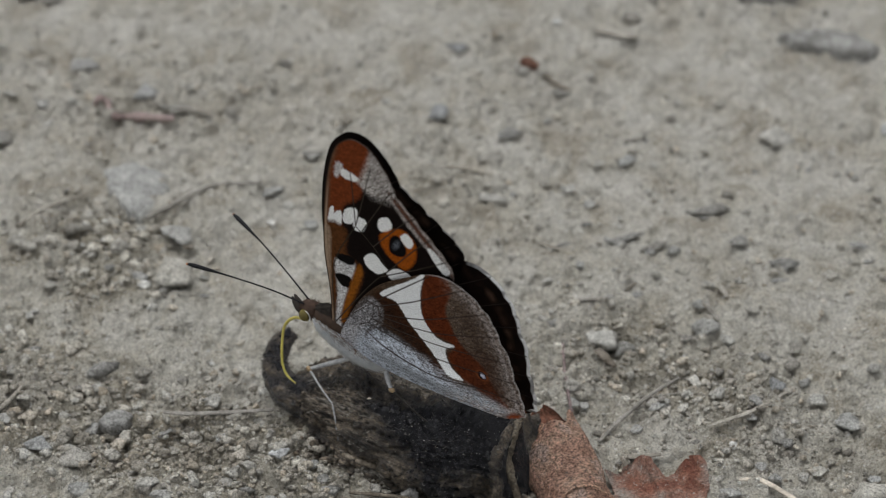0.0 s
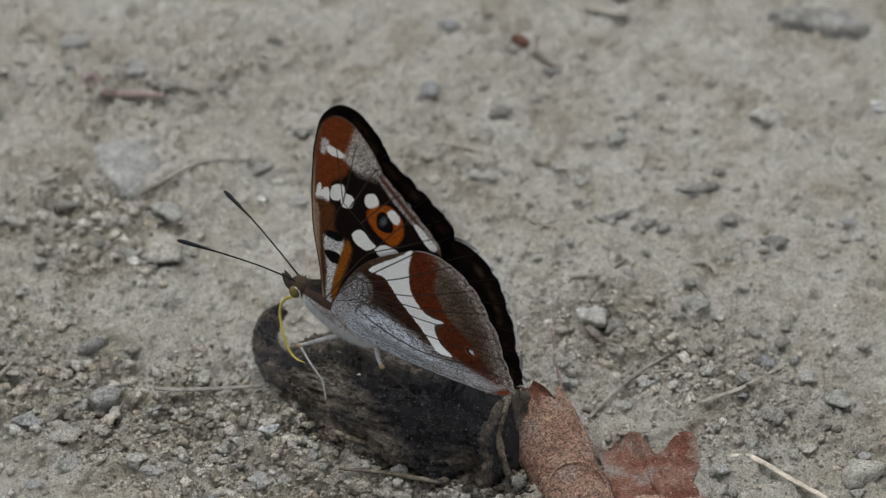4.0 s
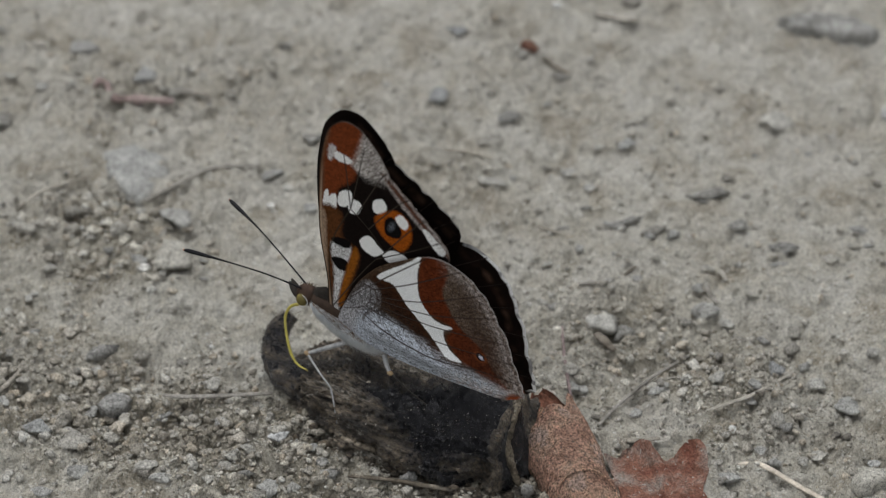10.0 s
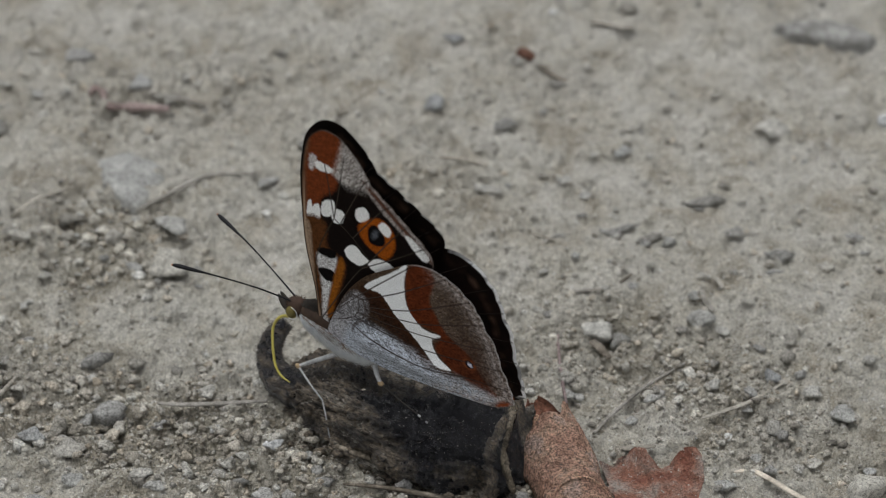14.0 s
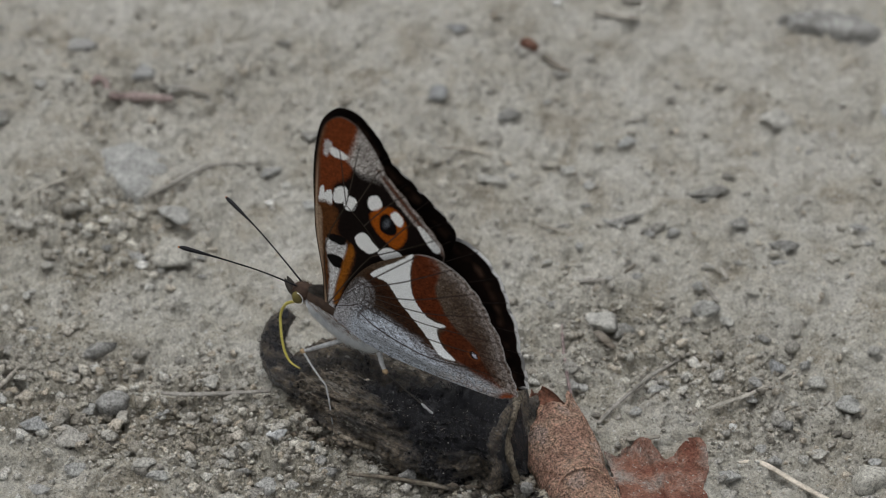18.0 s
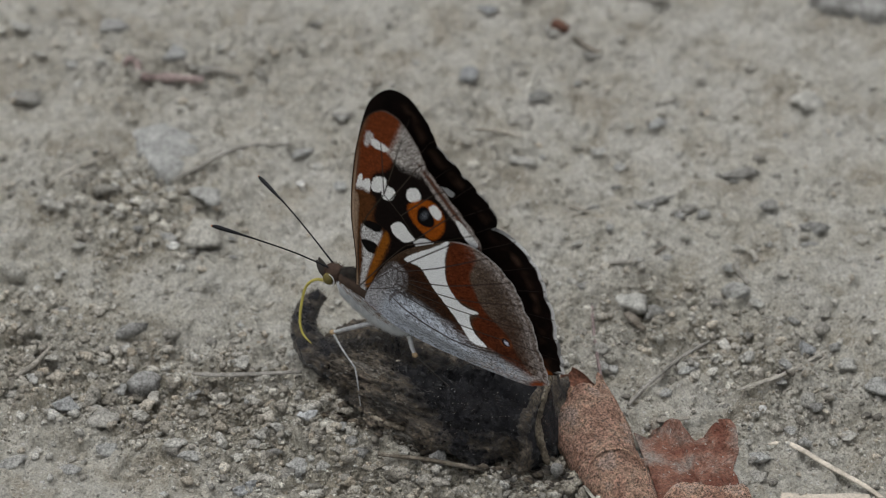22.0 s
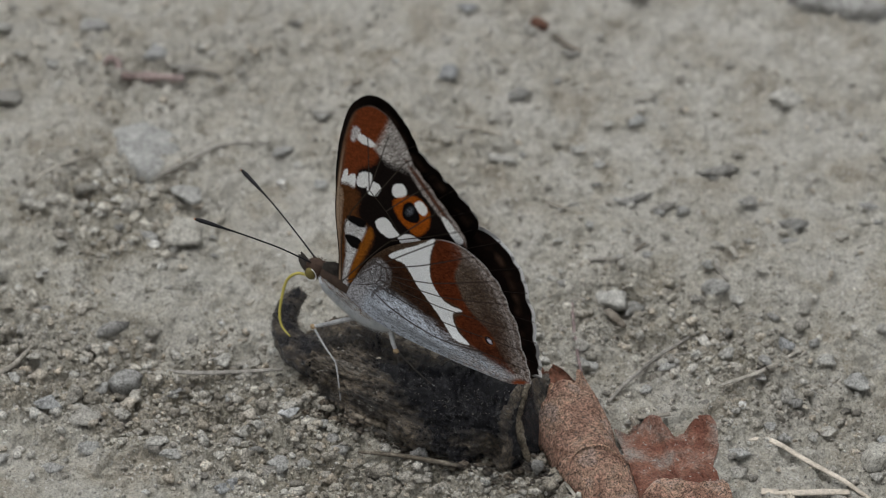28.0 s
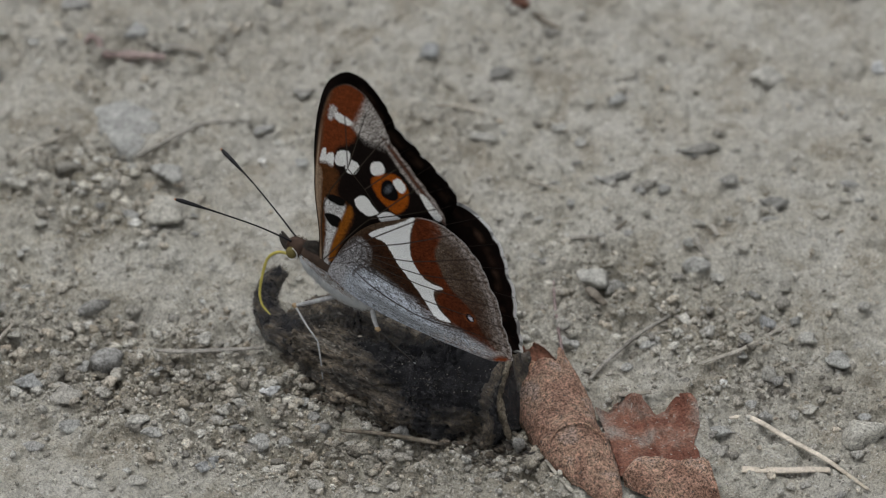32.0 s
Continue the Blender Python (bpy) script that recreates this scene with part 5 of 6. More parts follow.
def build_butterfly():
    root = tagged(new("butterfly"), "dark brown butterfly with white bands and violet sheen, feeding on dung", "butterfly")
    blob("thorax", THORAX, THORAX_SKIN, root, "dark furry thorax with pale breast")
    blob("breast", BREAST, PALE_SKIN, root, "pale bluish-white breast")
    fur("thorax_fur", THORAX, FUR_DARK, root, 3200, 1.2, (1.5, 0, 0.1), (45, 135), 11, 0.05)
    fur("breast_fur", BREAST, FUR_PALE, root, 8000, 1.3, (1.6, 0, -0.25), (140, 400), 12, 0.04, "bluish-white breast fur")
    fur("shoulder_fur", BREAST, FUR_TAN, root, 800, 0.9, (1.7, 0, 0.1), (135, 165), 15, 0.04, "tan fur under the wing roots")
    fur("shoulder_fur", BREAST, FUR_TAN, root, 800, 0.9, (1.7, 0, 0.1), (15, 45), 16, 0.04, "tan fur under the wing roots")
    blob("abdomen", BELLY, ABDOMEN, root, "slate-grey segmented abdomen")
    for k in range(6):
        x = 11 + 2.45 * k
        i = np.argmin(np.abs(spline(BELLY, 200)[:, 0] - x))
        c = spline(BELLY, 200)[i]
        t = np.linspace(0, 2 * math.pi, 15)
        rod("abdomen_ring", np.stack([np.full(15, x), (c[2] + 0.02) * np.cos(t), c[1] + (c[3] + 0.02) * np.sin(t)], -1), [0.045, 0.045], BLACK, root, 40, 6)
    fur("abdomen_fur", BELLY, FUR_DARK, root, 2200, 1.0, (1.2, 0, 0), (30, 150), 13, 0.035)
    head = blob("head", [(-7.6, -2.2, 0.1, 0.1), (-7.2, -2.2, 1.0, 1.1), (-6.2, -2.3, 1.5, 1.7), (-5.0, -2.2, 1.6, 1.7), (-4.2, -2.0, 1.1, 1.3), (-3.9, -2.0, 0.1, 0.1)], FUR_TAWNY, root, "tawny head")
    fur("head_fur", [(-7.4, -2.2, 0.8, 0.9), (-6.2, -2.2, 1.5, 1.7), (-5.0, -2.1, 1.6, 1.7), (-4.2, -2.0, 1.2, 1.4)], FUR_TAWNY, head, 500, 0.6, (-0.2, 0, 0.2), (0, 360), 14, 0.04)
    for s in (-1, 1):
        v, f = ico(3)
        put("eye", mesh_from("eye", (v * np.array([1.05, 0.75, 1.3]) + np.array([-5.9, s * 1.35, -2.7])) * MM, f), EYE, head, "olive-yellow compound eye")
        t = np.linspace(-1.9, 1.7, 14)
        rod("eye_rim", np.stack([-5.75 + 1.12 * np.cos(t), np.full(14, s * 1.62), -2.75 + 1.38 * np.sin(t)], -1), [0.04, 0.1, 0.04], WHITE_RIM, head, 24, 6, "white rim of the eye")
        rod("palp", [(-6.6, s * 0.5, -3.4), (-7.7, s * 0.5, -2.9), (-8.7, s * 0.4, -1.9), (-9.3, s * 0.35, -1.1)], [0.45, 0.55, 0.42, 0.06], FUR_DARK, head, 20, 10, "dark pointed palp")
        ant = rod("antenna", [(-6.7, s * 0.7, -0.9), (-12.5, s * 2.6, 0.2), (-19, s * 4.9, 0.8), (-25.4, s * 7.0, 0.9)], [0.17, 0.13, 0.14, 0.3], BLACK, root, 44, 8, "thin black antenna")
        rod("antenna_club", [(-21.0, s * 5.55, 0.85), (-23.4, s * 6.35, 0.9), (-25.6, s * 7.05, 0.9), (-26.6, s * 7.4, 0.85)], [0.15, 0.34, 0.4, 0.2], BLACK, ant, 24, 10)
        v, f = ico(2)
        put("antenna_tip", mesh_from("antenna_tip", (v * 0.2 + np.array([-26.65, s * 7.42, 0.85])) * MM, f), TIP, ant, "rusty tip of the antenna")
    legs = {
        "front_leg": ([(4.9, -1.5, -5.6), (1.4, -3.0, -8.6), (-1.6, -4.2, -11.2)], [(-1.6, -4.2, -11.2), (1.9, -6.0, -11.8), (5.2, -7.2, -12.6)], [(5.2, -7.2, -12.6), (6.8, -8.3, -14.4), (8.9, -9.6, -17.8)]),
        "middle_leg": ([(11.2, -1.5, -4.6), (12.4, -2.6, -5.3), (13.7, -3.3, -6.1)], [(13.7, -3.3, -6.1), (18.2, -4.2, -6.6), (22.2, -5.0, -6.7)], [(22.2, -5.0, -6.7), (24.6, -5.7, -6.7), (27.4, -6.3, -6.7)]),
        "far_leg": ([(5.0, 1.5, -5.6), (3.0, 4.0, -8.0), (1.0, 5.0, -9.5)], [(1.0, 5.0, -9.5), (2.0, 6.0, -11.5), (3.0, 6.5, -13)], [(3.0, 6.5, -13), (4.0, 7.0, -14), (5.2, 7.4, -15)]),
    }
    for nm, (fem, tib, tar) in legs.items():
        leg = rod(nm, fem, [0.48, 0.42, 0.3], LEG_WHITE, root, 18, 10, "white-scaled leg with tan foot")
        rod("tibia", tib, [0.16, 0.14, 0.14] if nm == "middle_leg" else [0.22, 0.18, 0.15], LEG_DARK if nm == "middle_leg" else LEG_WHITE, leg, 18, 8)
        rod("tarsus", tar, [0.24, 0.26, 0.2] if nm == "middle_leg" else [0.16, 0.15, 0.12], LEG_WHITE, leg, 18, 8, "", 0.25)
        v, f = ico(2)
        put("knee", mesh_from("knee", (v * np.array([0.62, 0.45, 0.5]) + np.array(fem[-1])) * MM, f), LEG_TAN, leg, "orange-tan knee")
    lf = wing("left_forewing", FORE, (5.5, 24), (0.45, 0.70, 7, 0.35), fore_up, fore_down, False, 0.22, root)
    rf = wing("right_forewing", FORE, (5.5, 24), (0.45, 0.70, 7, 0.35), fore_up, fore_down, True, 0.22, root)
    lh = wing("left_hindwing", HIND, (20, 8), (0.30, 0.72, 9, 0.34), hind_up, hind_down, False, -0.1, root)
    rh = wing("right_hindwing", HIND, (20, 8), (0.30, 0.72, 9, 0.34), hind_up, hind_down, True, -0.1, root)
    upper = new("proboscis", tube_mesh("proboscis", np.array([(0, 0, 0), (-2.5, -0.2, -1.5), (-3.3, -0.9, -4.2), (-1.9, -2.8, -7.0)]) * MM, [0.0003, 0.00027, 0.00025, 0.00024], 30, 10))
    upper.data.materials.append(YELLOW)
    upper.parent = root
    tagged(upper, "long yellow proboscis")
    lower = rod("proboscis_end", [(-1.9, -2.8, -7.0), (-0.5, -4.0, -8.9), (1.2, -4.8, -10.0), (3.4, -5.3, -10.0)], [0.26, 0.24, 0.2, 0.1], YELLOW, upper, 26, 10)
    return root, lf, rf, lh, rh, upper


def build_passer():
    """A second butterfly, which only flits past: tawny wings with dark spots and a dark body. It heads to -x."""
    root = tagged(new("butterfly"), "orange-brown butterfly with dark spots, flitting past in the air", "butterfly")
    blob("body", [(-8, 0.2, 0.1, 0.1), (-7, 0.2, 1.2, 1.2), (-3, 0, 1.9, 1.9), (2, 0, 1.7, 1.7), (8, -0.4, 1.3, 1.3), (13, -0.8, 0.7, 0.7), (14, -0.9, 0.1, 0.1)], FUR_DARK, root, "dark brown furry body")
    fore = [(0, 0), (-3, 6), (-5.5, 13), (-7.5, 19), (-6, 22), (-1.5, 20.5), (2.5, 17), (4, 12), (3, 5)]
    hind = [(2, 0.5), (3.5, 6), (4.5, 12), (8, 16), (12.5, 15.5), (15, 11), (14.5, 6), (11, 2)]
    for nm, outline, mid, lift in (("forewing", fore, (-1, 11), 0.3), ("hindwing", hind, (8, 8), 0.0)):
        for side in (1, -1):
            o = spline(outline, 64, True)
            r = np.linspace(0, 1, 14)
            g = np.array(mid) + r[None, :, None] * (o - np.array(mid))[:, None, :]
            rim = 0.12 * (1 - r[None, :] ** 6) * np.ones((64, 1))
            z = lift - 0.3 * g[..., 1] + 0.25 * np.sin(g[..., 0] * 0.8 + g[..., 1] * 0.3)
            top, low = (np.stack([g[..., 0], side * (1.2 + 0.65 * g[..., 1]), z + k * rim], -1).reshape(-1, 3) for k in (1, -1))
            f = grid_faces(64, 14, True)
            put(nm, mesh_from(nm, np.vstack([top, low]) * MM, np.vstack([f[:, ::side], f[:, ::-side] + len(top)])), TAWNY, root)
    for side in (1, -1):
        rod("antenna", [(-7, side * 0.5, 0.6), (-11, side * 2.2, 1.6), (-16, side * 4.4, 2.0)], [0.12, 0.1, 0.3], BLACK, root, 20, 6)
    return root


PASSER = build_passer()
BUTTERFLY, LEFT_FORE, RIGHT_FORE, LEFT_HIND, RIGHT_HIND, PROBOSCIS = build_butterfly()


# ---- loose stones and clods, one by one ----
NAMES = {'g': ("pebble", "grey dusty pebble on the clay path", "pebble"), 'd': ("clod", "dark crumbly clod of soil on clay", "clod"), 'p': ("pebble", "pale beige stone lying on clay", "pebble"),
         'w': ("pebble", "small white quartz pebble on clay", "pebble"), 'b': ("pebble", "smooth blue-grey pebble on clay", "pebble")}
PEBBLE_RNG = np.random.default_rng(4)


def pebble(x, y, w, d, h, kind):
    """A stone: place, width, depth and height in mm, and its sort."""
    jag = {'d': 0.8, 'g': 0.35, 'p': 0.3, 'w': 0.2, 'b': 0.35}[kind]
    w, d, h = w * 1.25, d * 1.25, h * 1.3
    v, f = clod_verts(PEBBLE_RNG, 2 if kind == 'd' else 3, w, d, h, jag)
    nm, label, cat = NAMES[kind]
    ob = put(nm, mesh_from(nm, v * MM, f, False), STONE[kind])
    a = np.linspace(0, 2 * math.pi, 8, endpoint=False)
    bed = ground_z(x * MM + 0.4 * w * MM * np.cos(a), y * MM + 0.4 * d * MM * np.sin(a))
    ob.location = (x * MM, y * MM, float(np.percentile(bed, 75)) + 0.24 * h * MM)
    tagged(ob, label, cat, "stones on the path")


pebble(-64.7, 59.0, 4.8, 3.8, 1.5, 'g')
pebble(-82.0, 58.4, 4.8, 3.1, 1.3, 'g')
pebble(-71.5, 46.9, 3.0, 2.4, 1.0, 'g')
pebble(-80.5, 37.9, 6.4, 4.4, 1.8, 'd')
pebble(-64.1, 12.6, 5.4, 3.0, 1.5, 'd')
pebble(-66.8, 7.7, 7.5, 3.0, 2.1, 'd')
pebble(-73.7, 9.0, 4.6, 2.0, 1.3, 'd')
pebble(-54.9, 5.3, 4.3, 3.5, 2.2, 'g')
pebble(-45.3, -1.6, 6.4, 6.4, 5.0, 'p')
pebble(-44.7, 8.3, 5.4, 4.3, 2.0, 'g')
pebble(-51.5, -0.5, 2.9, 2.3, 1.0, 'g')
pebble(-50.3, -3.4, 2.7, 1.9, 0.7, 'w')
pebble(-78.8, -10.7, 5.5, 4.4, 4.3, 'g')
pebble(6.2, 65.5, 4.1, 2.3, 1.2, 'b')
pebble(2.9, 44.5, 4.1, 3.2, 2.5, 'b')
pebble(12.4, 33.0, 5.3, 4.2, 1.9, 'g')
pebble(15.9, 39.1, 6.4, 2.6, 1.8, 'd')
pebble(19.2, 58.8, 4.3, 3.5, 1.5, 'd')
pebble(40.1, 39.4, 4.7, 2.0, 1.3, 'g')
pebble(46.7, 44.7, 2.4, 1.5, 0.7, 'd')
pebble(67.1, 38.7, 6.6, 4.3, 1.9, 'g')
pebble(57.4, 8.0, 5.8, 2.8, 1.6, 'd')
pebble(52.2, 17.6, 6.3, 2.5, 1.8, 'd')
pebble(41.9, 7.3, 4.5, 1.8, 1.3, 'd')
pebble(45.7, 6.0, 3.3, 2.6, 1.5, 'g')
pebble(37.4, 10.4, 5.6, 2.2, 1.6, 'd')
pebble(12.7, 21.9, 4.6, 2.9, 1.3, 'g')
pebble(-53.6, -37.3, 5.5, 4.4, 4.3, 'g')
pebble(-66.5, -43.7, 5.7, 2.9, 1.6, 'b')
pebble(-60.3, -46.3, 6.1, 4.0, 1.7, 'g')
pebble(-59.0, -54.1, 3.1, 2.5, 2.0, 'b')
pebble(-24.7, -46.9, 3.3, 2.7, 2.1, 'w')
pebble(-25.9, -58.7, 4.8, 3.7, 1.4, 'g')
pebble(-22.1, -59.0, 2.5, 2.0, 1.6, 'g')
pebble(-36.5, -34.5, 4.2, 3.3, 1.3, 'g')
pebble(-31.8, -32.4, 3.0, 2.3, 0.8, 'g')
pebble(-27.6, -31.1, 3.2, 1.7, 0.9, 'p')
pebble(-26.3, -42.3, 2.6, 2.0, 2.0, 'd')
pebble(-1.9, -57.8, 3.0, 2.6, 2.8, 'g')
pebble(-35.4, -63.4, 5.0, 2.5, 1.4, 'b')
pebble(-44.3, -57.3, 3.7, 2.6, 1.0, 'b')
pebble(-74.9, -56.7, 4.3, 3.0, 1.2, 'g')
pebble(-45.1, -40.4, 3.0, 2.0, 0.8, 'g')
pebble(50.3, -16.0, 4.2, 3.4, 2.9, 'b')
pebble(54.0, -17.7, 2.8, 2.1, 0.8, 'p')
pebble(40.9, -35.2, 5.0, 2.0, 1.4, 'p')
pebble(52.2, -31.9, 3.2, 2.5, 1.5, 'g')
pebble(61.2, -43.0, 3.2, 2.5, 2.0, 'g')
pebble(68.4, -34.8, 3.6, 2.9, 1.7, 'g')
pebble(67.0, -30.4, 2.6, 2.1, 2.1, 'g')
pebble(73.7, -39.6, 5.1, 4.0, 1.4, 'b')
pebble(36.5, -27.4, 2.2, 1.8, 1.8, 'g')
pebble(26.0, -30.3, 2.6, 2.1, 1.6, 'g')
pebble(25.9, -33.7, 3.0, 2.3, 0.8, 'b')
pebble(60.4, -52.7, 3.1, 2.5, 2.0, 'b')
pebble(53.5, -44.6, 2.0, 1.6, 1.2, 'w')
pebble(-24.9, 20.2, 2.3, 1.8, 0.9, 'p')
pebble(-28.1, 23.1, 4.2, 2.8, 1.2, 'g')
pebble(-27.8, 14.7, 1.9, 1.5, 0.6, 'w')
pebble(-51.5, 10.8, 2.7, 2.0, 0.8, 'g')
pebble(-78.1, 49.6, 3.2, 1.6, 0.9, 'g')
pebble(-26.3, 60.8, 3.9, 1.6, 1.1, 'd')
pebble(-20.9, 33.6, 3.6, 2.7, 1.0, 'd')
pebble(21.4, -10.5, 2.6, 1.6, 0.7, 'g')
pebble(23.4, -13.6, 2.4, 1.9, 0.7, 'd')
pebble(32.7, -7.6, 3.1, 1.8, 0.9, 'g')
pebble(58.9, -10.5, 2.6, 1.6, 0.7, 'g')
pebble(65.9, -19.9, 4.4, 3.1, 1.2, 'd')
pebble(60.3, -21.8, 2.6, 2.1, 0.8, 'd')
pebble(73.9, -0.1, 3.1, 2.1, 0.9, 'g')
pebble(69.3, 15.5, 2.7, 2.0, 0.8, 'g')
pebble(30.5, 20.3, 2.5, 1.7, 0.7, 'g')
pebble(23.3, 26.7, 2.9, 1.3, 0.8, 'd')
pebble(32.9, 32.4, 1.9, 1.5, 0.6, 'g')
pebble(26.5, 51.5, 4.7, 1.9, 1.3, 'd')
pebble(57.1, 49.7, 2.6, 1.5, 0.7, 'g')
pebble(-72.7, -25.5, 3.4, 2.2, 1.0, 'd')
pebble(-69.1, -19.6, 3.0, 2.1, 0.8, 'd')
pebble(-49.8, -25.5, 6.0, 2.4, 1.7, 'd')
pebble(-57.2, -25.9, 7.4, 3.0, 2.1, 'd')
pebble(-70.2, -33.3, 2.6, 1.9, 0.7, 'g')
pebble(-72.8, -38.3, 3.0, 2.0, 0.8, 'g')
pebble(-57.5, -38.5, 3.4, 2.5, 0.9, 'g')
pebble(-39.7, -40.5, 3.0, 2.3, 0.8, 'g')
pebble(-35.2, -41.8, 2.6, 2.0, 0.8, 'g')
pebble(-31.1, -46.0, 2.4, 1.9, 0.7, 'g')
pebble(-43.9, -44.6, 2.4, 1.9, 0.7, 'g')
pebble(-48.6, -48.1, 2.5, 2.0, 0.8, 'g')
pebble(-33.9, -52.4, 3.3, 2.5, 0.9, 'g')
pebble(-30.4, -53.6, 2.3, 1.9, 0.9, 'd')
pebble(-17.3, -53.7, 2.9, 2.3, 0.8, 'd')
pebble(-19.3, -49.5, 2.3, 1.9, 0.9, 'g')
pebble(-15.3, -56.6, 3.3, 2.6, 1.0, 'd')
pebble(-10.5, -59.0, 2.3, 1.6, 0.6, 'g')
pebble(57.3, -38.2, 2.4, 1.9, 0.7, 'g')
pebble(62.8, -45.3, 4.3, 1.7, 1.2, 'd')
pebble(58.1, -49.6, 2.5, 2.0, 1.1, 'g')
pebble(50.6, -53.6, 2.3, 1.9, 0.7, 'g')
pebble(68.2, -50.9, 2.5, 2.0, 0.8, 'g')
pebble(55.8, -48.0, 2.4, 1.9, 0.7, 'p')
pebble(37.5, -39.7, 2.6, 2.1, 0.8, 'g')
pebble(44.1, -25.3, 4.0, 1.6, 1.1, 'd')
pebble(77.5, -58.0, 8.2, 6.5, 3.8, 'p')
pebble(52.6, -56.6, 3.3, 2.6, 1.0, 'g')
pebble(51.9, -60.7, 3.5, 2.7, 1.0, 'g')
pebble(77.7, -51.5, 2.0, 1.6, 0.7, 'b')
pebble(75.9, -62.2, 2.5, 2.0, 1.1, 'g')
pebble(68.4, -59.3, 2.9, 2.3, 1.0, 'g')
pebble(27.6, -33.3, 2.8, 2.2, 0.9, 'p')
pebble(66.3, -69.1, 2.3, 1.6, 0.6, 'g')
pebble(-6.9, -69.8, 2.9, 2.0, 0.8, 'g')
pebble(-16.5, -68.5, 2.9, 2.3, 0.8, 'g')
pebble(-46.8, -53.6, 3.9, 2.6, 1.1, 'g')
pebble(-55.7, -67.2, 4.2, 2.4, 1.2, 'g')
pebble(-64.9, -58.9, 3.5, 2.1, 1.0, 'g')
pebble(-47.1, -68.4, 3.5, 2.1, 1.0, 'g')
pebble(-3.1, -69.0, 2.5, 1.8, 0.7, 'g')
pebble(13.2, -67.1, 3.3, 1.9, 0.9, 'g')
pebble(-71.7, 7.2, 4.3, 2.3, 1.5, 'g')
pebble(-60.2, 4.5, 2.1, 1.9, 1.3, 'g')
pebble(-62.4, 9.2, 1.2, 1.1, 0.8, 'p')
pebble(-46.5, -4.3, 1.7, 1.4, 0.9, 'g')
pebble(-56.4, 0.5, 2.1, 1.7, 1.1, 'g')
pebble(-39.6, 0.1, 1.7, 0.9, 0.6, 'g')
pebble(-39.4, -4.2, 1.9, 0.9, 0.6, 'g')
pebble(32.2, -17.9, 5.1, 4.6, 3.0, 'g')
pebble(35.6, 8.9, 3.8, 1.7, 1.1, 'd')
pebble(64.8, -26.1, 3.4, 3.1, 2.1, 'd')
pebble(62.1, -30.5, 3.0, 2.7, 2.2, 'b')
pebble(65.5, 1.5, 4.7, 2.8, 1.8, 'd')
pebble(51.4, -4.5, 3.4, 2.8, 1.8, 'p')
pebble(25.9, -29.2, 2.0, 1.8, 1.3, 'g')
pebble(22.0, -27.2, 2.0, 1.8, 1.6, 'g')
pebble(41.9, -1.1, 2.0, 1.8, 1.2, 'p')
pebble(41.2, 6.0, 1.9, 1.3, 0.9, 'g')
# the next two thin dark pieces stand in for the shade of crevices
pebble(51.4, 15.9, 3.0, 0.8, 0.5, 'd')
pebble(59.3, 17.4, 2.2, 0.9, 0.6, 'd')
pebble(28.6, -2.4, 1.7, 1.3, 0.9, 'p')
pebble(24.6, -1.7, 0.8, 0.7, 0.5, 'w')
pebble(58.3, -34.9, 2.6, 1.9, 1.2, 'g')
pebble(42.6, -34.1, 1.9, 1.7, 1.1, 'g')
pebble(63.3, 15.4, 1.7, 0.9, 0.6, 'g')
pebble(78.0, 3.6, 2.6, 1.3, 0.9, 'g')
pebble(81.0, 2.9, 2.0, 1.1, 0.7, 'p')
pebble(64.3, -2.3, 3.4, 0.9, 0.6, 'b')
pebble(25.9, 9.1, 4.3, 1.1, 0.7, 'd')
pebble(21.3, 13.0, 2.0, 1.1, 0.7, 'd')
pebble(28.8, 2.8, 2.0, 1.5, 1.0, 'g')
pebble(22.6, -0.1, 2.2, 1.3, 0.9, 'g')
pebble(56.1, -22.4, 1.7, 1.1, 0.7, 'd')
pebble(38.7, -6.9, 2.2, 1.3, 0.9, 'g')
pebble(79.9, 29.6, 2.0, 1.1, 0.7, 'p')
pebble(72.0, 30.3, 1.7, 1.3, 0.9, 'b')
pebble(41.8, 23.3, 1.9, 0.9, 0.6, 'g')
pebble(30.1, 13.8, 2.4, 1.1, 0.7, 'd')
pebble(34.8, 0.7, 1.7, 1.1, 0.7, 'g')
pebble(62.0, 29.6, 2.2, 1.1, 0.7, 'd')
pebble(15.4, -1.5, 2.0, 0.9, 0.6, 'g')
pebble(16.8, 23.2, 1.7, 1.1, 0.7, 'g')
pebble(-70.4, -10.7, 2.2, 1.7, 1.1, 'g')
pebble(-61.1, -15.7, 1.9, 1.1, 0.7, 'b')
pebble(-25.0, -14.0, 1.0, 0.6, 0.4, 'd')
pebble(-66.9, -3.2, 2.6, 1.5, 1.0, 'g')
pebble(-47.1, -13.3, 1.5, 0.7, 0.5, 'd')
pebble(-35.1, 17.1, 1.5, 0.7, 0.5, 'd')
pebble(87.6, 41.5, 3.4, 3.1, 2.1, 'w')
pebble(-65.6, 61.1, 3.2, 2.8, 1.8, 'p')
pebble(23.5, 43.5, 1.5, 0.9, 0.6, 'b')
pebble(56.6, 22.7, 2.2, 1.5, 1.0, 'd')
pebble(79.5, 7.5, 3.4, 1.9, 1.2, 'g')
pebble(-40.5, 42.7, 1.7, 1.1, 0.7, 'd')
pebble(26.0, 73.1, 2.0, 1.6, 1.6, 'w')
pebble(38.1, 32.2, 3.0, 2.6, 1.8, 'b')
pebble(-52.3, 50.2, 6.0, 4.0, 2.4, 'b')
pebble(-46.4, 46.7, 4.0, 3.0, 2.2, 'd')
pebble(-36.3, 45.6, 3.2, 2.6, 2.0, 'd')
pebble(-20.8, 14.0, 2.4, 2.0, 1.3, 'b')
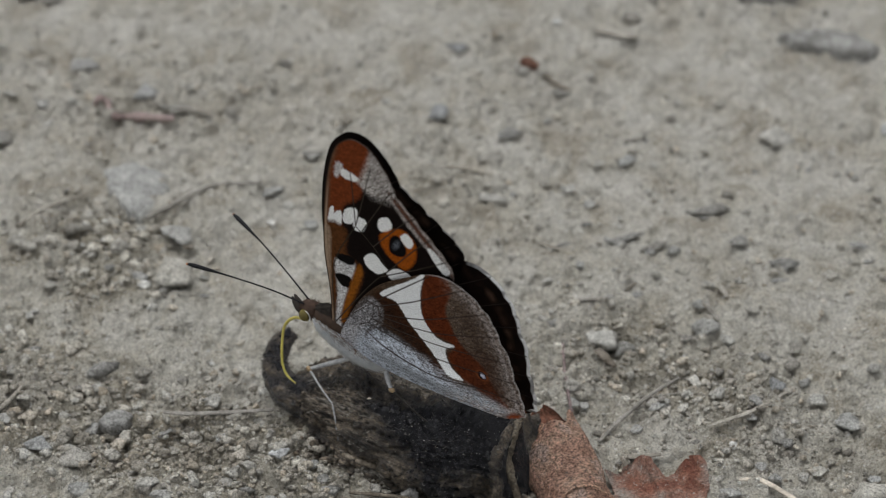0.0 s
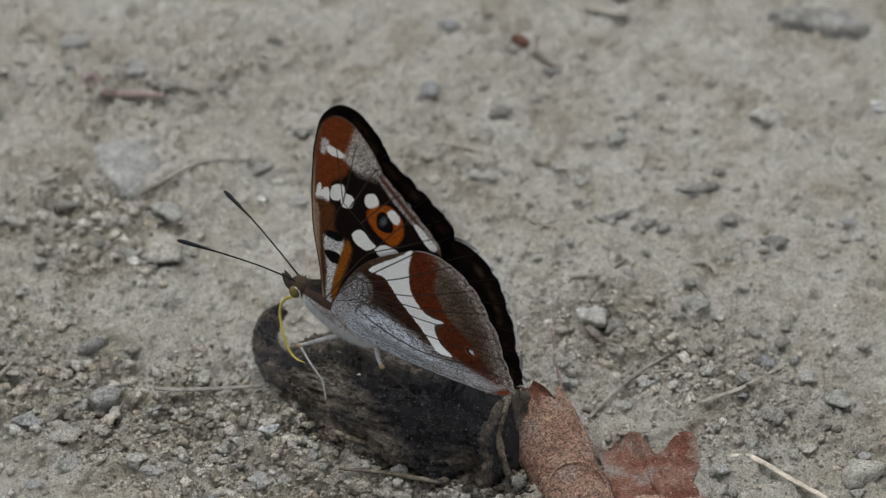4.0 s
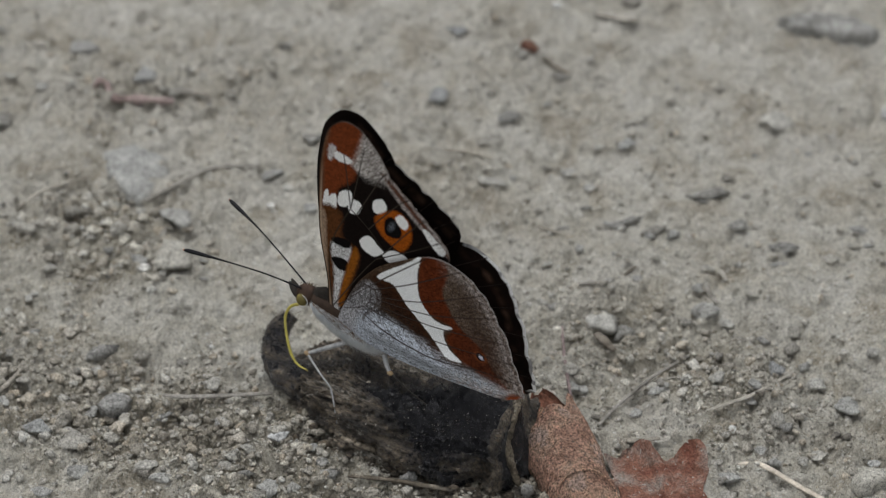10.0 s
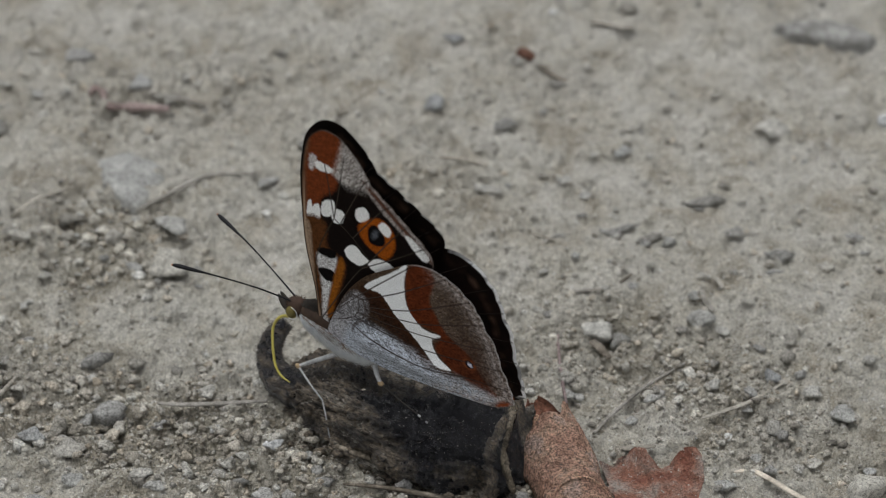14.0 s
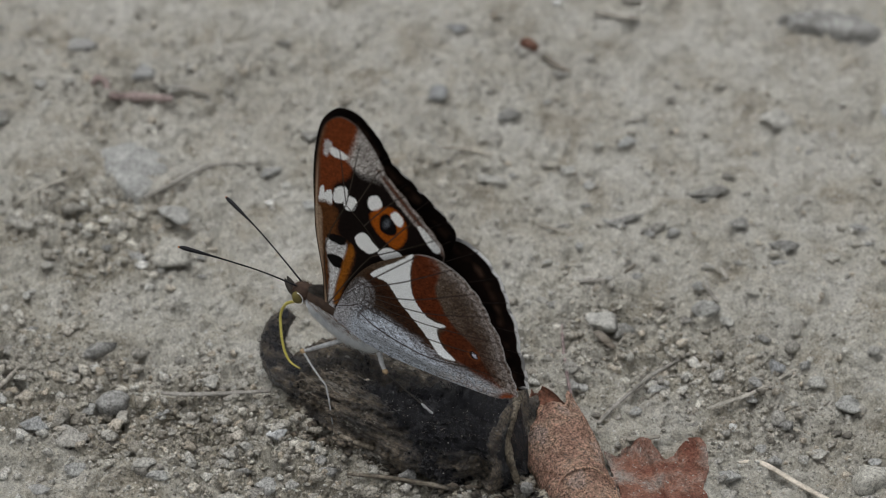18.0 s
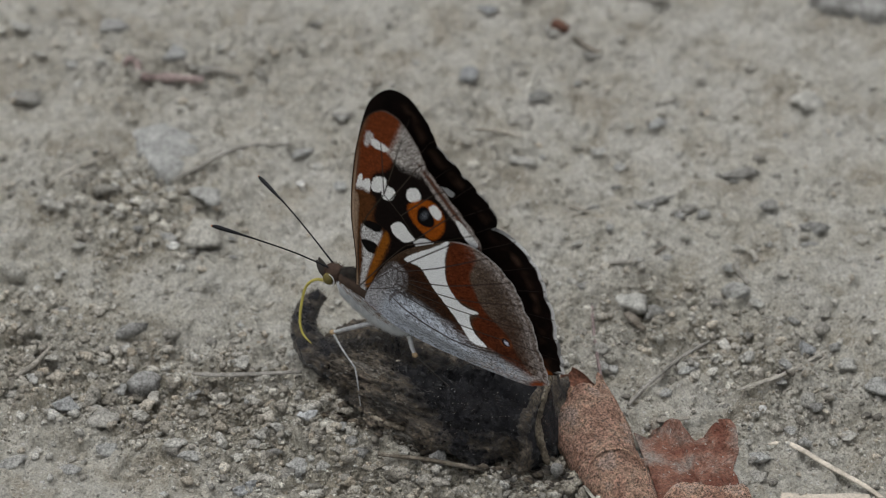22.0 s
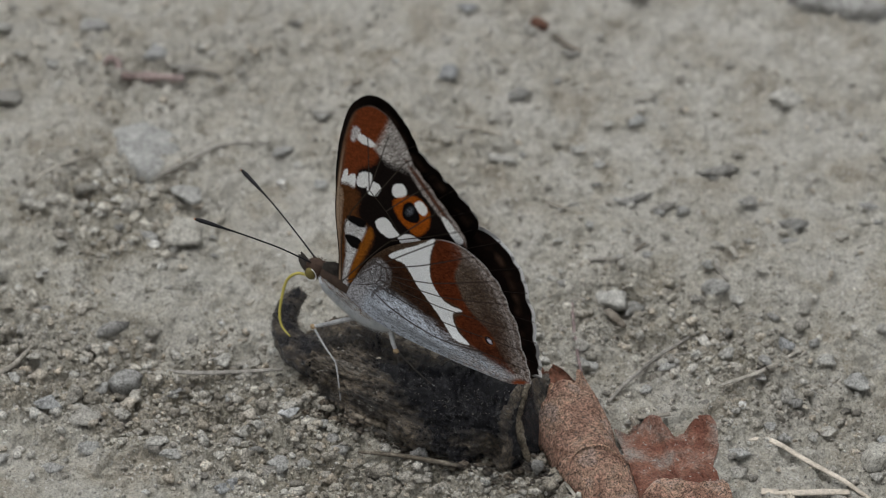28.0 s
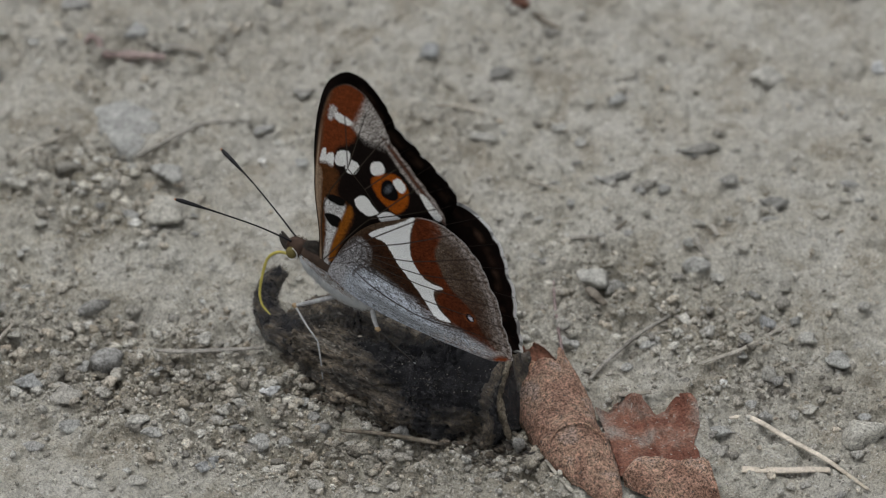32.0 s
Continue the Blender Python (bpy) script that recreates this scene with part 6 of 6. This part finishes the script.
pebble(27.5, 23.9, 3.0, 2.0, 1.2, 'g')
pebble(35.5, -19.1, 4.5, 3.0, 2.2, 'd')
pebble(49.4, -9.4, 2.2, 2.2, 1.4, 'b')
pebble(78.8, -27.1, 3.0, 2.4, 1.4, 'g')
pebble(19.5, -34.1, 2.4, 2.4, 2.0, 'p')
pebble(17.6, -60.9, 2.6, 2.2, 3.4, 'd')
pebble(57.5, 85.5, 5.0, 4.5, 3.6, 'd')
pebble(40.5, 74, 4.2, 3.2, 2.6, 'd')
pebble(-76, 83, 9.0, 6.0, 2.0, 'd')
pebble(-72.5, 80.5, 6.0, 4.0, 1.8, 'd')


def slab(name, pts, h, mat, label):
    """A flat stone with a broken outline, half sunk."""
    q = np.array(pts + pts[:1]) * MM
    turn = np.linspace(0, len(pts), 60, endpoint=False)
    straight = np.stack([np.interp(turn, np.arange(len(q)), q[:, k]) for k in (0, 1)], 1)
    o = 0.8 * straight + 0.2 * spline(np.array(pts) * MM, 60, True)
    o = o + 0.0006 * (hash_noise(np.arange(60) * 0.8, np.zeros(60), 12)[:, None] - 0.5)
    c = o.mean(0)
    rings = []
    for k, (r, z) in enumerate([(1.03, -1.0), (1.0, 0.2), (0.95, 0.75), (0.86, 0.95), (0.6, 1.0), (0.3, 1.02), (0.02, 1.0)]):
        p = c + (o - c) * r * (1 + 0.05 * (hash_noise(np.arange(60) * 0.9, np.full(60, k * 0.4), 8)[:, None] - 0.5))
        zz = gz(*c) + h * MM * z + 0.25 * h * MM * (fbm(p[:, 0], p[:, 1], 260, 3, 14) - 0.5) * (z > 0)
        rings.append(np.concatenate([p, zz[:, None]], 1))
    v = np.stack(rings, 1).reshape(-1, 3)
    ob = put(name, mesh_from(name, v, grid_faces(60, len(rings), True)), mat)
    tagged(ob, label, "stone", "flat stones")


slab("flat_stone", [(-59.4, 30.3), (-52.6, 32.4), (-47.1, 27.6), (-46.7, 23.3), (-51.8, 15.4), (-55.1, 19.3), (-58.5, 24)], 2.0, STONE['b'], "flat grey stone flake sunk in clay")
slab("flat_stone", [(62, 80), (67, 78), (73, 79), (74, 83), (68, 86), (62, 85)], 1.6, STONE['d'], "dark flat stone sunk in clay")
slab("flat_stone", [(68.6, 68.4), (73.2, 65), (79.5, 62.6), (85.5, 62.2), (88, 64.5), (84, 68.4), (76, 69.8)], 2.0, STONE['d'], "broad flat slate-grey stone on clay")


def strand(name, pts, radii, mat, label, category, rough=0.08, flat=1.0, lift=0.0, sides=8):
    c = spline(np.array(pts, float)[:, :2] * MM, 60)
    bed = float(np.percentile(ground_z(c[:, 0], c[:, 1]), 72))
    p = [(x * MM, y * MM, bed + radii[0] * MM * 0.5 * flat + (0.5 * z + lift) * MM) for x, y, z in pts]
    ob = put(name, tube_mesh(name, p, [r * MM for r in radii], 40, sides, rough, len(pts), flat), mat)
    return tagged(ob, label, category)


strand("twig", [(-50.7, 14.6, 0), (-47.2, 17.0, 0.6), (-40.6, 22.5, 0.8), (-35.4, 24.1, 0.5), (-29.7, 24.4, 0)], [0.45, 0.48, 0.39, 0.30, 0.21], TWIG, "curved grey twig lying on clay", "twig")
strand("twig", [(-73.5, 13.8, 0), (-69.6, 17.7, 0.4), (-66.6, 19.3, 0.5), (-61.0, 22.5, 0)], [0.36, 0.33, 0.30, 0.18], TWIG, "short bent grey twig on clay", "twig")
strand("twig", [(-61.8, 46.6, 1), (-61.4, 48.2, 1.4), (-59.6, 47.4, 1.2), (-58.3, 43.8, 0.6), (-53.2, 43.4, 0.6), (-46.8, 42.9, 0.2)], [0.5, 0.5, 0.6, 0.75, 0.8, 0.55], RED_TWIG, "reddish weathered twig on clay", "twig", 0.3)
strand("twig", [(-46.6, 46.4, 0), (-44.0, 46.0, 0.6), (-40.4, 44.5, 0)], [0.48, 0.78, 0.42], TWIG, "stubby dark twig on clay", "twig", 0.4)
strand("grass_stalk", [(-45.1, -37.6, 0.2), (-41.4, -38.2, 0.6), (-35.4, -38.0, 0.6), (-26.1, -37.2, 0.4)], [0.36, 0.5, 0.46, 0.34], TWIG, "thin dry grass stalk on crumbly soil", "straw", 0.14, 0.6, 1.3)
strand("twig", [(30.5, -43.2, 0.2), (33.6, -39.0, 0.8), (39.8, -31.9, 0.9), (45.5, -26.9, 0.6), (51.2, -22.1, 0.2)], [0.30, 0.36, 0.33, 0.27, 0.15], TWIG, "straight thin grey twig on clay", "twig")
strand("twig", [(39.8, -31.9, 0.8), (43.2, -30.6, 0.6), (46.5, -30.2, 0.2)], [0.18, 0.18, 0.09], TWIG, "thin side twig on clay", "twig")
strand("grass_stalk", [(49.3, -41.1, 0.6), (53, -39.6, 1.0), (57.3, -37.6, 1.2), (61, -34.8, 1.1), (65.2, -31.2, 0.6)], [0.3, 0.42, 0.45, 0.4, 0.25], TWIG, "flattened grey grass blade on clay", "straw", 0.08, 0.35)
strand("root", [(24.8, -18.8, 0), (25.1, -27.6, 0.4), (26.0, -37.6, 0.2)], [0.24, 0.3, 0.26], RED_TWIG, "thin reddish root on clay", "root", 0.3)
strand("grass_stalk", [(54.2, -53.2, 0.1), (58.1, -53.7, 0.8), (64.5, -59.2, 0.9), (70.0, -63.6, 0.8), (76.7, -70.6, 0.4)], [0.25, 0.6, 0.6, 0.55, 0.35], STRAW, "bent pale straw lying on clay", "straw", 0.05, 0.5)
strand("straw_piece", [(55.6, -65.9, 0.3), (59, -66.2, 0.5), (63.1, -66.3, 0.5), (67, -66.1, 0.5), (70.6, -66.1, 0.3)], [0.85, 0.75, 0.8, 0.78, 0.7], STRAW, "flat broken piece of pale straw", "straw", 0.05, 0.35)
strand("twig", [(22.4, -63.8, 0.5), (24.2, -67.2, 0.6), (26.7, -71.2, 0.3)], [0.36, 0.39, 0.36], TWIG, "short grey split twig by the leaf", "twig", 0.2, 0.6)
strand("twig", [(-12.6, -57.4, 0.1), (-5.0, -58.6, 0.5), (1.7, -60.2, 0.5), (8.2, -61.4, 0.1)], [0.26, 0.38, 0.4, 0.3], BROWN_TWIG, "dark thin twig beside the dung", "twig", 0.2, 1.0, 1.1)
strand("twig", [(-13.9, -49.2, 0.3), (-11, -50.8, 0.6), (-8.0, -52.2, 0.3)], [0.5, 0.6, 0.5], BROWN_TWIG, "short grey twig against the dung", "twig", 0.2, 1.0, 1.4)
strand("straw_piece", [(34, -48.2, 0.4), (37, -48.4, 0.6), (41.0, -47.6, 0.3)], [0.5, 0.6, 0.4], TWIG, "pale straw bit behind the leaf", "straw", 0.1, 0.5)
strand("grass_stalk", [(-75.8, -38.2, 0.2), (-72.8, -35.6, 0.8), (-70.2, -31, 0.6)], [0.45, 0.5, 0.3], TWIG, "tan bent stalk on crumbly soil", "stalk", 0.2)


strand("twig", [(23.1, 57.6, 0.2), (25.7, 54.6, 0.8), (28.4, 52.9, 0.2)], [0.4, 0.55, 0.3], BROWN_TWIG, "short bent brown twig on clay", "twig", 0.2)
strand("bark_bit", [(19.0, 60.6, 0.4), (20.6, 59.6, 1.0), (22.0, 58.6, 0.4)], [0.7, 1.2, 0.6], RED_BARK, "small reddish-brown bit of bark on clay", "bark", 0.4)
strand("root", [(4.0, 29.5, 0.2), (8.8, 28.7, 0.7), (14.5, 26.6, 0.2)], [0.35, 0.4, 0.25], TWIG, "thin pale root on clay", "root", 0.2)
strand("bark_bit", [(33.2, 70.1, 0.2), (37.5, 68.6, 0.6), (41.8, 67.9, 0.2)], [0.7, 1.1, 0.6], TWIG, "long grey flake of bark on clay", "bark", 0.3, 0.5)
strand("straw_piece", [(36.4, -5.1, 0.2), (38.5, -3.0, 0.4)], [0.3, 0.25], BROWN_TWIG, "short brown straw bit on clay", "straw", 0.1)
strand("straw_piece", [(27.7, -6.6, 0.3), (30.2, -6.5, 0.5), (32.8, -6.3, 0.3)], [0.45, 0.5, 0.4], TWIG, "flat grey straw bit on clay", "straw", 0.1, 0.5)
strand("straw_piece", [(50.8, -7.9, 0.3), (51.4, -10.6, 0.6), (52.7, -13.1, 0.2)], [0.5, 0.6, 0.4], TWIG, "pale straw bit between pebbles", "straw", 0.15, 0.5)
strand("straw_piece", [(53.8, -3.1, 0.3), (54.9, -6.1, 0.3)], [0.6, 0.5], TWIG, "broad grey straw flake on clay", "straw", 0.15, 0.4)
strand("leaf_bit", [(30.9, -20.4, 1.4), (32.2, -22.3, 1.6), (34.0, -24.4, 0.5)], [0.8, 1.1, 0.5], BROWN_TWIG, "curled grey-brown leaf scrap on clay", "leaf", 0.25, 0.35)
strand("straw_piece", [(21.0, 9.7, 0.3), (23.5, 8.2, 0.6), (26.1, 7.4, 0.2)], [0.3, 0.35, 0.25], TWIG, "dry grey straw bit on clay", "straw", 0.1, 0.6)


def crumbs():
    """The crumbs of clay that nobody could count, as one mesh lying on the ground."""
    rng = np.random.default_rng(12)
    V, F, loose, off, made = [], [], [], 0, 0
    xs, ys = rng.uniform(-0.1, 0.1, 90000), rng.uniform(-0.082, 0.1, 90000)
    ms, zs = loose_mask(xs, ys), ground_z(xs, ys)
    for x, y, m, z in zip(xs, ys, ms, zs):
        if made >= 22000:
            break
        if rng.random() > 0.13 + 1.1 * m * m:
            continue
        dx, dy = x - LUMP_C[0], y - LUMP_C[1]
        if abs((dx * LUMP_DIR[0] + dy * LUMP_DIR[1]) / 0.0245) ** 2.5 + abs((dx * LUMP_N[0] + dy * LUMP_N[1]) / 0.0095) ** 2.5 < 1:
            continue
        w = 0.0005 * (1 + rng.pareto(2.5)) * (0.75 + 0.6 * m)
        w = min(w, 0.0019 + 0.0016 * m)
        v, f = clod_verts(rng, 1 if w < 0.001 else 2 if w < 0.003 else 3, w, w * rng.uniform(0.7, 1.1), w * rng.uniform(0.5, 0.9), 0.5)
        v = v + np.array([x, y, z + 0.1 * w])
        V.append(v)
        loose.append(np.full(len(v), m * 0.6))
        F.append(f + off)
        off += len(v)
        made += 1
    me = mesh_from("soil_crumbs", np.vstack(V), np.vstack(F), False)
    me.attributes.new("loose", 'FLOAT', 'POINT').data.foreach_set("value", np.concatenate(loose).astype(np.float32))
    ob = put("soil_crumbs", me, CRUMB)
    tagged(ob, "countless small dry crumbs of grey clay", "soil", kind="stuff")


crumbs()


def dung_crumbs():
    """Dark crumbs, added to darken the shaded foot of the dung and the gap beside the leaf."""
    rng = np.random.default_rng(33)
    V, F, off = [], [], 0
    for k in range(1000):
        if k < 600:
            u, n = rng.uniform(-0.6, 1.0), -9.8 - abs(rng.normal(0, 1.4))
            p = LUMP_C + LUMP_DIR * u * 25.2 * MM + LUMP_N * (n + 2.6 * max(0, abs(u) - 0.75) * 4) * MM
        else:
            p = np.array([rng.normal(17.5, 3.2), rng.normal(-60.5, 2.6)]) * MM
        w = 0.0005 * (1 + rng.pareto(2.2))
        v, f = clod_verts(rng, 1, *(min(w, 0.003) * np.array([1, 0.8, 0.6])), 0.5)
        V.append(v + np.array([p[0], p[1], gz(*p) + 0.2 * w]))
        F.append(f + off)
        off += len(v)
    ob = put("dung_crumbs", mesh_from("dung_crumbs", np.vstack(V), np.vstack(F), False), DUNG)
    tagged(ob, "dark brown crumbs added along the foot of the dung lump", "soil", kind="stuff")


dung_crumbs()


# ---- what moves ----
REST = pose(-0.01557, -0.03587, 0.02280, 0.135, 8.858, -29.625)
def body_rows():
    """Shifts, in mm, and turns of the whole animal on its perch."""
    rows = [
        (0, 1.07, 0.56, 1.42, 0.32, 2.72, -0.86),
        (4, 1.12, 0.55, 1.32, 0.60, 2.3, -1.23),
        (9, 0.94, 0.56, 1.41, 0.36, 2.4, -0.43),
        (13, 0.03, 0.02, -0.03, 0.38, 0.5, 0.19),
        (19, 0.20, 0.34, 0.85, 0.50, 1.48, -1.20),
        (19.2, 0.00, 0.00, 0.00, 0.00, 0.00, 0.00),
        (20.6, 0.00, 0.00, 0.00, 0.00, 0.00, 0.00),
        (21, 0.10, 0.10, 0.10, 0.00, 0.00, 0.00),
        (22, 0.35, 0.28, 0.6, 0.25, 3.4, -1.0),
        (23, 0.52, 0.40, 0.86, 0.43, 2.91, -1.52),
        (28, 0.50, 0.45, 1.15, 0.09, 5.0, -0.94),
        (32, 0.51, 0.44, 1.06, 0.48, 4.6, -0.61),
    ]
    return [(t, REST @ pose(x * MM, y * MM, z * MM, a, b, c)) for t, x, y, z, a, b, c in rows]


def wing_pose(side, theta, sweep, twist):
    """A wing about its hinge: opened theta degrees from upright, swept back in its own plane, twisted about its span. side: 1 left, -1 right."""
    t, p, w = radians(theta), radians(sweep), radians(twist)
    a, u, s = Vector((1, 0, 0)), Vector((0, 0, 1)), Vector((0, -1, 0))
    span = u * math.cos(t) + s * (side * math.sin(t))
    nor = u * math.sin(t) - s * (side * math.cos(t))
    chord = a * math.cos(w) + nor * math.sin(w)
    x = chord * math.cos(p) - span * math.sin(p)
    y = chord * math.sin(p) + span * math.cos(p)
    z = x.cross(y)
    m = Matrix((x, y, z)).transposed().to_4x4()
    m.translation = s * (side * 1.5 * MM)
    return m


# wings shut: seconds; opening and sweep of the left forewing; opening and sweep of the left hindwing;
# opening, sweep and twist of the right forewing; the same of the right hindwing
SHUT_ROWS = [
    (0, 1.9, -5.4, 3.6, -8.5, -4.7, -6.8, -4.8, 4.0, -5.0, 3.8), (4, 2.4, -5.6, 3.8, -8.5, -3.8, -6.8, -4.8, 4.0, -5.1, 3.8), (9, 1.9, -5.7, 3.7, -8.5, -3.4, -7.5, -4.8, 4.0, -5.2, 3.8),
    (13, 2.4, -6.8, 3.7, -8.5, -3.9, -8.2, -4.9, 4.0, -5.4, 3.9), (18, 1.4, -5.3, 4.1, -8.5, -3.7, -6.6, -4.7, 4.4, -6.2, 4.6), (18.8, 2.4, -5.6, 4.2, -8.5, -2.0, -6.4, -3.6, 3.0, -6.0, 2.0),
    (22, 2.8, -3.7, 4.2, -8.5, -1.6, -5.8, -4.6, 2.6, -5.6, 2.0), (24, 2.4, -3.6, 3.9, -8.5, -3.1, -5.6, -4.8, 4.2, -4.6, 3.6), (28, 2.1, -4.3, 3.7, -8.5, -4.2, -6.0, -5.0, 4.4, -5.4, 4.2),
    (30, 3.4, -5.3, 3.7, -8.5, -4.8, -7.8, -4.9, 4.6, -6.2, 5.0), (32, 2.3, -4.7, 3.9, -8.5, -4.0, -6.7, -4.9, 4.6, -6.0, 4.6),
]
# wings opening and closing: seconds, opening of the left and of the right wings, sweep of the forewings, twist
FLAP_ROWS = [
    (19.0, 4.4, -0.6, -6.0, -4.0), (19.1, 9.7, 9.3, -4.3, -4.0), (19.2, 27.5, 27.8, -4.0, -3.4), (19.3, 57, 45, -3.0, -3.4), (19.4, 93, 89, 1.0, -3.0), (19.5, 96, 95, 2.0, -2.6),
    (19.6, 94.7, 94.9, 2.3, -2.6), (19.8, 81, 80.6, 2.3, -3.1), (19.9, 68, 62, 1.5, -3.2), (20.0, 47.5, 40.3, 0.6, -3.6), (20.1, 29, 23, -0.4, -4.2), (20.2, 19.2, 14.3, -0.9, -4.6),
    (20.4, 12.4, 6.7, -1.4, -4.8), (20.7, 8.0, 3.4, -1.8, -4.8), (21.0, 6.0, 1.8, -1.9, -4.8), (21.5, 5.0, 0.8, -2.6, -4.6),
]


def motions():
    walk(BUTTERFLY, body_rows())
    rows = {LEFT_FORE: [], LEFT_HIND: [], RIGHT_FORE: [], RIGHT_HIND: []}
    for t, lf, lf_sweep, lh, lh_sweep, rf, rf_sweep, rf_twist, rh, rh_sweep, rh_twist in SHUT_ROWS:
        rows[LEFT_FORE].append((t, wing_pose(1, lf, lf_sweep, -4.4)))
        rows[LEFT_HIND].append((t, wing_pose(1, lh, lh_sweep, -4.4)))
        rows[RIGHT_FORE].append((t, wing_pose(-1, rf, rf_sweep, rf_twist)))
        rows[RIGHT_HIND].append((t, wing_pose(-1, rh, rh_sweep, rh_twist)))
    for t, left, right, sweep, twist in FLAP_ROWS:
        for side, fore, hind, th in ((1, LEFT_FORE, LEFT_HIND, left), (-1, RIGHT_FORE, RIGHT_HIND, right)):
            shut = side == -1 and th < 4
            if shut:
                twist = -1.6 - 0.5 * max(0, th)
            rows[fore].append((t, wing_pose(side, th, sweep - (0.6 if shut else 0), twist)))
            rows[hind].append((t, wing_pose(side, th, (-5.8 if shut else -8.5) + 8.5 * min(1, max(0, (th - 8) / 35)), twist)))
    for wing_ob, keyed in rows.items():
        walk(wing_ob, sorted(keyed, key=lambda row: row[0]))
    # another butterfly flits past low over the ground
    walk(PASSER, [(t, pose(x * MM, y * MM, z * MM, rx, ry, rz)) for t, x, y, z, rx, ry, rz in (
        (0, -520, -200, 16, 0, 0, 200), (0.8, -520, -200, 16, 0, 0, 200), (1.1, -290, -240, 180, 0, -8, 175), (1.3, -104, -256, 212, 4, -4, 178), (1.4, -36, -271, 219, 0, -4, 180),
        (1.5, 5, -335, 215, 6, -6, 215), (1.6, 60, -430, 190, 0, -8, 225), (2.0, 260, -640, 120, 0, -8, 225), (2.6, 500, -800, 16, 0, 0, 220), (32, 500, -800, 16, 0, 0, 220))])
    # the proboscis probes the dung
    walk(PROBOSCIS, [(t, pose(-5.6 * MM, -0.2 * MM, -4.7 * MM, 0, a, b)) for t, a, b in (
        (0, 4, 0), (1, 0, 4), (2, -2, 0), (4, -12, 6), (7, -6, 3), (9, -10, 6), (11, -4, 2), (13, 0, 0), (16, -3, 2), (18, -6, 2), (19, -4, 2), (20, -2, 0), (21, 6, 0), (23, 14, 0), (26, 12, 0), (28, 14, 0), (30, 13, 2), (32, 16, 0))])


motions()
